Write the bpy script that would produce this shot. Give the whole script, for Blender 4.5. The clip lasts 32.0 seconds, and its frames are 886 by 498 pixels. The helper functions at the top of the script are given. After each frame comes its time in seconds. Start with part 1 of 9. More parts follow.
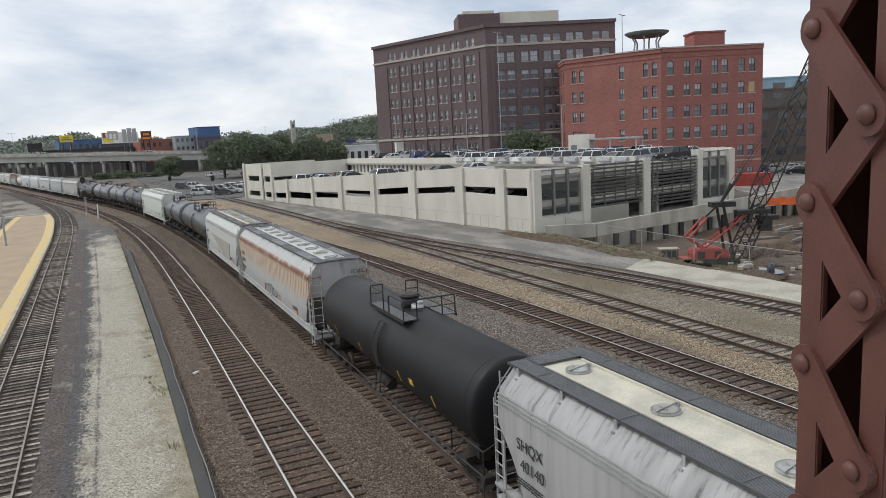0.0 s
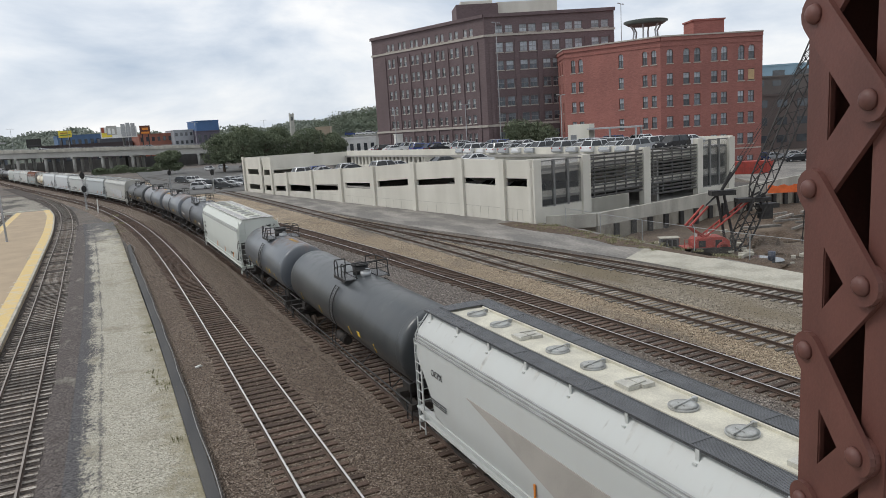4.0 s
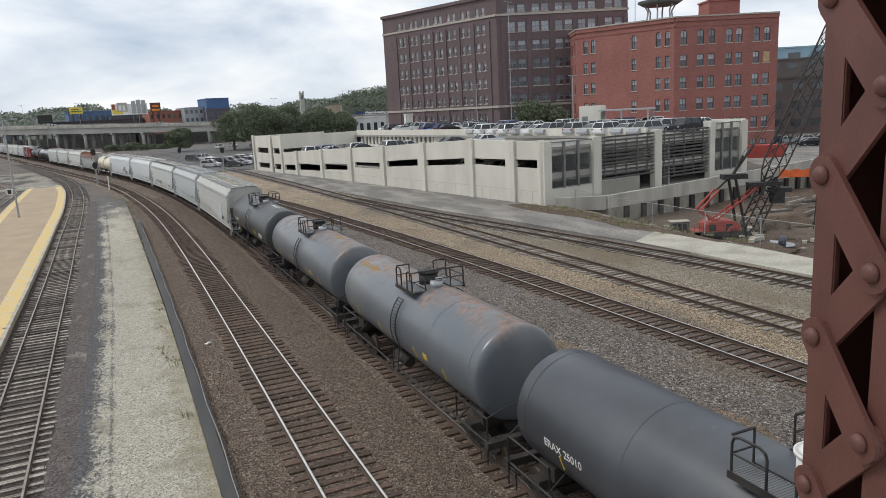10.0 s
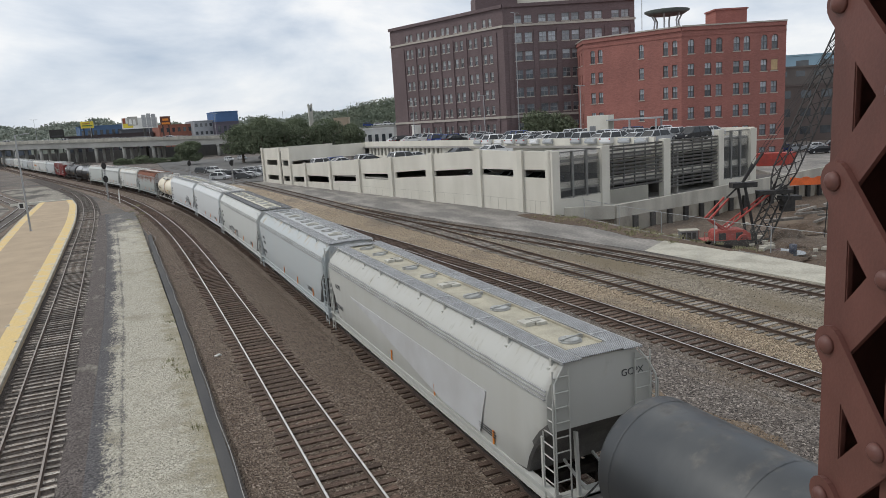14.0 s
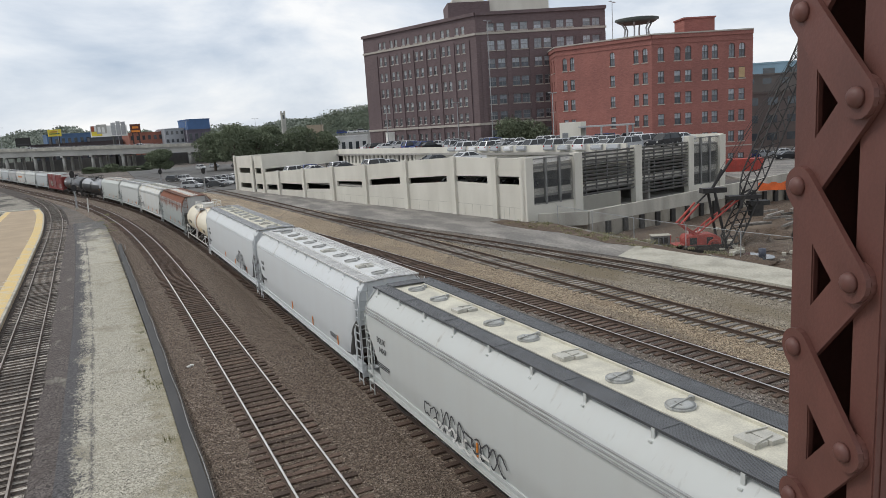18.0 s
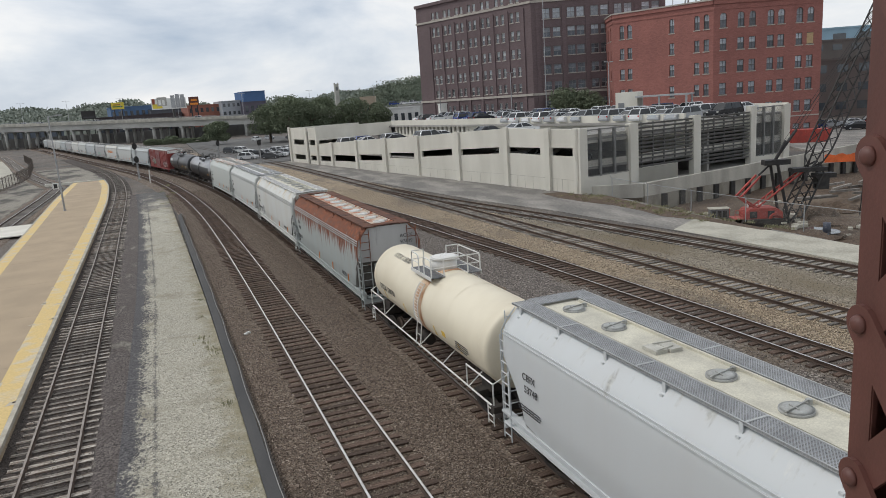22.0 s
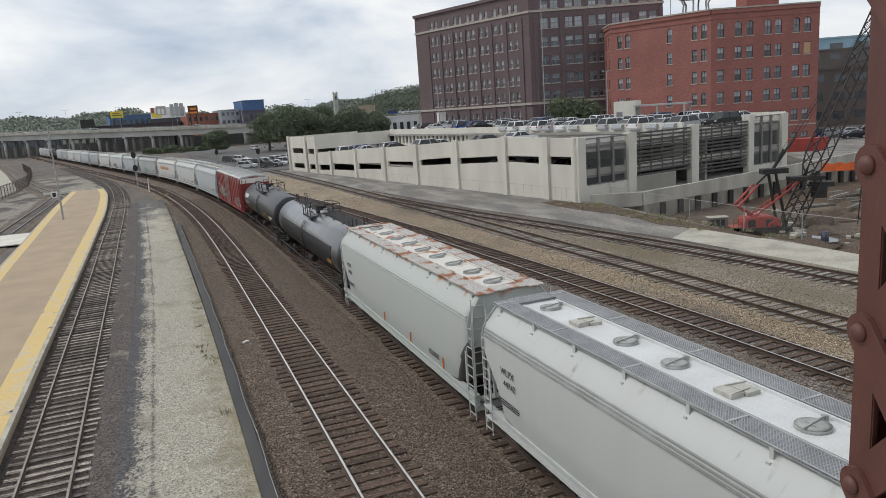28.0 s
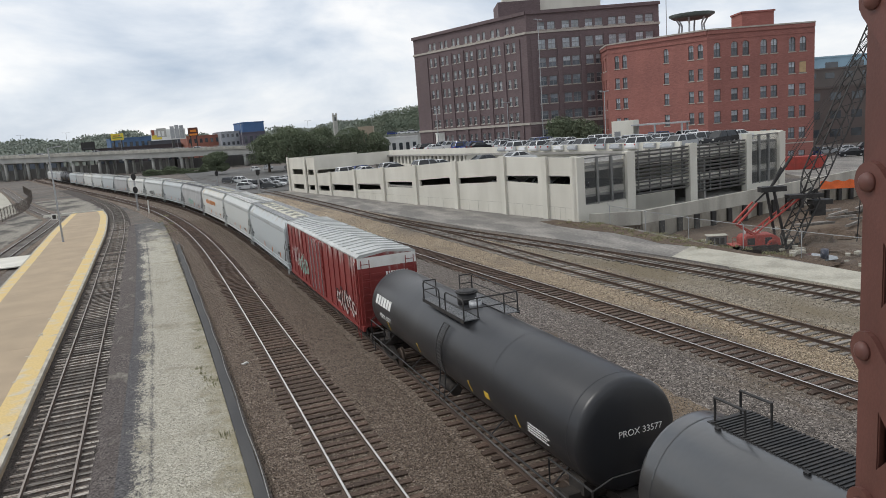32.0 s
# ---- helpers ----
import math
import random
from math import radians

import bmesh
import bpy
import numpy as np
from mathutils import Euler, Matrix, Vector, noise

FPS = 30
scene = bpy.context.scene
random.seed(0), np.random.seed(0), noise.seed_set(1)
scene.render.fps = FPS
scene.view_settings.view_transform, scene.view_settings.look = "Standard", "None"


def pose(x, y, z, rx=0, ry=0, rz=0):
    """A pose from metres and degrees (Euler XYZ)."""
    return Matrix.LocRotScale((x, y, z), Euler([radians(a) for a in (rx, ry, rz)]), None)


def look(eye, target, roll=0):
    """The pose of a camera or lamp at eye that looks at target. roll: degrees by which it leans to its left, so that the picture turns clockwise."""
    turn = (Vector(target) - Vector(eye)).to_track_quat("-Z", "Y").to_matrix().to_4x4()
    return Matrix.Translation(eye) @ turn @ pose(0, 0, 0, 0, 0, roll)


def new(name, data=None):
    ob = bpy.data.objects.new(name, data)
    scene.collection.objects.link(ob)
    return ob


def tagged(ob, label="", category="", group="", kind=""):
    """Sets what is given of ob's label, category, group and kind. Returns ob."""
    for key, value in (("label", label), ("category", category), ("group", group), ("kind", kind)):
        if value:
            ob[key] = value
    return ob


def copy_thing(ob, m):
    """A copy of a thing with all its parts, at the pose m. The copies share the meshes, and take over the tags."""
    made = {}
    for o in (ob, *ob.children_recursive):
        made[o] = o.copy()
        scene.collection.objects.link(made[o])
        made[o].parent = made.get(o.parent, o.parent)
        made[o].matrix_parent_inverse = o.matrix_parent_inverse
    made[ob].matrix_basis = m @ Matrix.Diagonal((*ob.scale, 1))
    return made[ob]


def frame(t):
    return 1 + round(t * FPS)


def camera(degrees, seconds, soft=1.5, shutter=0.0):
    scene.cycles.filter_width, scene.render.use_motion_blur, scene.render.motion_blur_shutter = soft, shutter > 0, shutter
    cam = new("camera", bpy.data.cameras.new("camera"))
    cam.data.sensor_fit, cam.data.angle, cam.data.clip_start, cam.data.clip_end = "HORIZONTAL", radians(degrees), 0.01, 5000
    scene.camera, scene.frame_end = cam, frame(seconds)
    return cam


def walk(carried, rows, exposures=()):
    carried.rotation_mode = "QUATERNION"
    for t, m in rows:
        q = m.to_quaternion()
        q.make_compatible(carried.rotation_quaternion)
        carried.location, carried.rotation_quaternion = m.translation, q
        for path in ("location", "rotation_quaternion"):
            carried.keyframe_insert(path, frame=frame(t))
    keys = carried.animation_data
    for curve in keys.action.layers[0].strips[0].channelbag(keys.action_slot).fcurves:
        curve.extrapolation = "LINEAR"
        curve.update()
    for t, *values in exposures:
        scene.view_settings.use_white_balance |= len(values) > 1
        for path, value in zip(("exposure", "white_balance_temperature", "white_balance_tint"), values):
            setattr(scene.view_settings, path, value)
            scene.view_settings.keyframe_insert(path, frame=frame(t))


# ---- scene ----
# Freight yard seen from a footbridge: a long goods train rolls past on a curve.
# x to the right, y along the tracks away from the bridge, z up from the rail tops.
cam = camera(64.5, 32.0, soft=0.7)
PATH = [
    (0, -0.000, -0.000, 10.400, 80.900, 2.900, -25.384),
    (0.5, -0.000, 0.001, 10.401, 80.871, 3.056, -25.173),
    (1, -0.000, 0.000, 10.400, 80.990, 3.267, -25.276),
    (1.5, -0.000, 0.002, 10.400, 81.194, 3.317, -25.401),
    (2, -0.000, 0.001, 10.400, 81.390, 3.471, -25.518),
    (2.5, 0.001, 0.002, 10.400, 81.669, 2.938, -25.613),
    (3, -0.002, -0.000, 10.401, 79.611, 3.042, -25.218),
    (3.5, 0.000, 0.002, 10.399, 79.889, 3.262, -25.328),
    (5.5, 0.000, 0.001, 10.398, 80.465, 4.041, -25.397),
    (6, 0.002, 0.002, 10.398, 80.230, 4.056, -25.345),
    (6.5, -0.002, -0.001, 10.398, 80.485, 3.883, -25.286),
    (7, -0.001, 0.000, 10.398, 80.302, 3.839, -25.205),
    (7.5, 0.003, 0.002, 10.399, 80.555, 3.108, -25.062),
    (8, 0.000, 0.001, 10.400, 80.284, 3.389, -25.086),
    (8.5, -0.002, 0.001, 10.401, 79.212, 2.892, -24.435),
    (9, 0.000, 0.001, 10.400, 78.883, 3.160, -24.254),
    (9.5, 0.001, 0.002, 10.401, 78.499, 3.080, -24.196),
    (10, -0.002, -0.001, 10.401, 78.678, 2.949, -24.607),
    (10.5, -0.000, 0.001, 10.400, 78.713, 3.125, -24.175),
    (11, 0.002, 0.002, 10.399, 78.853, 3.082, -24.088),
    (11.5, 0.001, 0.003, 10.400, 79.097, 2.346, -23.183),
    (12, 0.002, 0.003, 10.400, 79.162, 2.732, -23.139),
    (12.5, 0.003, 0.004, 10.399, 79.392, 3.039, -23.329),
    (13, 0.002, 0.003, 10.399, 79.590, 3.005, -23.556),
    (13.5, -0.000, 0.003, 10.398, 79.620, 3.232, -23.699),
    (15.5, 0.002, 0.003, 10.399, 79.617, 3.987, -24.966),
    (16, -0.002, -0.000, 10.399, 80.221, 3.570, -25.550),
    (16.5, 0.008, 0.006, 10.399, 79.707, 3.521, -25.729),
    (17, 0.012, 0.009, 10.396, 78.843, 4.570, -25.790),
    (17.5, 0.009, 0.007, 10.397, 79.519, 4.253, -26.380),
    (18, 0.003, 0.001, 10.398, 80.018, 3.585, -26.093),
    (18.5, 0.011, 0.008, 10.395, 79.235, 3.759, -23.013),
    (19, 0.007, 0.007, 10.396, 79.347, 3.881, -22.468),
    (19.5, 0.011, 0.011, 10.396, 78.525, 3.885, -22.179),
    (20, 0.003, 0.004, 10.396, 78.526, 3.903, -22.277),
    (20.5, 0.005, 0.006, 10.396, 78.249, 3.707, -21.933),
    (21, 0.001, 0.002, 10.397, 78.458, 3.647, -22.087),
    (21.5, 0.003, 0.004, 10.396, 78.458, 3.655, -21.960),
    (22, 0.010, 0.008, 10.394, 78.007, 3.920, -21.876),
    (22.5, 0.003, 0.004, 10.395, 77.891, 3.654, -21.497),
    (23, 0.009, 0.009, 10.394, 77.866, 3.737, -21.508),
    (23.5, 0.005, 0.006, 10.395, 77.557, 3.827, -21.643),
    (24, 0.005, 0.007, 10.395, 77.708, 3.747, -21.598),
    (24.5, 0.004, 0.006, 10.395, 77.753, 3.846, -21.772),
    (25, -0.001, 0.000, 10.396, 77.958, 3.863, -21.770),
    (25.5, 0.005, 0.006, 10.395, 78.041, 3.896, -21.767),
    (27.5, 0.003, 0.006, 10.395, 78.254, 3.905, -22.162),
    (28, 0.004, 0.006, 10.395, 78.701, 3.895, -21.982),
    (28.5, 0.005, 0.007, 10.394, 78.942, 3.899, -21.635),
    (29, 0.004, 0.007, 10.394, 79.745, 3.950, -21.396),
    (29.5, 0.006, 0.010, 10.393, 80.138, 4.049, -21.531),
    (30, 0.004, 0.007, 10.394, 79.995, 4.093, -21.892),
    (30.5, 0.008, 0.011, 10.394, 80.356, 4.112, -21.749),
    (31, 0.006, 0.010, 10.394, 80.388, 4.208, -21.928),
    (31.5, 0.006, 0.011, 10.394, 80.329, 4.246, -22.009),
    (32, 0.007, 0.012, 10.394, 80.314, 4.223, -22.070),
]
walk(cam, [(t, pose(x, y, z, rx, ry, rz)) for t, x, y, z, rx, ry, rz in PATH],
     exposures=[(0, 0.14), (3, 0.12), (6, 0.14), (8, 0.08), (9.5, 0.15), (11, 0.2), (13, 0.12), (16, 0.04), (18, 0.1), (20, 0.0), (23, 0.02), (25, 0.06), (28, 0.03), (30, -0.04), (31, 0.04), (32, 0.12)])

# ---- world, sun ----
world = bpy.data.worlds.new("overcast_sky")
scene.world = world
world.use_nodes = True
wn, wl = world.node_tree.nodes, world.node_tree.links
wn.clear()
SUN_EL, SUN_AZ = radians(50), radians(-62)      # azimuth from +y towards +x
sky = wn.new("ShaderNodeTexSky")
sky.sky_type = "NISHITA"
sky.sun_disc = False
sky.sun_elevation, sky.sun_rotation = SUN_EL, SUN_AZ
sky_bg = wn.new("ShaderNodeBackground")
sky_bg.inputs["Strength"].default_value = 0.12
wl.new(sky.outputs[0], sky_bg.inputs[0])
coord = wn.new("ShaderNodeTexCoord")
squash = wn.new("ShaderNodeMapping")
squash.inputs["Scale"].default_value = (1.0, 1.0, 2.6)
wl.new(coord.outputs["Generated"], squash.inputs[0])
cloud = wn.new("ShaderNodeTexNoise")
cloud.inputs["Scale"].default_value = 2.5
cloud.inputs["Detail"].default_value = 7
cloud.inputs["Roughness"].default_value = 0.55
cloud.inputs["Distortion"].default_value = 0.25
wl.new(squash.outputs[0], cloud.inputs["Vector"])
ramp = wn.new("ShaderNodeValToRGB")
ramp.color_ramp.elements[0].position, ramp.color_ramp.elements[0].color = 0.31, (0.44, 0.53, 0.66, 1)
ramp.color_ramp.elements[1].position, ramp.color_ramp.elements[1].color = 0.58, (1.0, 1.0, 1.0, 1)
mid = ramp.color_ramp.elements.new(0.47)
mid.color = (0.76, 0.81, 0.88, 1)
wl.new(cloud.outputs["Fac"], ramp.inputs[0])
cloud_bg = wn.new("ShaderNodeBackground")
cloud_bg.inputs["Strength"].default_value = 1.0
# the cloud deck is thinner, and brighter, ahead and to the left than behind the bridge
sides = wn.new("ShaderNodeVectorMath")
sides.operation = "DOT_PRODUCT"
sides.inputs[1].default_value = (0.3, 0.92, 0.24)
wl.new(coord.outputs["Generated"], sides.inputs[0])
grade = wn.new("ShaderNodeMapRange")
grade.inputs[1].default_value, grade.inputs[2].default_value = -0.9, 0.75
grade.inputs[3].default_value, grade.inputs[4].default_value = 0.88, 0.95
wl.new(sides.outputs["Value"], grade.inputs[0])
deck = wn.new("ShaderNodeMix")
deck.data_type, deck.blend_type = "RGBA", "MULTIPLY"
deck.inputs[0].default_value = 1.0
wl.new(ramp.outputs[0], deck.inputs[6])
wl.new(grade.outputs[0], deck.inputs[7])
wl.new(deck.outputs[2], cloud_bg.inputs[0])
mixed = wn.new("ShaderNodeMixShader")
mixed.inputs[0].default_value = 0.92
wl.new(sky_bg.outputs[0], mixed.inputs[1])
wl.new(cloud_bg.outputs[0], mixed.inputs[2])
out = wn.new("ShaderNodeOutputWorld")
wl.new(mixed.outputs[0], out.inputs[0])
sun = new("sun", bpy.data.lights.new("sun", "SUN"))
sun.data.energy, sun.data.angle, sun.data.color = 1.25, radians(14), (1.0, 0.96, 0.9)
sun_from = Vector((math.sin(SUN_AZ) * math.cos(SUN_EL), math.cos(SUN_AZ) * math.cos(SUN_EL), math.sin(SUN_EL)))
sun.matrix_world = look(sun_from * 200, (0, 0, 0))

# ---- materials ----
MATS = {}


def mat(name, col, rough=0.8, metal=0.0, col2=None, scale=1.5, stretch=(1, 1, 1), lo=0.35, hi=0.65, fine=0.12, fscale=30.0,
        bump=0.0, bscale=60.0, vary=0.0, space="Object"):
    """Two-scale procedural surface: patches of col2 over col, a fine grain, and a bump."""
    if name in MATS:
        return MATS[name]
    m = bpy.data.materials.new(name)
    m.use_nodes = True
    n, l = m.node_tree.nodes, m.node_tree.links
    b = n["Principled BSDF"]
    b.inputs["Roughness"].default_value, b.inputs["Metallic"].default_value = rough, metal
    tc = n.new("ShaderNodeTexCoord")
    mp = n.new("ShaderNodeMapping")
    mp.inputs["Scale"].default_value = stretch
    l.new(tc.outputs[space], mp.inputs[0])
    big = n.new("ShaderNodeTexNoise")
    big.inputs["Scale"].default_value, big.inputs["Detail"].default_value = scale, 6
    l.new(mp.outputs[0], big.inputs["Vector"])
    r = n.new("ShaderNodeMapRange")
    r.inputs[1].default_value, r.inputs[2].default_value = lo, hi
    l.new(big.outputs["Fac"], r.inputs[0])
    mx = n.new("ShaderNodeMix")
    mx.data_type = "RGBA"
    col2 = col2 or tuple(c * 0.8 for c in col)
    mx.inputs[6].default_value, mx.inputs[7].default_value = (*col, 1), (*col2, 1)
    l.new(r.outputs[0], mx.inputs[0])
    gr = n.new("ShaderNodeTexNoise")
    gr.inputs["Scale"].default_value, gr.inputs["Detail"].default_value = fscale, 4
    l.new(tc.outputs[space], gr.inputs["Vector"])
    gm = n.new("ShaderNodeMapRange")
    gm.inputs[1].default_value, gm.inputs[2].default_value = 0.3, 0.7
    gm.inputs[3].default_value, gm.inputs[4].default_value = 1 - fine, 1 + fine
    l.new(gr.outputs["Fac"], gm.inputs[0])
    hv = n.new("ShaderNodeHueSaturation")
    l.new(mx.outputs[2], hv.inputs["Color"])
    if vary:
        oi = n.new("ShaderNodeObjectInfo")
        vr = n.new("ShaderNodeMapRange")
        vr.inputs[3].default_value, vr.inputs[4].default_value = 1 - vary, 1 + vary
        l.new(oi.outputs["Random"], vr.inputs[0])
        mu = n.new("ShaderNodeMath")
        mu.operation = "MULTIPLY"
        l.new(vr.outputs[0], mu.inputs[0])
        l.new(gm.outputs[0], mu.inputs[1])
        l.new(mu.outputs[0], hv.inputs["Value"])
    else:
        l.new(gm.outputs[0], hv.inputs["Value"])
    l.new(hv.outputs[0], b.inputs["Base Color"])
    if bump:
        bt = n.new("ShaderNodeTexNoise")
        bt.inputs["Scale"].default_value, bt.inputs["Detail"].default_value = bscale, 3
        l.new(tc.outputs[space], bt.inputs["Vector"])
        bp = n.new("ShaderNodeBump")
        bp.inputs["Strength"].default_value, bp.inputs["Distance"].default_value = bump, 0.02
        l.new(bt.outputs["Fac"], bp.inputs["Height"])
        l.new(bp.outputs[0], b.inputs["Normal"])
    MATS[name] = m
    return m


def stones(name, cols, size, dirt, dirt_amount=0.5, dirt_scale=0.25, patch=None, patch_lo=0.5, patch_hi=0.62, patch_scale=0.12, stretch=(1, 1, 1)):
    """Loose stone: cells of several greys, dirt between them, and large patches."""
    if name in MATS:
        return MATS[name]
    m = bpy.data.materials.new(name)
    m.use_nodes = True
    n, l = m.node_tree.nodes, m.node_tree.links
    b = n["Principled BSDF"]
    b.inputs["Roughness"].default_value = 0.92
    tc = n.new("ShaderNodeTexCoord")
    vo = n.new("ShaderNodeTexVoronoi")
    vo.inputs["Scale"].default_value = 1 / size
    l.new(tc.outputs["Object"], vo.inputs["Vector"])
    sep = n.new("ShaderNodeSeparateColor")
    l.new(vo.outputs["Color"], sep.inputs[0])
    cr = n.new("ShaderNodeValToRGB")
    for i, c in enumerate(cols):
        p = i / (len(cols) - 1)
        e = cr.color_ramp.elements[0] if i == 0 else cr.color_ramp.elements[-1] if i == len(cols) - 1 else cr.color_ramp.elements.new(p)
        e.position, e.color = p, (*c, 1)
    l.new(sep.outputs[0], cr.inputs[0])
    no = n.new("ShaderNodeTexNoise")
    no.inputs["Scale"].default_value, no.inputs["Detail"].default_value = dirt_scale, 8
    no.inputs["Roughness"].default_value = 0.65
    l.new(tc.outputs["Object"], no.inputs["Vector"])
    mr = n.new("ShaderNodeMapRange")
    mr.inputs[1].default_value, mr.inputs[2].default_value, mr.inputs[4].default_value = 0.38, 0.64, dirt_amount
    l.new(no.outputs["Fac"], mr.inputs[0])
    mx = n.new("ShaderNodeMix")
    mx.data_type = "RGBA"
    l.new(mr.outputs[0], mx.inputs[0])
    l.new(cr.outputs[0], mx.inputs[6])
    mx.inputs[7].default_value = (*dirt, 1)
    last = mx.outputs[2]
    if patch:
        mp = n.new("ShaderNodeMapping")
        mp.inputs["Scale"].default_value = stretch
        l.new(tc.outputs["Object"], mp.inputs[0])
        pn = n.new("ShaderNodeTexNoise")
        pn.inputs["Scale"].default_value, pn.inputs["Detail"].default_value = patch_scale, 9
        pn.inputs["Roughness"].default_value = 0.6
        l.new(mp.outputs[0], pn.inputs["Vector"])
        pr = n.new("ShaderNodeMapRange")
        pr.inputs[1].default_value, pr.inputs[2].default_value = patch_lo, patch_hi
        l.new(pn.outputs["Fac"], pr.inputs[0])
        px = n.new("ShaderNodeMix")
        px.data_type = "RGBA"
        l.new(pr.outputs[0], px.inputs[0])
        l.new(last, px.inputs[6])
        px.inputs[7].default_value = (*patch, 1)
        last = px.outputs[2]
    l.new(last, b.inputs["Base Color"])
    bp = n.new("ShaderNodeBump")
    bp.inputs["Strength"].default_value, bp.inputs["Distance"].default_value = 0.9, size * 0.6
    bp.invert = True
    l.new(vo.outputs["Distance"], bp.inputs["Height"])
    l.new(bp.outputs[0], b.inputs["Normal"])
    MATS[name] = m
    return m


def streaked(name, col, rust, top, drop_len, amount=0.5, rough=0.55, freq=2.2, dirt=(0.25, 0.24, 0.22), dirt_amount=0.35, rust_rough=0.9, edge=(0.6, 0.78)):
    """Painted steel with rust or grime that runs down from height top (metres over the rail) in streaks, and grime patches."""
    if name in MATS:
        return MATS[name]
    m = bpy.data.materials.new(name)
    m.use_nodes = True
    n, l = m.node_tree.nodes, m.node_tree.links
    b = n["Principled BSDF"]
    tc = n.new("ShaderNodeTexCoord")
    mp = n.new("ShaderNodeMapping")
    mp.inputs["Scale"].default_value = (1.0, freq, 0.16)
    l.new(tc.outputs["Object"], mp.inputs[0])
    st = n.new("ShaderNodeTexNoise")
    st.inputs["Scale"].default_value, st.inputs["Detail"].default_value, st.inputs["Roughness"].default_value = 1.6, 8, 0.6
    l.new(mp.outputs[0], st.inputs["Vector"])
    sx = n.new("ShaderNodeSeparateXYZ")
    l.new(tc.outputs["Object"], sx.inputs[0])
    hz = n.new("ShaderNodeMapRange")
    hz.inputs[1].default_value, hz.inputs[2].default_value = top - drop_len, top
    hz.inputs[3].default_value, hz.inputs[4].default_value = -0.35, amount
    l.new(sx.outputs[2], hz.inputs[0])
    ad = n.new("ShaderNodeMath")
    ad.operation = "ADD"
    l.new(st.outputs["Fac"], ad.inputs[0])
    l.new(hz.outputs[0], ad.inputs[1])
    rr = n.new("ShaderNodeMapRange")
    rr.inputs[1].default_value, rr.inputs[2].default_value = edge
    l.new(ad.outputs[0], rr.inputs[0])
    pn = n.new("ShaderNodeTexNoise")
    pn.inputs["Scale"].default_value, pn.inputs["Detail"].default_value = 0.7, 8
    l.new(mp.outputs[0], pn.inputs["Vector"])
    pr = n.new("ShaderNodeMapRange")
    pr.inputs[1].default_value, pr.inputs[2].default_value, pr.inputs[4].default_value = 0.4, 0.75, dirt_amount
    l.new(pn.outputs["Fac"], pr.inputs[0])
    m1 = n.new("ShaderNodeMix")
    m1.data_type = "RGBA"
    m1.inputs[6].default_value, m1.inputs[7].default_value = (*col, 1), (*dirt, 1)
    l.new(pr.outputs[0], m1.inputs[0])
    rn = n.new("ShaderNodeTexNoise")
    rn.inputs["Scale"].default_value, rn.inputs["Detail"].default_value = 5, 6
    l.new(tc.outputs["Object"], rn.inputs["Vector"])
    rc = n.new("ShaderNodeValToRGB")
    rc.color_ramp.elements[0].position, rc.color_ramp.elements[0].color = 0.35, (*tuple(c * 0.6 for c in rust), 1)
    rc.color_ramp.elements[1].position, rc.color_ramp.elements[1].color = 0.65, (*tuple(min(1, c * 1.35) for c in rust), 1)
    l.new(rn.outputs["Fac"], rc.inputs[0])
    m2 = n.new("ShaderNodeMix")
    m2.data_type = "RGBA"
    l.new(rr.outputs[0], m2.inputs[0])
    l.new(m1.outputs[2], m2.inputs[6])
    l.new(rc.outputs[0], m2.inputs[7])
    l.new(m2.outputs[2], b.inputs["Base Color"])
    ro = n.new("ShaderNodeMapRange")
    ro.inputs[3].default_value, ro.inputs[4].default_value = rough, rust_rough
    l.new(rr.outputs[0], ro.inputs[0])
    l.new(ro.outputs[0], b.inputs["Roughness"])
    bt = n.new("ShaderNodeTexNoise")
    bt.inputs["Scale"].default_value, bt.inputs["Detail"].default_value = 1.1, 3
    l.new(tc.outputs["Object"], bt.inputs["Vector"])
    bp = n.new("ShaderNodeBump")
    bp.inputs["Strength"].default_value, bp.inputs["Distance"].default_value = 0.12, 0.05
    l.new(bt.outputs["Fac"], bp.inputs["Height"])
    l.new(bp.outputs[0], b.inputs["Normal"])
    MATS[name] = m
    return m


def glass(name, col, rough=0.05):
    if name in MATS:
        return MATS[name]
    m = mat(name, col, rough, 0.0, tuple(c * 1.6 for c in col), 0.6, fine=0.05)
    m.node_tree.nodes["Principled BSDF"].inputs["Specular IOR Level"].default_value = 0.9
    return m


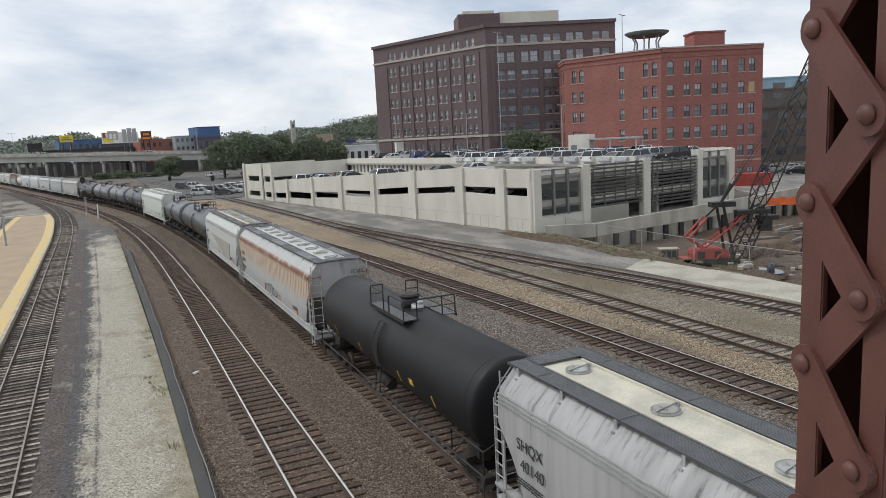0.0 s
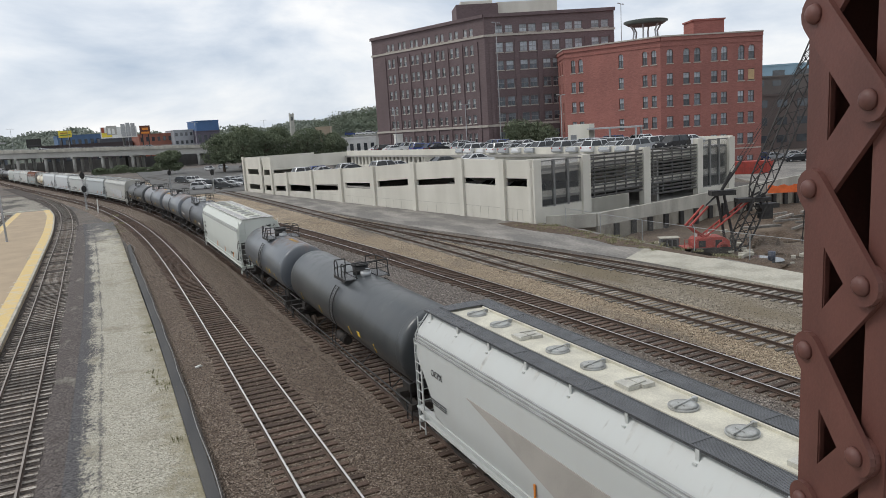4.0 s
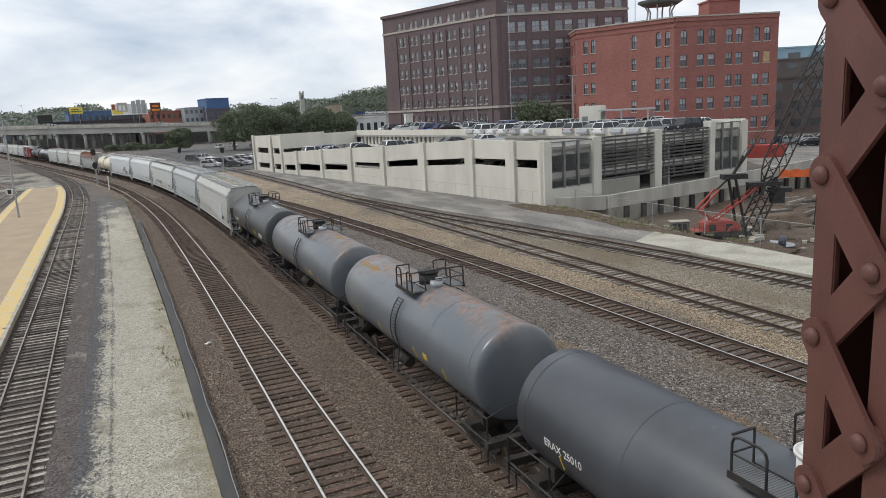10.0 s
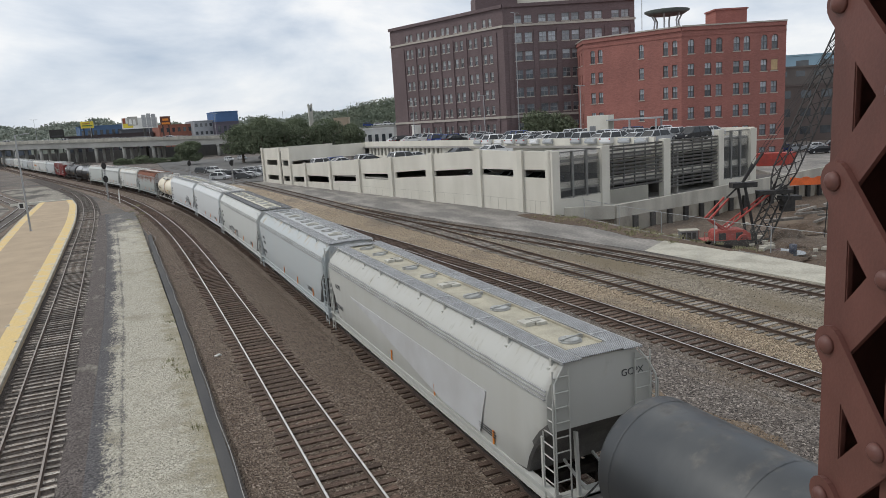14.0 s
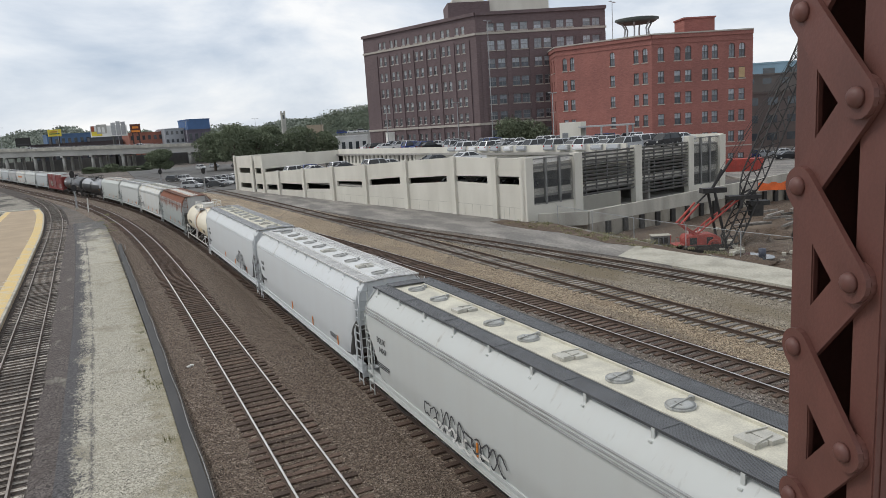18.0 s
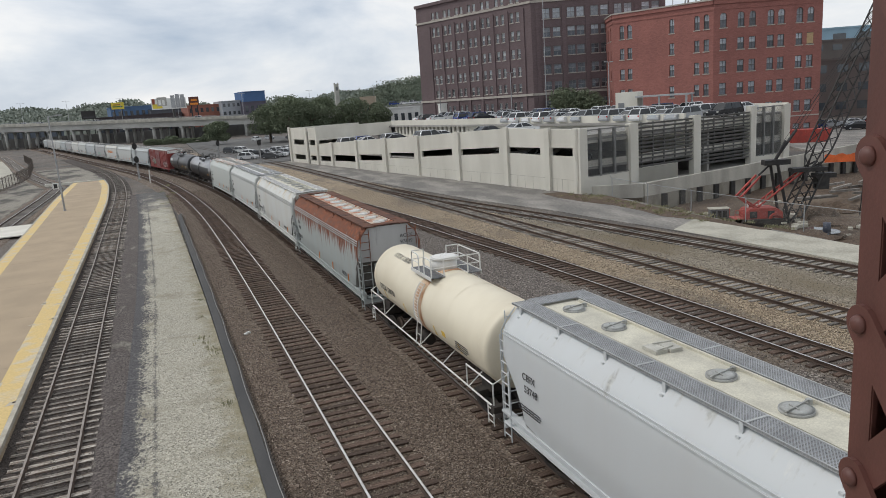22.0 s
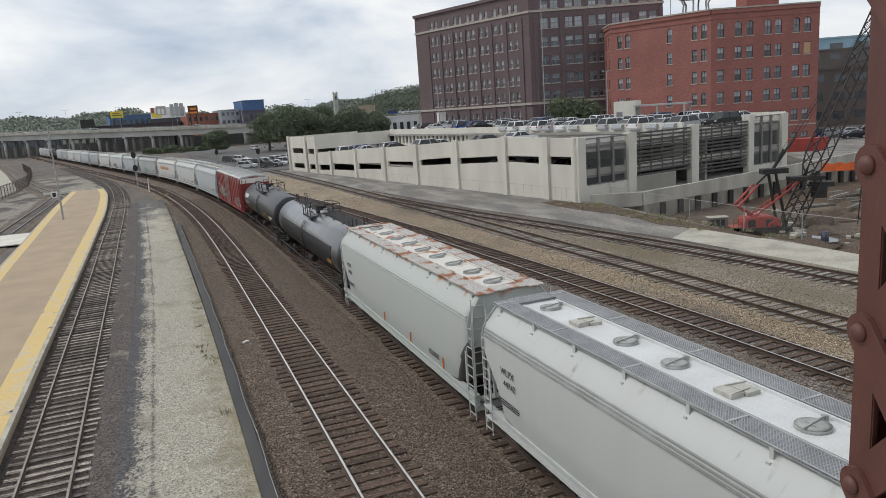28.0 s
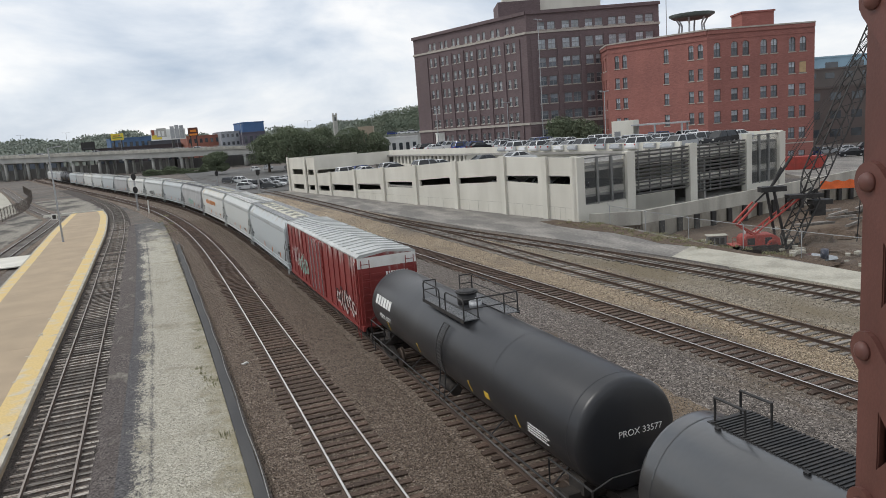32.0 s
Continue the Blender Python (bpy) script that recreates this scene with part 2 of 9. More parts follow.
def grating(name, col, pitch=0.032, col2=None, diamond=False):
    """Expanded metal: real holes by a fine pattern of transparency."""
    if name in MATS:
        return MATS[name]
    m = mat(name, col, 0.6, 0.1, col2 or tuple(c * 0.75 for c in col), 1.3 if col2 else 2.0, lo=0.53 if col2 else 0.35, hi=0.6 if col2 else 0.65)
    n, l = m.node_tree.nodes, m.node_tree.links
    tc = n.new("ShaderNodeTexCoord")
    wv = n.new("ShaderNodeTexWave")
    wv.inputs["Scale"].default_value = 0.314 / pitch
    wv.bands_direction = "Y"
    l.new(tc.outputs["Object"], wv.inputs["Vector"])
    r = n.new("ShaderNodeMapRange")
    r.inputs[1].default_value, r.inputs[2].default_value, r.inputs[3].default_value = 0.1, 0.35, 0.35
    fac = wv.outputs["Fac"]
    if diamond:
        wv.bands_direction = "DIAGONAL"
        turn = n.new("ShaderNodeMapping")
        turn.inputs["Scale"].default_value = (-1, 1, 0)
        l.new(tc.outputs["Object"], turn.inputs[0])
        flat_ = n.new("ShaderNodeMapping")
        flat_.inputs["Scale"].default_value = (1, 1, 0)
        l.new(tc.outputs["Object"], flat_.inputs[0])
        l.new(flat_.outputs[0], wv.inputs["Vector"])
        w2 = n.new("ShaderNodeTexWave")
        w2.inputs["Scale"].default_value = 0.314 / pitch
        w2.bands_direction = "DIAGONAL"
        l.new(turn.outputs[0], w2.inputs["Vector"])
        mxm = n.new("ShaderNodeMath")
        mxm.operation = "MAXIMUM"
        l.new(wv.outputs["Fac"], mxm.inputs[0])
        l.new(w2.outputs["Fac"], mxm.inputs[1])
        fac = mxm.outputs[0]
        r.inputs[1].default_value, r.inputs[2].default_value, r.inputs[3].default_value = 0.55, 0.85, 0.3
    l.new(fac, r.inputs[0])
    l.new(r.outputs[0], n["Principled BSDF"].inputs["Alpha"])
    return m


BALLAST = stones("brown_ballast", [(0.022, 0.016, 0.011), (0.118, 0.083, 0.060), (0.245, 0.190, 0.145), (0.054, 0.038, 0.028), (0.42, 0.35, 0.285)], 0.055,
                 (0.092, 0.062, 0.043), 0.3, 0.3)
BALLAST_TAN = stones("tan_ballast", [(0.042, 0.033, 0.026), (0.245, 0.188, 0.128), (0.49, 0.395, 0.275), (0.110, 0.083, 0.060), (0.68, 0.58, 0.43)], 0.075,
                     (0.205, 0.145, 0.090), 0.4, 0.22, (0.15, 0.125, 0.10), 0.52, 0.68, 0.3, (1, 0.3, 1))
YARD = stones("yard_gravel", [(0.05, 0.045, 0.041), (0.135, 0.12, 0.105), (0.24, 0.21, 0.185), (0.085, 0.074, 0.064)], 0.08,
              (0.13, 0.10, 0.074), 0.6, 0.2, (0.085, 0.078, 0.074), 0.45, 0.62, 0.09)
PATHMAT = stones("pale_gravel_path", [(0.15, 0.14, 0.115), (0.41, 0.385, 0.315), (0.58, 0.55, 0.46), (0.27, 0.255, 0.21), (0.49, 0.465, 0.39)], 0.055,
                 (0.43, 0.405, 0.33), 0.45, 0.5, (0.25, 0.225, 0.165), 0.55, 0.70, 0.35)


def path_margins(m):
    """Cinders that trail into the pale stone along its edge (u is metres from the edge), a broken dark seam, brown dust at the wall."""
    n, l = m.node_tree.nodes, m.node_tree.links
    b = n["Principled BSDF"]
    base = b.inputs["Base Color"].links[0].from_socket
    uv = n.new("ShaderNodeUVMap")
    sx = n.new("ShaderNodeSeparateXYZ")
    l.new(uv.outputs[0], sx.inputs[0])
    tc = n.new("ShaderNodeTexCoord")

    def cloud_of(scale, detail, stretch=(1, 1, 1), rough=0.7):
        mp = n.new("ShaderNodeMapping")
        mp.inputs["Scale"].default_value = stretch
        l.new(tc.outputs["Object"], mp.inputs[0])
        t = n.new("ShaderNodeTexNoise")
        t.inputs["Scale"].default_value, t.inputs["Detail"].default_value, t.inputs["Roughness"].default_value = scale, detail, rough
        l.new(mp.outputs[0], t.inputs["Vector"])
        return t.outputs["Fac"]

    def math_of(op, a, c):
        t = n.new("ShaderNodeMath")
        t.operation = op
        for i, v in enumerate((a, c)):
            if isinstance(v, (int, float)):
                t.inputs[i].default_value = v
            else:
                l.new(v, t.inputs[i])
        return t.outputs[0]

    def ramp_of(v, lo, hi, a=0.0, c=1.0):
        t = n.new("ShaderNodeMapRange")
        t.inputs[1].default_value, t.inputs[2].default_value, t.inputs[3].default_value, t.inputs[4].default_value = lo, hi, a, c
        l.new(v, t.inputs[0])
        return t.outputs[0]

    grain = cloud_of(7.0, 9, (1, 0.7, 1), 0.75)
    slow = cloud_of(0.55, 7, (1, 0.6, 1))
    edge = math_of("ADD", math_of("MULTIPLY", math_of("SUBTRACT", grain, 0.5), -3.2), math_of("MULTIPLY", math_of("SUBTRACT", slow, 0.5), 2.4))
    cind = ramp_of(math_of("SUBTRACT", sx.outputs[0], edge), 0.1, 0.36, 1.0, 0.0)
    off = math_of("ABSOLUTE", math_of("SUBTRACT", sx.outputs[0], 0.66), 0)
    seam = ramp_of(math_of("ADD", math_of("MULTIPLY", off, -1.5), math_of("ADD", math_of("MULTIPLY", grain, 1.2), math_of("MULTIPLY", slow, 0.9))), 0.93, 1.03, 0.0, 0.85)
    far = ramp_of(math_of("ADD", sx.outputs[1], math_of("MULTIPLY", math_of("SUBTRACT", cloud_of(0.5, 8, (1, 0.4, 1)), 0.5), 90.0)), 84.0, 106.0, 0.0, 0.9)
    dark = math_of("MAXIMUM", math_of("MAXIMUM", cind, seam), far)
    speck = cloud_of(16.0, 2)
    cc = n.new("ShaderNodeValToRGB")
    cc.color_ramp.elements[0].position, cc.color_ramp.elements[0].color = 0.36, (0.03, 0.029, 0.031, 1)
    cc.color_ramp.elements[1].position, cc.color_ramp.elements[1].color = 0.66, (0.145, 0.138, 0.14, 1)
    l.new(speck, cc.inputs[0])
    brown = ramp_of(math_of("ADD", sx.outputs[0], math_of("MULTIPLY", math_of("SUBTRACT", cloud_of(1.1, 8), 0.5), 4.0)), 2.5, 3.7, 0.0, 0.85)
    m0 = n.new("ShaderNodeMix")
    m0.data_type = "RGBA"
    l.new(brown, m0.inputs[0])
    l.new(base, m0.inputs[6])
    m0.inputs[7].default_value = (0.235, 0.205, 0.125, 1)
    m1 = n.new("ShaderNodeMix")
    m1.data_type = "RGBA"
    l.new(dark, m1.inputs[0])
    l.new(m0.outputs[2], m1.inputs[6])
    l.new(cc.outputs[0], m1.inputs[7])
    l.new(m1.outputs[2], b.inputs["Base Color"])


path_margins(PATHMAT)
DARKPATH = stones("dark_cinder", [(0.018, 0.014, 0.013), (0.086, 0.072, 0.067), (0.19, 0.163, 0.150), (0.042, 0.035, 0.032)], 0.055, (0.075, 0.060, 0.053), 0.5, 0.6,
                  (0.24, 0.225, 0.19), 0.60, 0.70, 0.9, (1, 0.35, 1))
ASPHALT = mat("worn_asphalt", (0.16, 0.151, 0.14), 0.9, 0, (0.295, 0.275, 0.248), 0.45, (1, 0.35, 1), 0.42, 0.66, fine=0.34, fscale=5, bump=0.3, bscale=80)
SLAB = mat("pale_concrete_slab", (0.43, 0.41, 0.345), 0.9, 0, (0.31, 0.295, 0.245), 0.5, lo=0.45, hi=0.68, fine=0.16, fscale=9, bump=0.2)
DIRT = stones("trampled_dirt", [(0.05, 0.035, 0.025), (0.11, 0.078, 0.055), (0.15, 0.11, 0.08)], 0.12, (0.095, 0.064, 0.042), 0.8, 0.4,
              (0.17, 0.13, 0.095), 0.55, 0.66, 0.16)
CONCRETE = mat("pale_concrete", (0.67, 0.65, 0.58), 0.85, 0, (0.58, 0.56, 0.495), 0.35, (1, 1, 0.3), fine=0.06, fscale=18, bump=0.1)
CONCRETE2 = mat("weathered_concrete", (0.50, 0.485, 0.43), 0.9, 0, (0.34, 0.325, 0.285), 0.5, (1, 1, 0.25), fine=0.1, fscale=12, bump=0.2)
RAIL_TOP = mat("worn_rail_steel", (0.72, 0.70, 0.68), 0.3, 0.9, (0.55, 0.52, 0.49), 2, fine=0.05)
RAIL_DULL = mat("dull_rail_steel", (0.34, 0.30, 0.27), 0.5, 0.5, (0.24, 0.20, 0.17), 2, fine=0.08)
RAIL_RUST = mat("rusty_rail_steel", (0.066, 0.045, 0.035), 0.85, 0.2, (0.105, 0.073, 0.055), 1.2, fine=0.2)
TIE = mat("creosoted_timber", (0.050, 0.029, 0.020), 0.9, 0, (0.135, 0.092, 0.069), 3, (1, 6, 1), fine=0.4, bump=0.5, bscale=30, vary=0.35)
TIE_GREY = mat("weathered_grey_timber", (0.15, 0.135, 0.12), 0.9, 0, (0.27, 0.25, 0.225), 2.5, (1, 6, 1), fine=0.25, bump=0.5, bscale=30, vary=0.45)
TIE_PALE = mat("bleached_timber", (0.115, 0.088, 0.068), 0.9, 0, (0.34, 0.315, 0.28), 2.2, (0.6, 6, 1), 0.42, 0.6, fine=0.25, bump=0.5, bscale=30, vary=0.6)
BLACK = mat("black_steel", (0.022, 0.022, 0.023), 0.6, 0.2, (0.045, 0.042, 0.040), 3, fine=0.2)
GRIME = mat("grimy_underframe_steel", (0.018, 0.016, 0.015), 0.85, 0.1, (0.048, 0.040, 0.034), 2.5, fine=0.25)
WHITEPAINT = mat("white_paint", (0.74, 0.74, 0.72), 0.55, 0, (0.62, 0.61, 0.57), 1.2, fine=0.06)
YELLOW = mat("yellow_paint", (0.78, 0.52, 0.05), 0.6, 0, (0.66, 0.43, 0.05), 4)
ORANGE = mat("orange_paint", (0.72, 0.24, 0.03), 0.6, 0, (0.6, 0.2, 0.03), 4)
GALV = mat("galvanised_steel", (0.42, 0.43, 0.44), 0.5, 0.6, (0.33, 0.34, 0.35), 3, fine=0.1)


# ---- mesh helpers ----
def obj(name, bm, material=None, parent=None, label=""):
    me = bpy.data.meshes.new(name)
    if isinstance(bm, tuple):
        me.from_pydata(*bm)
    else:
        bm.to_mesh(me)
        bm.free()
    for mm in (material if isinstance(material, (list, tuple)) else [material]):
        if mm:
            me.materials.append(mm)
    ob = new(name, me)
    if parent:
        ob.parent = parent
    if label:
        ob["label"] = label
    return ob


part = obj


def empty(name, m, label, category, group="", kind=""):
    ob = new(name)
    ob.empty_display_size = 0.2
    ob.matrix_world = m
    return tagged(ob, label, category, group, kind)


def box(bm, x0, x1, y0, y1, z0, z1, m=None, mi=0):
    vs = [bm.verts.new(m @ Vector(c) if m else c) for c in
          ((x0, y0, z0), (x1, y0, z0), (x1, y1, z0), (x0, y1, z0), (x0, y0, z1), (x1, y0, z1), (x1, y1, z1), (x0, y1, z1))]
    for f in ((3, 2, 1, 0), (4, 5, 6, 7), (0, 1, 5, 4), (1, 2, 6, 5), (2, 3, 7, 6), (3, 0, 4, 7)):
        fc = bm.faces.new([vs[i] for i in f])
        fc.material_index = mi


def rod(bm, p, q, r, n=6, r2=None, mi=0, caps=True):
    p, q = Vector(p), Vector(q)
    d = (q - p).normalized()
    a = d.orthogonal().normalized()
    b = d.cross(a)
    r2 = r if r2 is None else r2
    rings = []
    for c, rr in ((p, r), (q, r2)):
        rings.append([bm.verts.new(c + rr * (math.cos(6.28319 * i / n) * a + math.sin(6.28319 * i / n) * b)) for i in range(n)])
    for i in range(n):
        f = bm.faces.new((rings[0][i], rings[0][(i + 1) % n], rings[1][(i + 1) % n], rings[1][i]))
        f.material_index, f.smooth = mi, n > 8
    if caps:
        bm.faces.new(rings[0][::-1]).material_index = mi
        bm.faces.new(rings[1]).material_index = mi


def pipe(bm, pts, r, n=6):
    """A bent round rod through the points, one connected skin."""
    P = [Vector(p) for p in pts]
    ref, rings = None, []
    for k, p in enumerate(P):
        d = (P[min(k + 1, len(P) - 1)] - P[max(k - 1, 0)]).normalized()
        a = d.orthogonal().normalized() if ref is None else (ref - d * ref.dot(d)).normalized()
        ref, b = a, d.cross(a)
        w = r
        if 0 < k < len(P) - 1:
            w = r / max(0.6, math.cos((P[k + 1] - p).angle(p - P[k - 1]) / 2))
        rings.append([p + w * (math.cos(6.28319 * i / n) * a + math.sin(6.28319 * i / n) * b) for i in range(n)])
    loft(bm, rings)


def bar(bm, p, q, w, h):
    """A flat bar from p to q, w across and h high."""
    p, q = Vector(p), Vector(q)
    d = (q - p).normalized()
    up = Vector((0, 0, 1)) if abs(d.z) < 0.95 else Vector((0, 1, 0))
    s = d.cross(up).normalized() * w / 2
    u = s.cross(d).normalized() * h / 2
    vs = [bm.verts.new(c + e) for c in (p, q) for e in (-s - u, s - u, s + u, -s + u)]
    for f in ((3, 2, 1, 0), (4, 5, 6, 7), (0, 1, 5, 4), (1, 2, 6, 5), (2, 3, 7, 6), (3, 0, 4, 7)):
        bm.faces.new([vs[i] for i in f])


def loft(bm, rings, closed=True, cap=True, smooth=False, mi=0):
    vr = [[bm.verts.new(p) for p in r] for r in rings]
    n = len(vr[0])
    for a, b in zip(vr, vr[1:]):
        for i in range(n if closed else n - 1):
            f = bm.faces.new((a[i], a[(i + 1) % n], b[(i + 1) % n], b[i]))
            f.smooth, f.material_index = smooth, mi
    if cap:
        bm.faces.new(vr[0][::-1]).material_index = mi
        bm.faces.new(vr[-1]).material_index = mi
    return vr


def pierced(P, holes, v0, v1, at):
    """One slab with openings: P[i][j] are the corners (u, w) of a grid of cells, at(u, v, w) places a point, v runs through the thickness."""
    verts, ids, faces = [], {}, []
    n, m = len(P) - 1, len(P[0]) - 1

    def v(i, j, k):
        if (i, j, k) not in ids:
            ids[i, j, k] = len(verts)
            verts.append(at(P[i][j][0], (v0, v1)[k], P[i][j][1]))
        return ids[i, j, k]

    full = {(i, j) for i in range(n) for j in range(m)} - set(holes)
    for i, j in full:
        faces += [(v(i, j, 0), v(i + 1, j, 0), v(i + 1, j + 1, 0), v(i, j + 1, 0)), (v(i, j + 1, 1), v(i + 1, j + 1, 1), v(i + 1, j, 1), v(i, j, 1))]
        for (di, dj), (a, b) in (((0, -1), ((i, j), (i + 1, j))), ((1, 0), ((i + 1, j), (i + 1, j + 1))), ((0, 1), ((i + 1, j + 1), (i, j + 1))), ((-1, 0), ((i, j + 1), (i, j)))):
            if (i + di, j + dj) not in full:
                faces.append((v(*b, 0), v(*a, 0), v(*a, 1), v(*b, 1)))
    return verts, [], faces


def flat(name, pts, z, material, label, category="ground", kind="structure", thick=0.3):
    """A level sheet with the outline pts, with an edge of its own where thick."""
    bm = bmesh.new()
    top = [bm.verts.new((x, y, z)) for x, y in pts]
    f = bm.faces.new(top)
    f.normal_update()
    if f.normal.z < 0:
        f.normal_flip()
    if thick:
        low = [bm.verts.new((x, y, z - thick)) for x, y in pts]
        k = len(pts)
        for i in range(k):
            bm.faces.new((top[i], top[(i + 1) % k], low[(i + 1) % k], low[i]))
        bmesh.ops.recalc_face_normals(bm, faces=bm.faces)
    bmesh.ops.triangulate(bm, faces=[f])
    return tagged(obj(name, bm, material), label, category, kind=kind)


def letters(text, size, m, material, parent, name="lettering", depth=0.004):
    cu = bpy.data.curves.new(name, "FONT")
    cu.body, cu.size, cu.extrude, cu.align_x, cu.align_y = text, size, depth, "CENTER", "CENTER"
    tmp = bpy.data.objects.new(name, cu)
    me = bpy.data.meshes.new_from_object(tmp)
    bpy.data.objects.remove(tmp)
    me.transform(m)
    me.materials.append(material)
    ob = new(name, me)
    ob.parent = parent
    return ob


SIDE = Matrix(((0, 0, -1, 0), (-1, 0, 0, 0), (0, 1, 0, 0), (0, 0, 0, 1)))   # lettering on the side that faces -x
FARSIDE = Matrix(((0, 0, 1, 0), (1, 0, 0, 0), (0, 1, 0, 0), (0, 0, 0, 1)))  # lettering on the side that faces +x
END = Matrix(((1, 0, 0, 0), (0, 0, -1, 0), (0, 1, 0, 0), (0, 0, 0, 1)))     # lettering on the end that faces -y


# ---- the lie of the tracks ----
def glide(tab):
    """A smooth curve through the points (y, value) of tab, straight beyond its ends."""
    ks = [(tab[min(i + 1, len(tab) - 1)][1] - tab[max(i - 1, 0)][1]) / (tab[min(i + 1, len(tab) - 1)][0] - tab[max(i - 1, 0)][0]) for i in range(len(tab))]

    def value(y):
        if y <= tab[0][0]:
            return tab[0][1] + ks[0] * (y - tab[0][0])
        if y >= tab[-1][0]:
            return tab[-1][1] + ks[-1] * (y - tab[-1][0])
        i = next(k for k in range(len(tab) - 1) if y <= tab[k + 1][0])
        (a, p), (b, q) = tab[i], tab[i + 1]
        d, u = b - a, (y - a) / (b - a)
        return p * (1 + 2 * u) * (1 - u) ** 2 + ks[i] * d * u * (1 - u) ** 2 + q * u * u * (3 - 2 * u) - ks[i + 1] * d * u * u * (1 - u)

    return value


# the main line leaves the straight by a long easement and runs on at an even slant
LEAN_Y = [10, 40, 57, 72, 87, 103, 119, 135, 155, 170]
LEAN_V = [0.0, 0.009, 0.016, 0.029, 0.054, 0.085, 0.113, 0.146, 0.190, 0.2124]
BEND_Y = np.arange(0.0, 1201.0, 1.0)
BEND_V = np.concatenate([[0.0], np.cumsum([np.interp(y + 0.5, LEAN_Y, LEAN_V) for y in BEND_Y[:-1]])])


def bend(y):
    return float(np.interp(y, BEND_Y, BEND_V))


def lean(y):
    return float(np.interp(y, LEAN_Y, LEAN_V))


X_MID, X_TRAIN = 4.68, 9.85


def ease(v, a, b):
    u = min(1.0, max(0.0, (v - a) / (b - a)))
    return u * u * (3 - 2 * u)


def line_mid(y):
    return X_MID - bend(y)


def line_train(y):
    return X_TRAIN - bend(y)


line_platform = glide([(15, -4.52), (25, -4.68), (40, -4.95), (58, -5.25), (75, -5.62), (95, -5.97), (115, -6.55), (135, -7.75), (150, -9.2), (162, -10.75), (180, -13.7), (200, -17.6)])  # the track beside the platform


def line_far_platform(y):  # the track on the platform's other side
    return -17.4 - 0.21 * max(0, y - 140) - 2.0 * ease(y, 120, 190)


def line_r1(y):
    return 22.5 - 0.00065 * max(0, y) ** 2 if y < 110 else 14.635 - 0.155 * (y - 110)


def line_r2(y):
    return 26.9 - 0.00023 * max(0, y) ** 2 if y < 170 else 20.25 - 0.09 * (y - 170)


def line_r3(y):
    return line_r2(y) + 7.3 * (1 - ease(y, 15, 92))


# ---- ground ----
PIT = [(39.4, 60.6), (44.5, 59.2), (60, 61.8), (78, 64.9), (92, 67.7), (96, 40), (70, 22), (46, 22), (39.3, 31)]
bm = bmesh.new()
outer = [bm.verts.new((x, y, -0.3)) for x, y in ((-2500, -600), (2500, -600), (2500, 4000), (-2500, 4000))]
inner = [bm.verts.new((x, y, -0.3)) for x, y in PIT]
edges = [bm.edges.new((lp[i], lp[(i + 1) % len(lp)])) for lp in (outer, inner) for i in range(len(lp))]
bmesh.ops.triangle_fill(bm, edges=edges, use_beauty=True)
for f in bm.faces:
    f.normal_update()
    if f.normal.z < 0:
        f.normal_flip()
tagged(obj("ground", bm, YARD), "brown and grey gravel ground of the rail yard", "ground", kind="structure")

# the excavation: floor and banks
bm = bmesh.new()
rim = [bm.verts.new((x, y, -0.3)) for x, y in PIT]
cx, cy = sum(p[0] for p in PIT) / len(PIT), sum(p[1] for p in PIT) / len(PIT)
foot = [bm.verts.new((x + (cx - x) * (0.01 if y > 55 else 0.07), y + (cy - y) * (0.01 if y > 55 else 0.07), -2.6)) for x, y in PIT]
for i in range(len(PIT)):
    bm.faces.new((rim[i], rim[(i + 1) % len(PIT)], foot[(i + 1) % len(PIT)], foot[i]))
bm.faces.new(foot)
bmesh.ops.triangulate(bm, faces=bm.faces)
bmesh.ops.subdivide_edges(bm, edges=bm.edges, cuts=5, use_grid_fill=True)
for v in bm.verts:
    if v.co.z < -0.3:
        v.co.z += 0.5 * (noise.noise(v.co * 0.3) - 0.2)
        if v.co.z < -1.2:      # earth heaped against the retaining wall
            v.co.z += 0.8 * max(0.0, 1 - max(0.0, 59.2 + 0.178 * (v.co.x - 44.5) - v.co.y) / 8)
bmesh.ops.recalc_face_normals(bm, faces=bm.faces)
for f in bm.faces:
    if f.normal.z < 0:
        f.normal_flip()
tagged(obj("excavation", bm, DIRT), "dug-out construction pit with bare brown earth", "ground", kind="structure")


def strip(name, left, right, y0, y1, step, z, material, label, category="ground", sides=0.15, kind="structure", edge_noise=0.0, uv0=None):
    """A long band between two lines; its shoulders fall by sides."""
    verts, faces = [], []
    n = int((y1 - y0) / step) + 1
    for i in range(n):
        y = y0 + (y1 - y0) * i / (n - 1)
        a, b = left(y), right(y)
        if edge_noise:
            a += edge_noise * noise.noise((y * 0.35, 3.1, 0)) + 0.4 * edge_noise * noise.noise((y * 1.6, 7.7, 0))
            b += edge_noise * noise.noise((y * 0.35, 9.1, 0)) + 0.4 * edge_noise * noise.noise((y * 1.6, 1.7, 0))
        row = [(a, y, z), (b, y, z)]
        if sides:
            row = [(a - sides * 1.6, y, z - sides), *row, (b + sides * 1.6, y, z - sides)]
        verts += row
    k = 4 if sides else 2
    for i in range(n - 1):
        for j in range(k - 1):
            q = i * k + j
            faces.append((q, q + 1, q + k + 1, q + k))
    ob = obj(name, (verts, [], faces), material)
    if uv0 is not None:
        uvs = ob.data.uv_layers.new(name="UVMap")
        for lp in ob.data.loops:
            x, y, _ = ob.data.vertices[lp.vertex_index].co
            uvs.data[lp.index].uv = (x - left(y) - uv0, y)
    return tagged(ob, label, category, kind=kind)


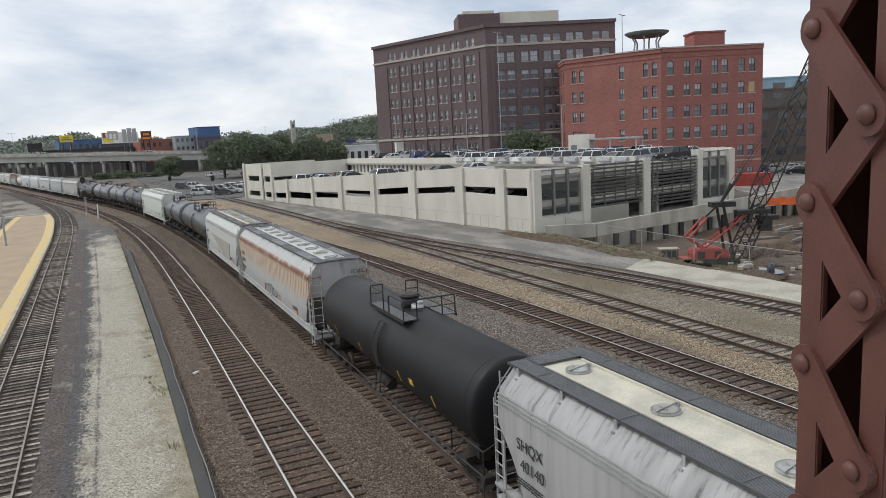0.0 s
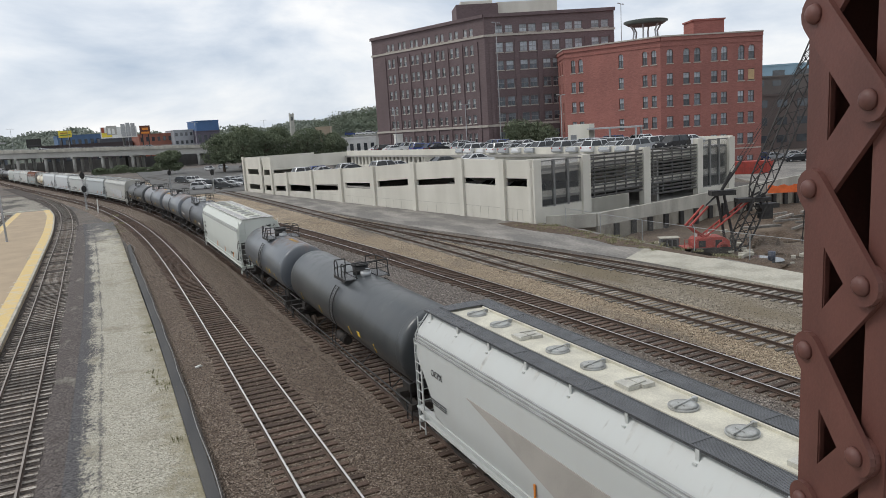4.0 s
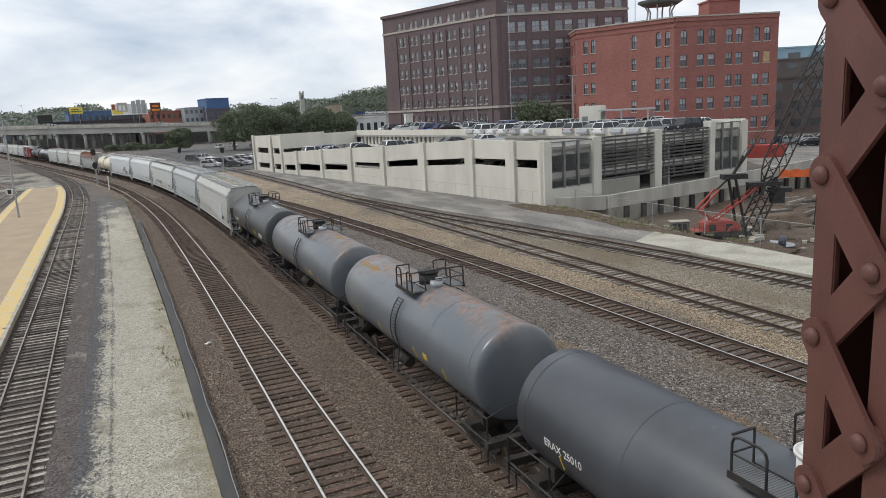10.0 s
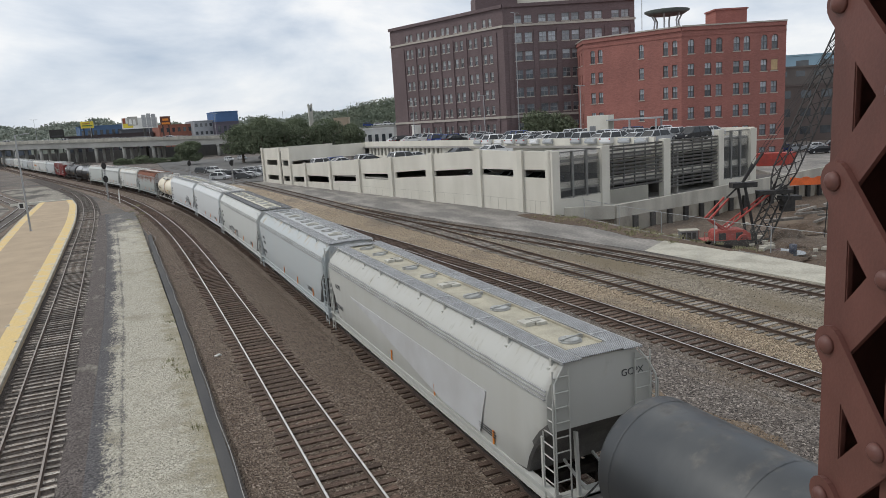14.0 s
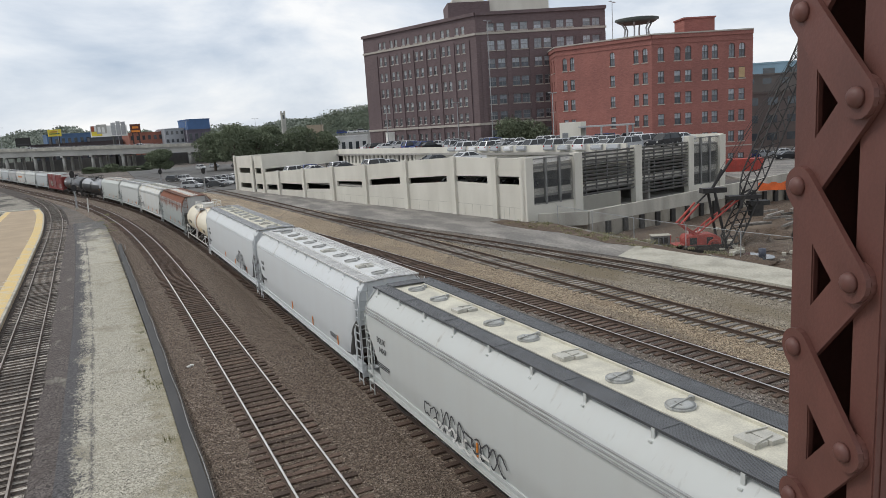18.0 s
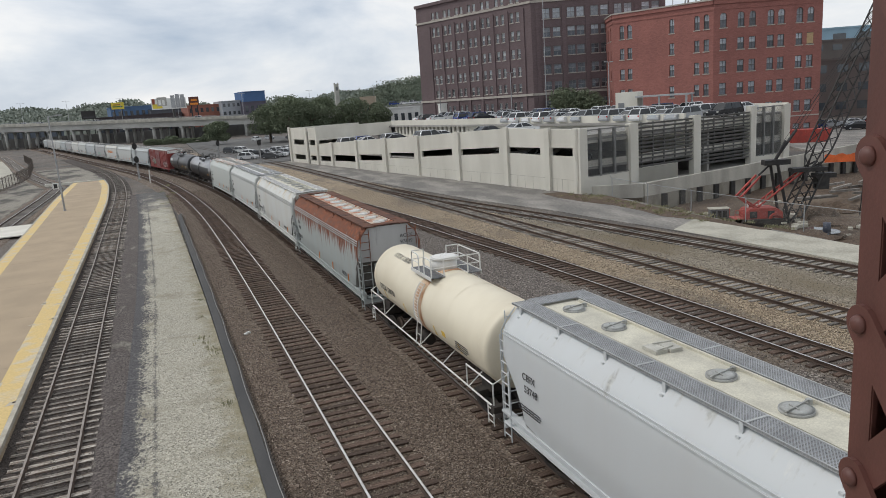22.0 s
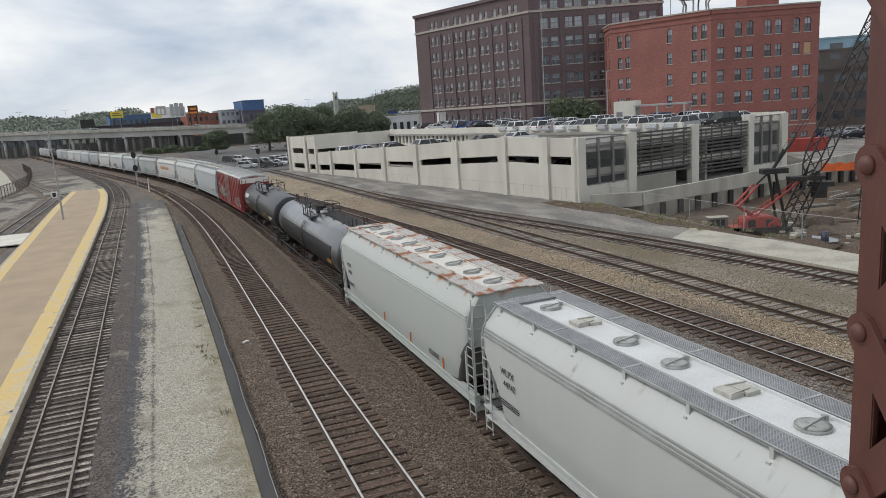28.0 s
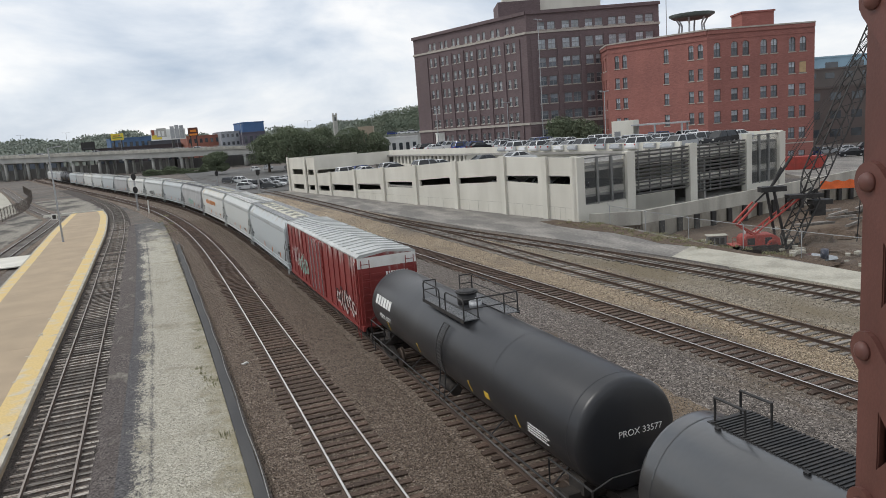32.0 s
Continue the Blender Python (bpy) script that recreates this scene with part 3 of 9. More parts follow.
strip("ballast_bed", lambda y: line_mid(y) - 2.6, lambda y: line_train(y) + 3.2, -60, 520, 4, -0.205, BALLAST, "brown stone ballast under the main tracks", sides=0.1)
strip("ballast_shoulder", lambda y: line_train(y) + 3.0, lambda y: line_r1(y) + 0.9, -60, 230, 4, -0.215,
      stones("mixed_ballast", [(0.025, 0.021, 0.019), (0.104, 0.088, 0.077), (0.235, 0.205, 0.182), (0.054, 0.046, 0.041), (0.46, 0.41, 0.36)], 0.075, (0.082, 0.064, 0.050), 0.35, 0.16,
             (0.15, 0.108, 0.066), 0.54, 0.66, 0.16, (1, 0.22, 1)), "grey ballast with a strip of tan dirt between the tracks", edge_noise=0.5)
strip("dirt_walk", lambda y: line_train(y) + 3.2 + 0.3 * math.sin(y * 0.13), lambda y: line_train(y) + 7.0 - 2.2 * ease(y, 30, 110) + 0.4 * math.sin(y * 0.09), -30, 150, 0.5, -0.205,
      stones("trodden_tan_dirt", [(0.06, 0.045, 0.032), (0.155, 0.115, 0.078), (0.26, 0.205, 0.145), (0.09, 0.07, 0.05)], 0.08, (0.165, 0.115, 0.072), 0.85, 0.3,
             (0.085, 0.073, 0.064), 0.47, 0.60, 0.45, (1, 0.35, 1)), "trodden tan dirt beside the goods train", sides=0.02, edge_noise=0.9)
strip("ballast_outer", lambda y: line_r1(y) + 0.95, lambda y: line_r2(y) + 1.6, -60, 230, 4, -0.205, BALLAST_TAN, "tan stone ballast under the outer tracks", edge_noise=0.4)
strip("ballast_siding", lambda y: line_r2(y) + 1.5, lambda y: max(line_r3(y) + 1.7, line_r2(y) + 1.7), -60, 90, 3, -0.22,
      stones("siding_ballast", [(0.055, 0.048, 0.039), (0.215, 0.185, 0.143), (0.35, 0.305, 0.235), (0.125, 0.108, 0.083), (0.45, 0.40, 0.315)], 0.085, (0.15, 0.12, 0.085), 0.5, 0.25,
             (0.165, 0.132, 0.085), 0.47, 0.64, 0.28, (1, 0.3, 1)), "weedy grey ballast beside the siding", edge_noise=0.4)
strip("ballast_platform_track", lambda y: line_platform(y) - 1.75, lambda y: line_platform(y) + 1.5, -60, 260, 4, -0.185, stones("black_cinder_bed", [(0.012, 0.010, 0.009), (0.05, 0.040, 0.034), (0.11, 0.090, 0.076), (0.028, 0.022, 0.018)], 0.055, (0.045, 0.033, 0.026), 0.5, 0.6),
      "dark cinder bed under the platform track", sides=0.04)
strip("ballast_far_platform", lambda y: line_far_platform(y) - 2.0, lambda y: line_far_platform(y) + 2.0, -60, 340, 5, -0.215, BALLAST, "dark ballast beyond the platform")
strip("cinder_walk", lambda y: line_platform(y) + 1.3, lambda y: -1.9 - bend(y) * 0.6, -40, 112, 0.6, -0.12, DARKPATH, "dark cinder strip along the path", edge_noise=0.25)
strip("gravel_path", lambda y: -2.6 - 0.012 * max(0, y - 45) - bend(y) * 0.3, lambda y: 1.47 - 0.006 * y - 0.32 * ease(y, 34, 78) - bend(y) * 0.3, -40, 113, 0.5, -0.10, PATHMAT,
      "pale crushed-stone path between the tracks", sides=0.02, uv0=0.4)
ROAD_EDGE = [(40, -60), (36.6, 10), (35.6, 27), (34.3, 42), (33.2, 49), (32.6, 55), (30.2, 67), (27.4, 90), (20.5, 142), (12, 210), (30, 215), (28, 151), (39.9, 64), (41, 56), (39.5, 40), (39.2, 28), (46, -60)]
flat("yard_road", ROAD_EDGE, -0.19, ASPHALT, "worn grey asphalt yard road beside the garage", "road")
flat("concrete_apron", [(34.4, 41.5), (38.6, 44.0), (39.0, 37.3), (39.2, 30), (41, 8), (36.2, 8), (35.5, 27)], -0.17, SLAB, "pale concrete apron beside the siding", "pavement")

flat("pit_verge", [(38.7, 37.5), (38.3, 43.5), (37.4, 46.5), (37.9, 50), (38.0, 54), (37.2, 58), (36.9, 62.2), (37.3, 66), (39.0, 65.5), (40.0, 61.0), (41.0, 58.9), (40.0, 52), (39.6, 44), (39.3, 37)], -0.165, DIRT,
     "rough brown verge between the yard road and the pit", "ground")
DUST = stones("pale_dusty_gravel", [(0.10, 0.092, 0.078), (0.26, 0.24, 0.20), (0.36, 0.335, 0.285), (0.18, 0.165, 0.138)], 0.09, (0.27, 0.25, 0.205), 0.6, 0.3,
              (0.085, 0.078, 0.069), 0.47, 0.56, 0.16, (1, 0.5, 1))
strip("dusty_verge", lambda y: -25.2 if y < 128 else -26.6, lambda y: line_far_platform(y) - 2.3, 70, 172, 2, -0.235, DUST, "pale dusty gravel between the far track and the fence", edge_noise=0.9)
strip("dusty_patch", lambda y: line_far_platform(y) + 2.6, lambda y: line_platform(y) - 2.2 if y > 152 else -16.5, 147, 205, 2, -0.24, DUST, "pale dusty patch past the platform end", edge_noise=1.2)
strip("gravel_lane", lambda y: -41.0 - 0.12 * max(0, y - 170), lambda y: -28.6 - 0.2 * max(0, y - 170), 90, 290, 4, -0.22, SLAB, "pale lane beyond the iron fence", edge_noise=0.4)

# low dark wall that holds the ballast, with a pale cable on its edge
WALL = mat("dark_wall", (0.047, 0.047, 0.049), 0.9, 0, (0.064, 0.063, 0.062), 0.8, (1, 0.3, 1), fine=0.1)
bm = bmesh.new()
ys = [-40 + 2.5 * i for i in range(50)]
wall_x = lambda y: -0.006 * y - 0.32 * ease(y, 34, 78)
prof = [[(1.46 + wall_x(y), y, -0.3), (1.50 + wall_x(y), y, -0.07), (1.84 + wall_x(y), y, 0.12), (1.9 + wall_x(y), y, -0.3)] for y in ys]
loft(bm, prof)
tagged(obj("retaining_wall", bm, WALL), "low dark retaining wall along the gravel path", "wall", kind="structure")
bm = bmesh.new()
pipe(bm, [(1.88 + wall_x(y) + 0.03 * math.sin(y * 0.9) + 0.25 * ease(y, 70, 78) * math.sin(y * 0.5), y, 0.15) for y in [-40 + 1.5 * i for i in range(84)]], 0.011, 5)
tagged(obj("cable", bm, mat("pale_cable", (0.42, 0.42, 0.40), 0.7)), "pale grey cable laid along the low wall", "cable")


# ---- tracks ----
RAILPROF = [(-0.07, -0.165), (0.07, -0.165), (0.07, -0.15), (0.012, -0.13), (0.012, -0.04), (0.036, -0.03), (0.036, -0.002), (0.028, 0.0), (-0.028, 0.0), (-0.036, -0.002), (-0.036, -0.03), (-0.012, -0.04), (-0.012, -0.13), (-0.07, -0.15)]
TRACKS = []


def track(name, line, y0, y1, y_near0, y_near1, tie_mat, label, shiny=True, tie_z=-0.15, spacing=0.54, seed=1):
    rng = random.Random(seed)
    root = empty(name, pose(0, 0, 0), label, "railway track", kind="structure")
    n = int((y1 - y0) / 3) + 1
    ys = [y0 + (y1 - y0) * i / (n - 1) for i in range(n)]
    for side in (-1, 1):
        bm = bmesh.new()
        rings = []
        for y in ys:
            s = (line(y + 0.5) - line(y - 0.5))
            c = math.sqrt(1 + s * s)
            rings.append([(line(y) + side * 0.7525 * c + px, y, pz + 0.004) for px, pz in RAILPROF])
        vr = loft(bm, rings)
        for f in bm.faces:
            f.material_index = 1 if (shiny and all(v.co.z > -0.004 for v in f.verts)) else 0
        part("rail", bm, [RAIL_RUST, RAIL_DULL if name == "track_platform" else RAIL_TOP], root)
    near = bmesh.new()
    box(near, -1.3, 1.3, -0.115, 0.115, -0.16, 0)
    near_me = bpy.data.meshes.new("tie")
    near.to_mesh(near_me)
    near.free()
    near_me.materials.append(tie_mat)
    verts, faces = [], []
    y = y0
    while y < y1:
        s = line(y + 0.5) - line(y - 0.5)
        a = math.atan(-s) + rng.uniform(-0.02, 0.02)
        m = pose(line(y) + rng.uniform(-0.07, 0.07), y, tie_z + rng.uniform(-0.012, 0.012), 0, rng.uniform(-0.4, 0.4), math.degrees(a) * 1.0)
        if y_near0 <= y <= y_near1:
            t = new("tie", near_me)
            t.parent, t.matrix_basis = root, m @ Matrix.Diagonal((rng.uniform(0.93, 1.04), rng.uniform(0.85, 1.1), 1, 1))
        else:
            k = len(verts)
            for cx_ in (-1.3, 1.3):
                for cy_ in (-0.115, 0.115):
                    for cz_ in (-0.16, 0):
                        verts.append(tuple(m @ Vector((cx_, cy_, cz_))))
            faces += [tuple(k + i for i in f) for f in ((0, 1, 3, 2), (4, 6, 7, 5), (0, 4, 5, 1), (2, 3, 7, 6), (1, 5, 7, 3), (0, 2, 6, 4))]
        y += spacing + rng.uniform(-0.03, 0.03)
    tagged(part("far_ties", (verts, [], faces), tie_mat, root), kind="stuff")
    return root


# ---- platform ----
PLAT = mat("buff_platform_paving", (0.40, 0.31, 0.21), 0.9, 0, (0.345, 0.27, 0.185), 0.4, fine=0.08, fscale=20, bump=0.1)
PLATY = mat("yellow_tactile_strip", (0.62, 0.46, 0.20), 0.85, 0, (0.54, 0.47, 0.34), 1.1, lo=0.5, hi=0.68, fine=0.12, fscale=10)
platform = empty("station_platform", pose(0, 0, 0), "buff paved station platform with yellow edges", "platform", kind="structure")


plat_r = glide([(20, -6.2), (36, -6.48), (50, -6.68), (67, -6.95), (80, -7.2), (102, -7.65), (119, -8.4), (132, -9.2), (144, -10.5)])
plat_l = glide([(30, -11.6), (64, -13.3), (80, -13.9), (112, -15.15), (130, -15.6), (145, -15.9)])


ys = [-60 + 3 * i for i in range(69)]
bm = bmesh.new()
loft(bm, [[(plat_l(y), y, -0.35), (plat_l(y), y, 0.2), (plat_r(y), y, 0.2), (plat_r(y), y, -0.35)] for y in ys])
bmesh.ops.recalc_face_normals(bm, faces=bm.faces)
part("paving", bm, PLAT, platform)
for nm, a, b in (("yellow_strip", lambda y: plat_r(y) - 1.08, lambda y: plat_r(y) - 0.16), ("yellow_strip", lambda y: plat_l(y) + 0.14, lambda y: plat_l(y) + 0.95)):
    bm = bmesh.new()
    loft(bm, [[(a(y), y, 0.19), (a(y), y, 0.206), (b(y), y, 0.206), (b(y), y, 0.19)] for y in ys])
    bmesh.ops.recalc_face_normals(bm, faces=bm.faces)
    part(nm, bm, PLATY, platform)
rng = random.Random(8)
for k in range(60):
    y = rng.uniform(18, 140)
    bm = bmesh.new()
    e = plat_r(y) - (1.06 if k % 3 else 0.18)
    w, d = rng.uniform(0.08, 0.3), rng.uniform(0.15, 0.6)
    loft(bm, [[(e - w, y, z), (e + w * 0.4, y + d * 0.15, z), (e + w * 0.3, y + d, z), (e - w * 0.7, y + d * 0.8, z)] for z in (0.195, 0.2105)])
    bmesh.ops.recalc_face_normals(bm, faces=bm.faces)
    part("concrete_patch", bm, mat("pale_patch_concrete", (0.50, 0.45, 0.36), 0.9, 0, (0.42, 0.37, 0.29), 3), platform)
bm = bmesh.new()
for y in [-30 + 9.2 * i for i in range(19)]:
    box(bm, plat_l(y) + 1.0, plat_r(y) - 1.12, y, y + 0.05, 0.19, 0.203)
part("paving_joints", bm, mat("paving_joint", (0.36, 0.29, 0.20), 0.9), platform)
for a, b in ((lambda y: plat_r(y) - 0.15, lambda y: plat_r(y) + 0.03), (lambda y: plat_l(y) - 0.03, lambda y: plat_l(y) + 0.13)):
    bm = bmesh.new()
    loft(bm, [[(a(y), y, 0.05), (a(y), y, 0.212), (b(y), y, 0.212), (b(y), y, 0.05)] for y in ys])
    bmesh.ops.recalc_face_normals(bm, faces=bm.faces)
    part("coping", bm, mat("worn_concrete_coping", (0.47, 0.44, 0.37), 0.9, 0, (0.33, 0.30, 0.24), 1.6, fine=0.15), platform)
bm = bmesh.new()
box(bm, -20.5, -10.6, 144.7, 145.3, -0.1, 0.32)
part("end_kerb", bm, CONCRETE, platform)
flat("track_crossing", [(-19.6, 80.5), (-19.6, 89), (-14.2, 89), (-13.6, 80.5)], 0.01, CONCRETE, "pale concrete crossing panels at the platform", "pavement", thick=0.1)

track("track_middle", line_mid, -60, 500, 12, 120, TIE, "main track with rusty ties and bright rail heads", seed=2)
track("track_train", line_train, -60, 520, 12, 70, TIE, "main track under the goods train", seed=3)
track("track_platform", line_platform, -60, 190, 14, 120, TIE_PALE, "platform track with bleached and dark ties", seed=4, tie_z=-0.145)
track("track_far_platform", line_far_platform, -60, 330, 78, 130, TIE_GREY, "track beyond the platform", seed=5)
track("track_outer", line_r1, -60, 210, 8, 100, TIE, "outer track with dark ties", seed=6)
track("track_outer_far", line_r2, -60, 260, 12, 110, TIE_GREY, "outer track with weathered ties", shiny=False, seed=7)
track("track_siding", line_r3, -60, 84, 16, 70, TIE_GREY, "siding that joins the outer track", shiny=False, seed=8)


# ---- train ----
def wheelset_bogie(y, car):
    """A freight truck with its two side frames, axles and wheels."""
    bm = bmesh.new()
    box(bm, -1.05, 1.05, y - 0.16, y + 0.16, 0.52, 0.78)
    b = part("bogie", bm, GRIME, car)
    for sx in (-1, 1):
        f = bmesh.new()
        for p, q, h in (((sx * 1.0, y - 1.15, 0.5), (sx * 1.0, y - 0.45, 0.75), 0.16), ((sx * 1.0, y - 0.45, 0.75), (sx * 1.0, y + 0.45, 0.75), 0.16),
                        ((sx * 1.0, y + 0.45, 0.75), (sx * 1.0, y + 1.15, 0.5), 0.16), ((sx * 1.0, y - 1.0, 0.46), (sx * 1.0, y - 0.35, 0.26), 0.12),
                        ((sx * 1.0, y - 0.35, 0.26), (sx * 1.0, y + 0.35, 0.26), 0.12), ((sx * 1.0, y + 0.35, 0.26), (sx * 1.0, y + 1.0, 0.46), 0.12)):
            bar(f, p, q, 0.14, h)
        for dx in (-0.15, 0, 0.15):
            rod(f, (sx * 1.0, y + dx, 0.3), (sx * 1.0, y + dx, 0.7), 0.06, 8)
        part("side_frame", f, GRIME, b)
    for dy in (-0.88, 0.88):
        w = bmesh.new()
        rod(w, (-0.95, y + dy, 0.42), (0.95, y + dy, 0.42), 0.08, 8)
        for sx in (-1, 1):
            rod(w, (sx * 0.70, y + dy, 0.42), (sx * 0.835, y + dy, 0.42), 0.42, 20)
            rod(w, (sx * 0.68, y + dy, 0.42), (sx * 0.70, y + dy, 0.42), 0.45, 20)
        part("wheelset", w, mat("wheel_steel", (0.10, 0.075, 0.06), 0.6, 0.5), b)


def coupler(y, s, car):
    bm = bmesh.new()
    box(bm, -0.14, 0.14, min(y, y - s * 0.75), max(y, y - s * 0.75), 0.72, 0.95)
    box(bm, -0.17, 0.17, min(y, y + s * 0.14), max(y, y + s * 0.14), 0.68, 1.0)
    rod(bm, (0.35, y - s * 0.3, 0.75), (0.28, y + s * 0.1, 0.4), 0.03, 6)
    part("coupler", bm, GRIME, car)


def ladder(bm, p, q, w, along, n, r=0.018):
    """Two stiles from p to q, set w apart along a direction, with n rungs."""
    p, q, a = Vector(p), Vector(q), Vector(along).normalized() * w / 2
    rod(bm, p - a, q - a, r * 1.3, 5)
    rod(bm, p + a, q + a, r * 1.3, 5)
    for i in range(n):
        c = p.lerp(q, (i + 0.5) / n)
        rod(bm, c - a, c + a, r, 5)


def marks(car, x, y, z, w, rows, material, name="stencilling"):
    """Small unreadable stencilled lines on the side."""
    bm = bmesh.new()
    rng = random.Random(int(abs(y) * 97) + rows)
    for i in range(rows):
        yy = y
        while yy > y - w:
            l = rng.uniform(0.03, 0.13)
            box(bm, x - 0.004, x + 0.02, yy - l, yy, z - i * 0.07, z - i * 0.07 + 0.022)
            yy -= l + 0.04
    tagged(part(name, bm, material, car), kind="stuff")


INK = mat("dark_stencil_paint", (0.05, 0.05, 0.055), 0.7)
INKW = mat("white_stencil_paint", (0.78, 0.78, 0.76), 0.7)
INKY = mat("yellow_stencil_paint", (0.58, 0.36, 0.09), 0.7)


def scrawl(car, x, y, z, w, h, material, seed, name="graffiti", loops=6, r=0.025):
    """Looping sprayed lines on the side that faces the bridge."""
    rng = random.Random(seed)
    bm = bmesh.new()
    for k in range(loops):
        cy_ = y - w * (k + 0.5) / loops
        ry, rz = w / loops * rng.uniform(0.4, 0.65), h * rng.uniform(0.32, 0.5)
        p0, tw = rng.uniform(0, 6), rng.uniform(-0.5, 0.5)
        last = None
        for i in range(13):
            a = p0 + 5.2 * i / 12
            c = Vector((x, cy_ + ry * math.cos(a) + tw * rz * math.sin(a) * 0.4, z + rz * math.sin(a) * (0.7 + 0.3 * math.cos(2 * a + k))))
            if last:
                bar(bm, last, c, 0.01, r * rng.uniform(1.4, 2.4))
            last = c
    tagged(part(name, bm, material, car), kind="stuff")


# grime plus painted shade for the faces under the hopper body
SLOPE = mat("grimy_shaded_slope_sheet", (0.085, 0.083, 0.080), 0.85, 0, (0.15, 0.145, 0.135), 1.2, (1, 1, 0.4), fine=0.2)
CHORD = mat("dull_grey_chord_paint", (0.36, 0.37, 0.37), 0.7, 0, (0.28, 0.28, 0.27), 1.0, fine=0.1)


BOARD_EDGE = {}
HATCH_PALE = mat("pale_hatch_paint", (0.50, 0.49, 0.44), 0.7, 0, (0.38, 0.37, 0.33), 4)


def hopper(name, L, paint, roof_paint, board, label, hatches=10, square=4, mark="", number="", mark_mat=None, ribs=3, graffiti=None, band=None, height=4.55, bays=3, end_paint=None, chord=None, board2=None, ms=0.29):
    """A covered hopper car; y is its length, the end at -y leads."""
    car = empty(name, pose(0, 0, 0), label, "railway wagon", "goods train wagons")
    a = L / 2 - 0.62          # body half length
    h = height
    # body: rounded sides, lower corners cut back by the slope sheets
    bm = bmesh.new()
    rings = []
    stations = [(-a, 2.85), (-a + 0.35, 2.55), (-a + 0.7, 2.15), (-a + 0.95, 1.75), (-a + 1.1, 1.35), (-a + 2.2, 1.2)]
    stations += [(-a + 2.2 + (2 * a - 4.4) * i / 6, 1.2) for i in range(1, 6)]
    stations += [(-y, z) for y, z in stations[5::-1]]
    for y, zb in stations:
        e = 0.985 if abs(y) > a - 0.02 else 1.0
        half = [(1.50, zb), (1.56, zb + 0.12), (1.60, max(zb + 0.25, 2.2)), (1.61, max(zb + 0.35, 2.9)), (1.60, h - 1.0), (1.575, h - 0.72), (1.49, h - 0.50), (1.14, h - 0.13), (1.06, h - 0.04), (0.58, h - 0.01), (0.0, h)]
        rings.append([(-x * e, y, z) for x, z in half] + [(x * e, y, z) for x, z in half[-2::-1]])
    loft(bm, rings, smooth=False)
    bmesh.ops.recalc_face_normals(bm, faces=bm.faces)
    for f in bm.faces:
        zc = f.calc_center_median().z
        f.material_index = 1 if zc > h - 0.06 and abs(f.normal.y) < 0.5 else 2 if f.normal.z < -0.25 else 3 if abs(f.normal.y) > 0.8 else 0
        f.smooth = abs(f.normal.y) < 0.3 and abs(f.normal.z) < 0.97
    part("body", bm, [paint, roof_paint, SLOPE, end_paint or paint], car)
    # side sills and top chords
    for sx in (-1, 1):
        bm = bmesh.new()
        box(bm, sx * 1.44 if sx < 0 else 1.40, sx * 1.40 if sx < 0 else 1.44, -L / 2 + 0.35, L / 2 - 0.35, 1.0, 1.34)
        box(bm, min(sx * 1.4, sx * 1.6), max(sx * 1.4, sx * 1.6), -L / 2 + 0.35, L / 2 - 0.35, 1.30, 1.37)
        box(bm, min(sx * 1.4, sx * 1.56), max(sx * 1.4, sx * 1.56), -L / 2 + 0.35, L / 2 - 0.35, 0.98, 1.03)
        part("side_sill", bm, paint, car)
        bm = bmesh.new()
        for k in range(max(2, ribs)):
            z = h - 0.66 - 0.10 * k
            xx = 1.595 + 0.022 * k
            box(bm, min(sx * (xx - 0.05), sx * xx), max(sx * (xx - 0.05), sx * xx), -a + 0.05, a - 0.05, z, z + 0.035)
        part("top_chord", bm, chord or (CHORD if ribs > 1 else paint), car)
    # discharge bays
    for k in range(bays):
        yc = (k - (bays - 1) / 2) * (2 * a - 5.2) / bays
        w = (2 * a - 5.2) / bays / 2 * 0.92
        bm = bmesh.new()
        loft(bm, [[(-1.35, yc - w, 1.25), (1.35, yc - w, 1.25), (1.35, yc + w, 1.25), (-1.35, yc + w, 1.25)],
                  [(-0.5, yc - 0.35, 0.42), (0.5, yc - 0.35, 0.42), (0.5, yc + 0.35, 0.42), (-0.5, yc + 0.35, 0.42)]])
        box(bm, -0.75, 0.75, yc - 0.45, yc + 0.45, 0.32, 0.42)
        bmesh.ops.recalc_face_normals(bm, faces=bm.faces)
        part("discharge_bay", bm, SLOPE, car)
    # roof: two running boards on brackets, end crossovers, hatches
    for sx in (-1, 1):
        bm = bmesh.new()
        ye, kp = -a - 0.12, 0
        while ye < a + 0.119:
            yf = min(a + 0.12, -a + 1.3 + 3.05 * kp)
            box(bm, min(sx * 0.62, sx * 1.18), max(sx * 0.62, sx * 1.18), ye, yf, h + 0.02, h + 0.05, None, 2 if kp % 2 else 0)
            ye, kp = yf, kp + 1
        for xe in (0.62, 1.155):
            box(bm, min(sx * xe, sx * (xe + 0.025)), max(sx * xe, sx * (xe + 0.025)), -a - 0.12, a + 0.12, h + 0.0, h + 0.062, None, 1)
        yj = -a + 1.3
        while yj < a:
            box(bm, min(sx * 0.63, sx * 1.17), max(sx * 0.63, sx * 1.17), yj, yj + 0.05, h + 0.048, h + 0.06, None, 1)
            yj += 3.05
        part("running_board", bm, [board, BOARD_EDGE.get(board.name, board), board2 or board], car)
        bm = bmesh.new()
        n = max(8, int(L / 1.9))
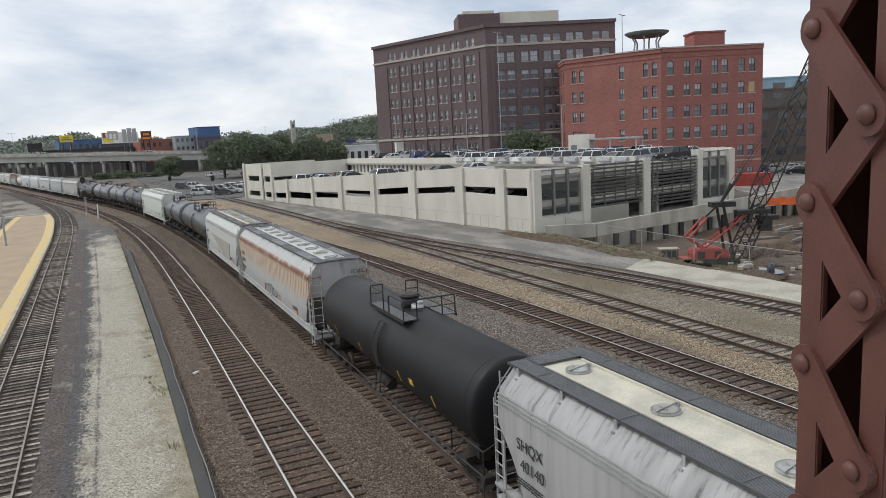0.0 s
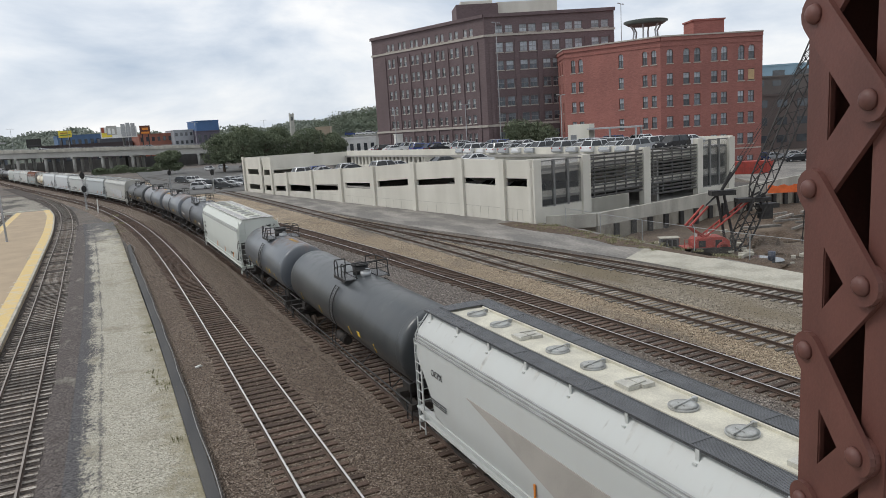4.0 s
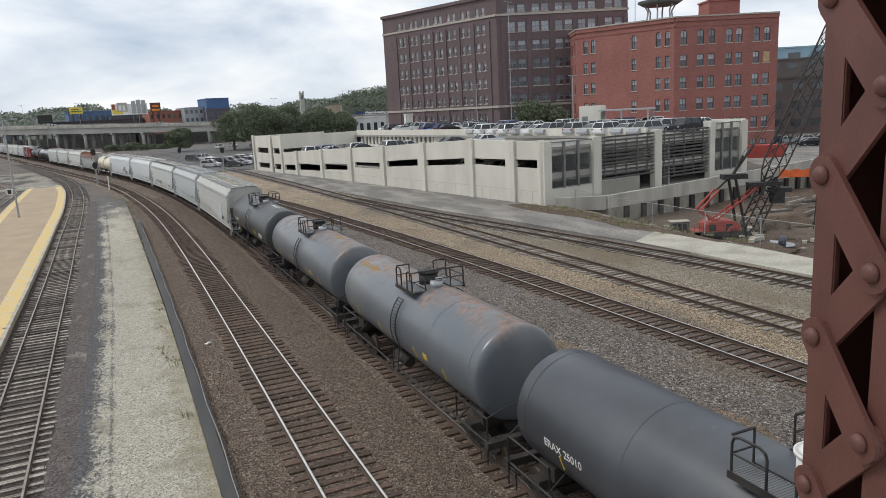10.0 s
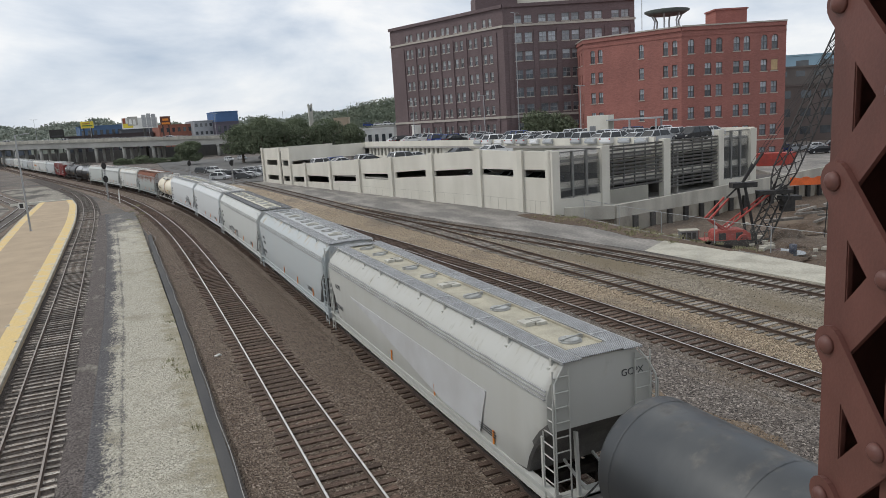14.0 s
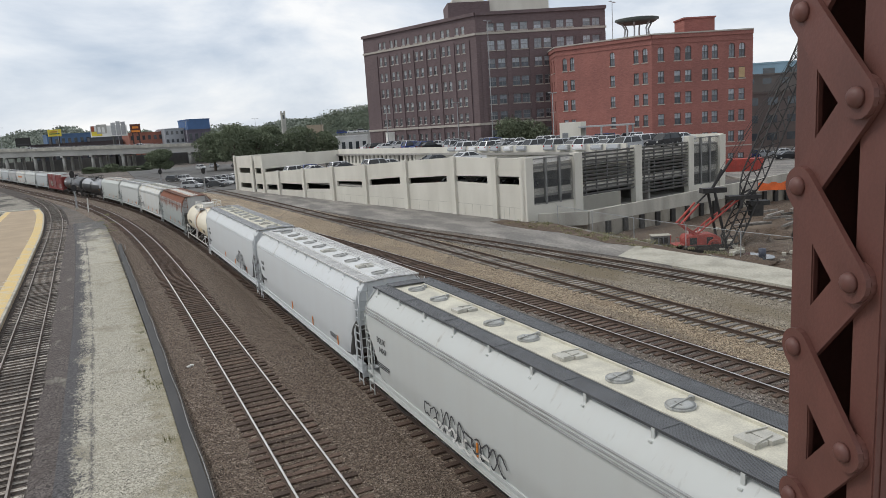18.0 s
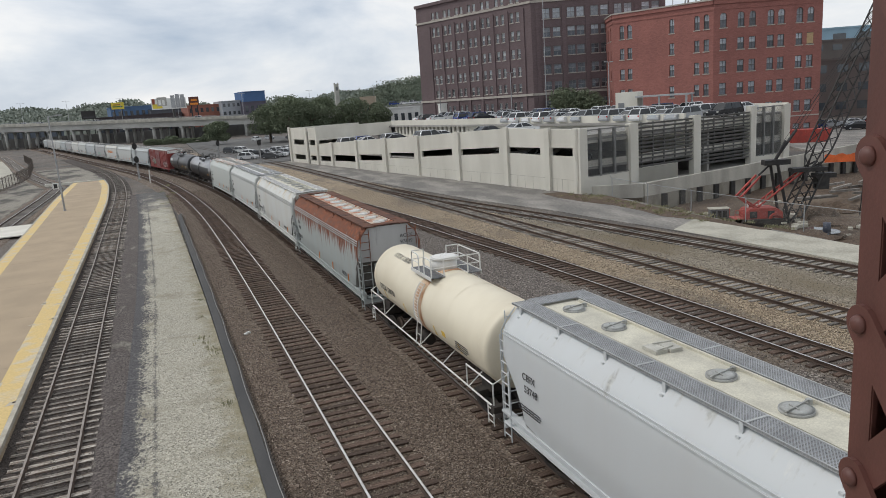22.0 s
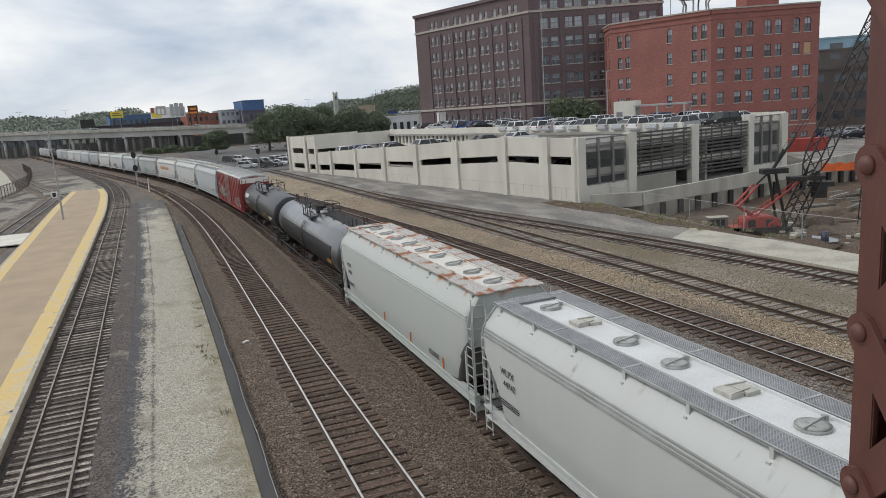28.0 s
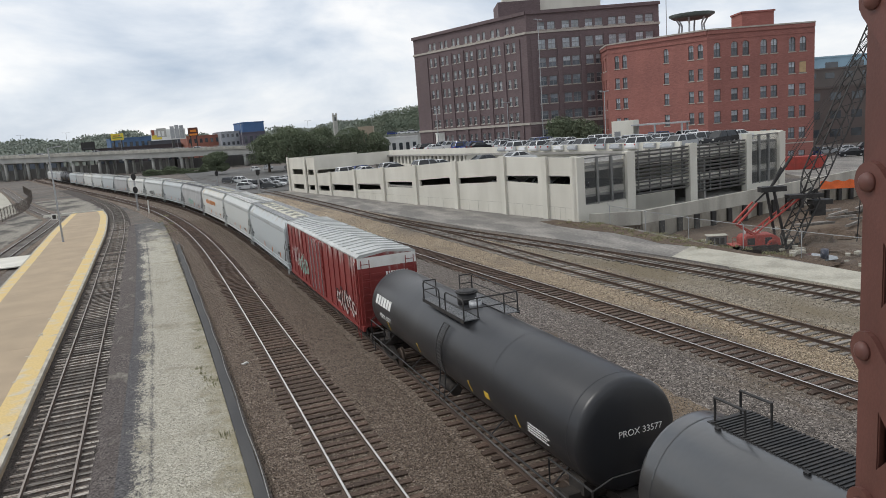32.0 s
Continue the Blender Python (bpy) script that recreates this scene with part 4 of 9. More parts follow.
        for i in range(n):
            y = -a + 0.4 + (2 * a - 0.8) * i / (n - 1)
            box(bm, min(sx * 1.165, sx * 1.19), max(sx * 1.165, sx * 1.19), y - 0.045, y + 0.045, h - 0.24, h + 0.03)
            box(bm, min(sx * 1.19, sx * 1.27), max(sx * 1.19, sx * 1.27), y - 0.045, y + 0.045, h - 0.26, h - 0.215)
        tagged(part("board_bracket", bm, paint, car), kind="stuff")
        bm = bmesh.new()
        box(bm, min(sx * 0.52, sx * 0.57), max(sx * 0.52, sx * 0.57), -a + 0.7, a - 0.7, h - 0.04, h + 0.055)
        part("hatch_coaming", bm, roof_paint, car)
    for e in (-1, 1):
        bm = bmesh.new()
        box(bm, -0.62, 0.62, min(e * (a - 0.55), e * (a + 0.1)), max(e * (a - 0.55), e * (a + 0.1)), h + 0.055, h + 0.08)
        part("crossover_board", bm, board, car)
    hm = mat("hatch_grey", (0.40, 0.41, 0.40), 0.6, 0.1, (0.28, 0.28, 0.26), 3) if square >= 0 else WHITEPAINT
    for i in range(hatches):
        y = -a + 1.3 + (2 * a - 2.6) * i / (hatches - 1)
        bm = bmesh.new()
        if square > 0 and i % 3 == 1:
            box(bm, -0.34, -0.015, y - 0.22, y + 0.26, h - 0.02, h + 0.085)
            box(bm, 0.015, 0.34, y - 0.28, y + 0.2, h - 0.02, h + 0.085)
            bar(bm, (-0.3, y - 0.2, h + 0.1), (0.2, y - 0.12, h + 0.1), 0.035, 0.03)
            bar(bm, (-0.1, y + 0.2, h + 0.1), (0.4, y + 0.14, h + 0.1), 0.035, 0.03)
        else:
            rod(bm, (0, y, h - 0.03), (0, y, h + 0.05), 0.31, 20)
            rod(bm, (0, y, h + 0.05), (0, y, h + 0.075), 0.30, 20, 0.2)
            bar(bm, (-0.36, y - 0.08, h + 0.09), (0.42, y + 0.1, h + 0.09), 0.03, 0.03)
            box(bm, 0.36, 0.44, y + 0.05, y + 0.15, h, h + 0.1)
            bar(bm, (-0.08, y - 0.12, h + 0.085), (-0.05, y + 0.12, h + 0.085), 0.02, 0.03)
        part("hatch", bm, HATCH_PALE if square > 0 and i % 3 == 1 else hm, car)
    # ends: sloped sheet, posts, end sill, platform, ladders, hand brake
    for e in (-1, 1):
        ye = e * (L / 2 - 0.38)
        bm = bmesh.new()
        box(bm, -1.55, 1.55, min(ye, ye - e * 0.5), max(ye, ye - e * 0.5), 0.98, 1.06)
        box(bm, -1.55, 1.55, min(ye, ye - e * 0.1), max(ye, ye - e * 0.1), 0.8, 1.06)
        for sx in (-1, 1):
            bar(bm, (sx * 0.75, e * (a - 0.05), 2.7), (sx * 0.75, ye - e * 0.2, 1.05), 0.08, 0.1)
            bar(bm, (sx * 0.45, e * (a - 1.5), 1.6), (sx * 0.45, ye - e * 0.3, 1.05), 0.06, 0.06)
        part("end_platform", bm, paint, car)
        for sx in (-1, 1):
            bm = bmesh.new()
            pipe(bm, [(sx * 1.5, ye, 0.9), (sx * 1.5, ye, h - 0.75), (sx * 1.42, e * (a + 0.1), h - 0.45), (sx * 1.12, e * (a + 0.04), h - 0.06)], 0.022)
            ladder(bm, (sx * 1.56, ye - e * 0.24, 0.5), (sx * 1.56, ye - e * 0.24, h - 0.85), 0.46, (0, 1, 0), 10)
            ladder(bm, (sx * 1.22, e * (a + 0.07), 1.0), (sx * 1.22, e * (a + 0.07), h - 0.12), 0.46, (1, 0, 0), 9)
            part("ladder", bm, paint, car)
            bm = bmesh.new()
            box(bm, sx * 1.58 - 0.02, sx * 1.58 + 0.02, ye - e * 0.5 - 0.04, ye - e * 0.5 + 0.04, 1.3, 2.7)
            part("corner_post", bm, paint, car)
        coupler(e * L / 2, e, car)
        wheelset_bogie(e * (L / 2 - 2.35), car)
    bm = bmesh.new()
    rod(bm, (0.9, -a - 0.12, 2.6), (0.9, -a - 0.18, 2.6), 0.28, 14)
    rod(bm, (0.9, -a - 0.02, 2.6), (0.9, -a - 0.14, 2.6), 0.05, 6)
    part("hand_brake_wheel", bm, GRIME, car)
    mm = mark_mat or INK
    if mark:
        letters(mark, ms, Matrix.Translation((-1.64, a - 1.55, 2.95)) @ SIDE, mm, car)
        letters(number, ms, Matrix.Translation((-1.64, a - 1.65, 2.95 - 1.2 * ms)) @ SIDE, mm, car)
        letters(mark, 0.26, Matrix.Translation((0.95, -a - 0.012, h - 0.62)) @ END, mm, car)
        letters(number, 0.26, Matrix.Translation((0.95, -a - 0.012, h - 0.93)) @ END, mm, car)
    marks(car, -1.632, a - 0.9, 2.05, 1.2, 3, mm)
    marks(car, -1.632, -a + 3.6, 1.8, 0.9, 3, mm)
    for y in (-a * 0.72, -a * 0.3, a * 0.12):
        bm = bmesh.new()
        box(bm, -1.635, -1.6, y, y + 0.06, 1.45, 1.85)
        part("reflector_strip", bm, ORANGE, car)
    if band:
        bm = bmesh.new()
        loft(bm, [[(-1.635, -a + 3.6, 1.5), (-1.635, -a + 6.2, 1.5), (-1.60, -a + 6.2, 1.5), (-1.60, -a + 3.6, 1.5)],
                  [(-1.635, -a + 3.1, 2.9), (-1.635, a - 3.5, 2.9), (-1.60, a - 3.5, 2.9), (-1.60, -a + 3.1, 2.9)]])
        part("painted_panel", bm, band, car)
    if graffiti:
        for (y, z, w, hh, seed, gm, r) in graffiti:
            scrawl(car, -1.64, y, z, w, hh, gm, seed, r=r, loops=max(4, int(w / 0.45)))
    return car


PLATFORM_GRATE = grating("platform_grating", (0.16, 0.165, 0.17), 0.06)


def tank(name, L, paint, label, radius=1.48, zc=2.62, mark="", number="", mark_mat=None, dome="dark", rail_mat=None, bands=None, walkway=False, text_top="", logo=False, dome_mat=None, frame_mat=None, pl=0.75, top_at=-0.55, text_tilt=-7, top_near=False, shift=0.0, end_mark="", jacket=False):
    car = empty(name, pose(0, 0, 0), label, "railway wagon", "goods train wagons")
    a = L / 2 - 0.95
    r = radius
    n = 40
    prof = [(-a, 0.0), (-a + 0.02, 0.35), (-a + 0.06, 0.62), (-a + 0.115, 0.82), (-a + 0.165, 0.92), (-a + 0.21, 0.965), (-a + 0.26, 0.988), (-a + 0.33, 1.0)]
    prof = prof + [(y, 1.0) for y in (-a * 0.4, 0.0, a * 0.4)] + [(-y, k) for y, k in prof[::-1]]
    bm = bmesh.new()
    rings = []
    for y, k in prof:
        k = max(k, 0.02)
        rings.append([(r * k * math.sin(6.28319 * i / n), y, zc + r * k * math.cos(6.28319 * i / n)) for i in range(n)])
    loft(bm, rings, smooth=True)
    bmesh.ops.recalc_face_normals(bm, faces=bm.faces)
    part("tank_shell", bm, paint, car)
    # weld seams and bands
    for y in [-a + 0.65, -a * 0.45, a * 0.45, a - 0.65]:
        bm = bmesh.new()
        rr = r + 0.006
        loft(bm, [[(rr * math.sin(6.28319 * i / n), y + dy, zc + rr * math.cos(6.28319 * i / n)) for i in range(n)] for dy in (-0.02, 0.02)], cap=False)
        part("weld_seam", bm, paint, car)
    if bands:
        for dy, bmat, w in bands:
            bm = bmesh.new()
            rr = r + 0.012
            loft(bm, [[(rr * math.sin(6.28319 * i / n), dy + q, zc + rr * math.cos(6.28319 * i / n)) for i in range(n)] for q in (-w / 2, w / 2)], cap=False, smooth=True)
            part("painted_band", bm, bmat, car)
    fm, rm_ = frame_mat or GRIME, rail_mat or BLACK
    # underframe and saddles
    bm = bmesh.new()
    box(bm, -0.28, 0.28, -L / 2 + 0.3, L / 2 - 0.3, 0.78, 1.06)
    for e in (-1, 1):
        yb = e * (L / 2 - 1.9)
        box(bm, -1.4, 1.4, yb - 0.2, yb + 0.2, 0.86, 1.12)
        box(bm, -1.05, 1.05, yb - 0.35, yb + 0.35, 1.06, 1.45)
        box(bm, -1.5, 1.5, e * (L / 2 - 0.55) - 0.12, e * (L / 2 - 0.55) + 0.12, 0.85, 1.06)
    part("underframe", bm, fm, car)
    for sx in (-1, 1):
        bm = bmesh.new()
        pipe(bm, [(sx * 1.42, -L / 2 + 0.55, 1.0), (sx * 1.42, L / 2 - 0.55, 1.0)], 0.032)
        for k in range(5):
            y = (k - 2) * (L - 5) / 4
            rod(bm, (sx * 1.42, y, 1.0), (sx * 0.85, y, 1.45), 0.022)
        part("side_rail", bm, rm_, car)
    rm = rail_mat or BLACK
    # manway platform, housing, railings, ladders
    pz = zc + r + 0.02
    for sx in (-1, 1):
        bm = bmesh.new()
        box(bm, min(sx * 0.48, sx * 1.05), max(sx * 0.48, sx * 1.05), -pl - 0.05, pl + 0.05, pz - 0.12, pz - 0.085)
        for xe in (0.46, 1.05):
            box(bm, min(sx * xe, sx * (xe + 0.02)), max(sx * xe, sx * (xe + 0.02)), -pl - 0.05, pl + 0.05, pz - 0.2, pz - 0.06, None, 1)
        part("manway_platform", bm, [PLATFORM_GRATE, rm], car)
    bm = bmesh.new()
    dr = 0.52 if dome == "pale" else 0.36
    rod(bm, (0, 0.1, pz - 0.14), (0, 0.1, pz + 0.35), dr, 24)
    rod(bm, (0, 0.1, pz + 0.35), (0, 0.1, pz + 0.41), dr + 0.05, 24)
    rod(bm, (0, 0.1, pz + 0.41), (0, 0.1, pz + 0.44), dr + 0.02, 24, dr - 0.1)
    pipe(bm, [(-dr * 0.5, 0.1 - dr * 0.5, pz + 0.43), (-dr * 0.4, 0.1 - dr * 0.3, pz + 0.5), (dr * 0.3, 0.1 + dr * 0.4, pz + 0.5), (dr * 0.4, 0.1 + dr * 0.5, pz + 0.43)], 0.014, 5)
    part("manway_housing", bm, dome_mat or rm, car)
    bm = bmesh.new()
    if dome == "pale":
        rod(bm, (dr + 0.02, 0.1, pz + 0.2), (dr + 0.14, 0.1, pz + 0.2), 0.05, 8)
    else:
        rod(bm, (0, -0.62, pz - 0.1), (0, -0.62, pz + 0.16), 0.24, 14)
        rod(bm, (0.1, -0.62, pz + 0.16), (0.1, -0.62, pz + 0.26), 0.12, 10)
    part("valve", bm, GALV if dome == "dark" else rm, car)
    rx = 1.02
    rh = pz + 0.6          # height of the hand rail

    def hoop(sx, y0, y1):
        """A rail that rises at y0, runs along the side and comes down at y1 with rounded corners."""
        g = 1 if y1 > y0 else -1
        up = [(sx * rx, y0, pz - 0.1), (sx * rx, y0, rh - 0.15), (sx * rx, y0 + g * 0.04, rh - 0.05), (sx * rx, y0 + g * 0.15, rh)]
        down = [(sx * rx, y1 - g * 0.15, rh), (sx * rx, y1 - g * 0.04, rh - 0.05), (sx * rx, y1, rh - 0.15), (sx * rx, y1, pz - 0.1)]
        bm = bmesh.new()
        pipe(bm, up + down, 0.027)
        pipe(bm, [(sx * rx, y0, pz + 0.26), (sx * rx, y1, pz + 0.26)], 0.02)
        part("guard_rail", bm, rm, car)

    hoop(-1, -pl, -0.28)
    hoop(-1, 0.28, pl)
    hoop(1, -pl, pl)
    for e in (-1, 1):
        for x0, x1 in (((-rx, rx),) if e < 0 else ((-rx, -0.5), (0.5, rx))):
            bm = bmesh.new()
            for z, rr in ((rh, 0.027), (pz + 0.26, 0.02)):
                pipe(bm, [(x0, e * pl, z), (x1, e * pl, z)], rr)
            for x in (-0.5, 0.5):
                if x0 <= x <= x1:
                    rod(bm, (x, e * pl, pz - 0.08), (x, e * pl, rh), 0.024)
            part("end_guard_rail", bm, rm, car)
    for sx in (-1, 1):
        bm = bmesh.new()
        pts = [(sx * (r + 0.1) * math.sin(q), 0, zc + (r + 0.1) * math.cos(q)) for q in [0.85 + 0.16 * i for i in range(8)]] + [(sx * (r + 0.1), 0, 1.0)]
        for dy in (-0.24, 0.24):
            pipe(bm, [(x, dy, z) for x, _, z in pts], 0.022)
        for p, q in zip(pts, pts[1:]):
            for k in (0.0, 0.5):
                c = Vector(p).lerp(Vector(q), k)
                rod(bm, (c.x, -0.24, c.z), (c.x, 0.24, c.z), 0.016, 5)
        part("ladder", bm, rm, car)
        for e in (-1, 1):
            bm = bmesh.new()
            pipe(bm, [(sx * 1.42, e * (L / 2 - 2.6), 1.05), (sx * 1.42, e * (L / 2 - 2.6), 1.75), (sx * 1.42, e * (L / 2 - 0.6), 1.75), (sx * 1.42, e * (L / 2 - 0.6), 0.6)], 0.022)
            ladder(bm, (sx * 1.44, e * (L / 2 - 0.8), 0.35), (sx * 1.44, e * (L / 2 - 0.8), 1.0), 0.4, (0, 1, 0), 3)
            part("grab_rail", bm, rm, car)
    for e in (-1, 1):
        bm = bmesh.new()
        pipe(bm, [(-1.42, e * (L / 2 - 0.6), 1.75), (-0.9, e * (L / 2 - 0.52), 2.0), (0.9, e * (L / 2 - 0.52), 2.0), (1.42, e * (L / 2 - 0.6), 1.75)], 0.022)
        part("end_rail", bm, rm, car)
        coupler(e * L / 2, e, car)
        wheelset_bogie(e * (L / 2 - 1.9), car)
    bm = bmesh.new()
    rod(bm, (0.75, -L / 2 + 0.62, 1.7), (0.75, -L / 2 + 0.66, 1.7), 0.28, 14)
    rod(bm, (0.75, -L / 2 + 0.6, 0.95), (0.75, -L / 2 + 0.6, 1.7), 0.05, 6)
    part("hand_brake_wheel", bm, GRIME, car)
    bm = bmesh.new()
    rod(bm, (-0.6, 1.0, 0.75), (-0.6, 2.3, 0.75), 0.22, 12)
    part("air_reservoir", bm, GRIME, car)
    if walkway:
        bm = bmesh.new()
        box(bm, -0.12, 0.98, -a + 0.8, a - 0.8, pz - 0.06, pz - 0.02)
        yk = -a + 0.85
        while yk < a - 0.85:
            box(bm, -0.11, 0.97, yk, yk + 0.05, pz - 0.02, pz + 0.005)
            yk += 0.1
        part("top_walkway", bm, BLACK, car)
        bm = bmesh.new()
        for e in (-1, 1):
            pipe(bm, [(0.0, e * (a - 0.9), pz - 0.1), (0.0, e * (a - 0.9), pz + 0.5), (0.0, e * (a - 1.7), pz + 0.5), (0.0, e * (a - 1.7), pz - 0.1)], 0.025)
            pipe(bm, [(0.68, e * (a - 0.9), pz - 0.1), (0.68, e * (a - 0.9), pz + 0.5), (0.68, e * (a - 1.7), pz + 0.5), (0.68, e * (a - 1.7), pz - 0.1)], 0.025)
        part("walkway_hoops", bm, BLACK, car)
    for ob in car.children:
        if ob.name.split(".")[0] in ("manway_platform", "manway_housing", "valve", "guard_rail", "end_guard_rail"):
            ob.location.y += shift
    mm = mark_mat or INKW
    if mark:
        tilt = Matrix.Translation((0, 0, zc)) @ pose(0, 0, 0, 0, text_tilt, 0) @ Matrix.Translation((-r - 0.006, a - 2.3, 0)) @ SIDE
        letters(mark + " " + number, 0.36 if mm is INK else 0.29, tilt, mm, car)
        letters(mark + " " + number, 0.24, Matrix.Translation((0.25, -a - 0.01, zc + 0.15)) @ END, mm, car)
        marks(car, -r - 0.004, -a + 2.6, zc - 0.25, 1.0, 4, mm)
    if jacket:
        for tilt_, sd in ((20, -1), (160, 1)):
            bm = bmesh.new()
            box(bm, -r - 0.045, -r + 0.02, -a + 1.7, a - 1.7, -0.025, 0.025, Matrix.Translation((0, 0, zc)) @ pose(0, 0, 0, 0, tilt_, 0))
            part("jacket_seam", bm, T_GLOSS, car)
            bm = bmesh.new()
            angs = [radians(71 + 7 * k) for k in range(11)]
            loft(bm, [[(sd * rr * math.sin(q), y, zc + rr * math.cos(q)) for rr, y in ((r - 0.01, -a + 1.7), (r + 0.03, -a + 1.7), (r + 0.03, a - 1.7), (r - 0.01, a - 1.7))] for q in angs])
            bmesh.ops.recalc_face_normals(bm, faces=bm.faces)
            part("lower_jacket", bm, T_BLACK, car, "matt black lower jacket panel")
        for e in range(9):
            bm = bmesh.new()
            y = -a + 1.2 + (2 * a - 2.4) * e / 8
            box(bm, -r - 0.05, -r + 0.02, y - 0.05, y + 0.05, -0.04, 0.04, Matrix.Translation((0, 0, zc)) @ pose(0, 0, 0, 0, 82, 0))
            part("jacket_bracket", bm, BLACK, car)
    if end_mark:
        for k, row in enumerate(end_mark.split("|")):
            letters(row, 0.22, Matrix.Translation((0.75, -a - 0.012, zc + 0.1 - 0.3 * k)) @ END, mm, car)
    if text_top:
        up = Matrix.Translation((0, 0, zc)) @ pose(0, 0, 0, 0, -88, 0) @ Matrix.Translation((r + 0.006, a * top_at, 0)) @ FARSIDE
        if top_near:
            up = Matrix.Translation((0, 0, zc)) @ pose(0, 0, 0, 0, 62, 0) @ Matrix.Translation((-r - 0.006, a * top_at, 0)) @ SIDE
        letters(text_top, 0.36, up, mm, car)
    if logo:
        bm = bmesh.new()
        rng = random.Random(5)
        tm = Matrix.Translation((0, 0, zc)) @ pose(0, 0, 0, 0, 18, 0)
        for i in range(6):
            y = a - 0.9 - i * 0.36
            box(bm, -r - 0.008, -r + 0.02, y - 0.26, y, -0.2, 0.2, tm)
        part("lettering_bars", bm, INKW, car)
    for y in (-a * 0.62, -a * 0.25, a * 0.3, a * 0.72):
        bm = bmesh.new()
        box(bm, -r - 0.006, -r + 0.03, y, y + 0.05, -0.2, 0.2, Matrix.Translation((0, 0, zc)) @ pose(0, 0, 0, 0, -20, 0))
        part("reflector_strip", bm, YELLOW, car)
    bm = bmesh.new()
    tm = Matrix.Translation((0, 0, zc)) @ pose(0, 0, 0, 0, -14, 0)
    box(bm, -r - 0.008, -r + 0.02, -a * 0.42, -a * 0.42 + 0.3, -0.11, 0.11, tm)
    part("placard", bm, YELLOW, car)
    return car


CHALK = mat("faded_pale_spray", (0.58, 0.55, 0.53), 0.8, 0, (0.36, 0.22, 0.20), 2.5)


def boxcar(name, L, label):
    red = streaked("boxcar_red", (0.22, 0.030, 0.026), (0.42, 0.36, 0.34), 4.6, 3.4, 0.16, freq=1.8, dirt=(0.12, 0.03, 0.028))
    car = empty(name, pose(0, 0, 0), label, "railway wagon", "goods train wagons")
    a = L / 2 - 0.7
    bm = bmesh.new()
    loft(bm, [[(-1.5, y, 1.05), (-1.5, y, 4.55), (-1.35, y, 4.66), (0, y, 4.8), (1.35, y, 4.66), (1.5, y, 4.55), (1.5, y, 1.05)] for y in (-a, a)])
    bmesh.ops.recalc_face_normals(bm, faces=bm.faces)
    part("body", bm, red, car)
    roof = mat("weathered_zinc_roof", (0.55, 0.56, 0.55), 0.55, 0.5, (0.42, 0.43, 0.42), 1.2)
    bm = bmesh.new()
    loft(bm, [[(-1.52, y, 4.5), (-1.52, y, 4.57), (-1.36, y, 4.68), (0, y, 4.82), (1.36, y, 4.68), (1.52, y, 4.57), (1.52, y, 4.5), (0, y, 4.7)] for y in (-a - 0.02, a + 0.02)])
    bmesh.ops.recalc_face_normals(bm, faces=bm.faces)
    part("roof", bm, roof, car)
    n = 20
    for i in range(n):
        y = -a + 0.5 + (2 * a - 1) * i / (n - 1)
        bm = bmesh.new()
        for sx in (-1, 1):
            bar(bm, (sx * 1.36, y, 4.69), (0, y, 4.84), 0.12, 0.06)
        part("roof_rib", bm, roof, car)
    for i in range(16):
        y = -a + 0.2 + (2 * a - 0.4) * i / 15
        if abs(y) < 1.9:
            continue
        bm = bmesh.new()
        for sx in (-1, 1):
            box(bm, min(sx * 1.5, sx * 1.55), max(sx * 1.5, sx * 1.55), y - 0.06, y + 0.06, 1.1, 4.5)
        part("side_post", bm, red, car)
    bm = bmesh.new()
    box(bm, -1.58, -1.5, -1.7, 1.7, 1.15, 4.4)
    d = part("sliding_door", bm, red, car)
    for z in (1.5, 2.2, 2.9, 3.6, 4.2):
        bm = bmesh.new()
        box(bm, -1.62, -1.58, -1.66, 1.66, z, z + 0.08)
        part("door_rib", bm, red, d)
    bm = bmesh.new()
    for y in (-1.4, -0.5, 0.5, 1.4):
        rod(bm, (-1.64, y, 1.2), (-1.64, y, 4.4), 0.025)
    part("lock_rod", bm, GALV, d)
    bm = bmesh.new()
    box(bm, -1.51, 1.51, -a - 0.015, -a + 0.02, 4.0, 4.52)
    part("white_end_panel", bm, WHITEPAINT, car)
    bm = bmesh.new()
    for k in range(7):
        z = 1.4 + k * 0.36
        box(bm, -1.4, 1.4, -a - 0.05, -a, z, z + 0.14)
    part("end_corrugation", bm, red, car)
    for sx in (-1, 1):
        bm = bmesh.new()
        ladder(bm, (sx * 1.15, -a - 0.1, 1.0), (sx * 1.15, -a - 0.1, 4.4), 0.42, (1, 0, 0), 9)
        ladder(bm, (sx * 1.58, -a + 0.4, 0.5), (sx * 1.58, -a + 0.4, 4.3), 0.42, (0, 1, 0), 10)
        part("ladder", bm, red, car)
        bm = bmesh.new()
        box(bm, min(sx * 1.42, sx * 1.54), max(sx * 1.42, sx * 1.54), -L / 2 + 0.5, L / 2 - 0.5, 0.92, 1.15)
        part("side_sill", bm, red, car)
    for e in (-1, 1):
        coupler(e * L / 2, e, car)
        wheelset_bogie(e * (L / 2 - 2.6), car)
    bm = bmesh.new()
    for i in range(9):
        box(bm, -0.1 + i * 0.13, -0.02 + i * 0.13, -a - 0.06, -a - 0.045, 3.55, 3.72)
    part("lettering_bars", bm, INKW, car)
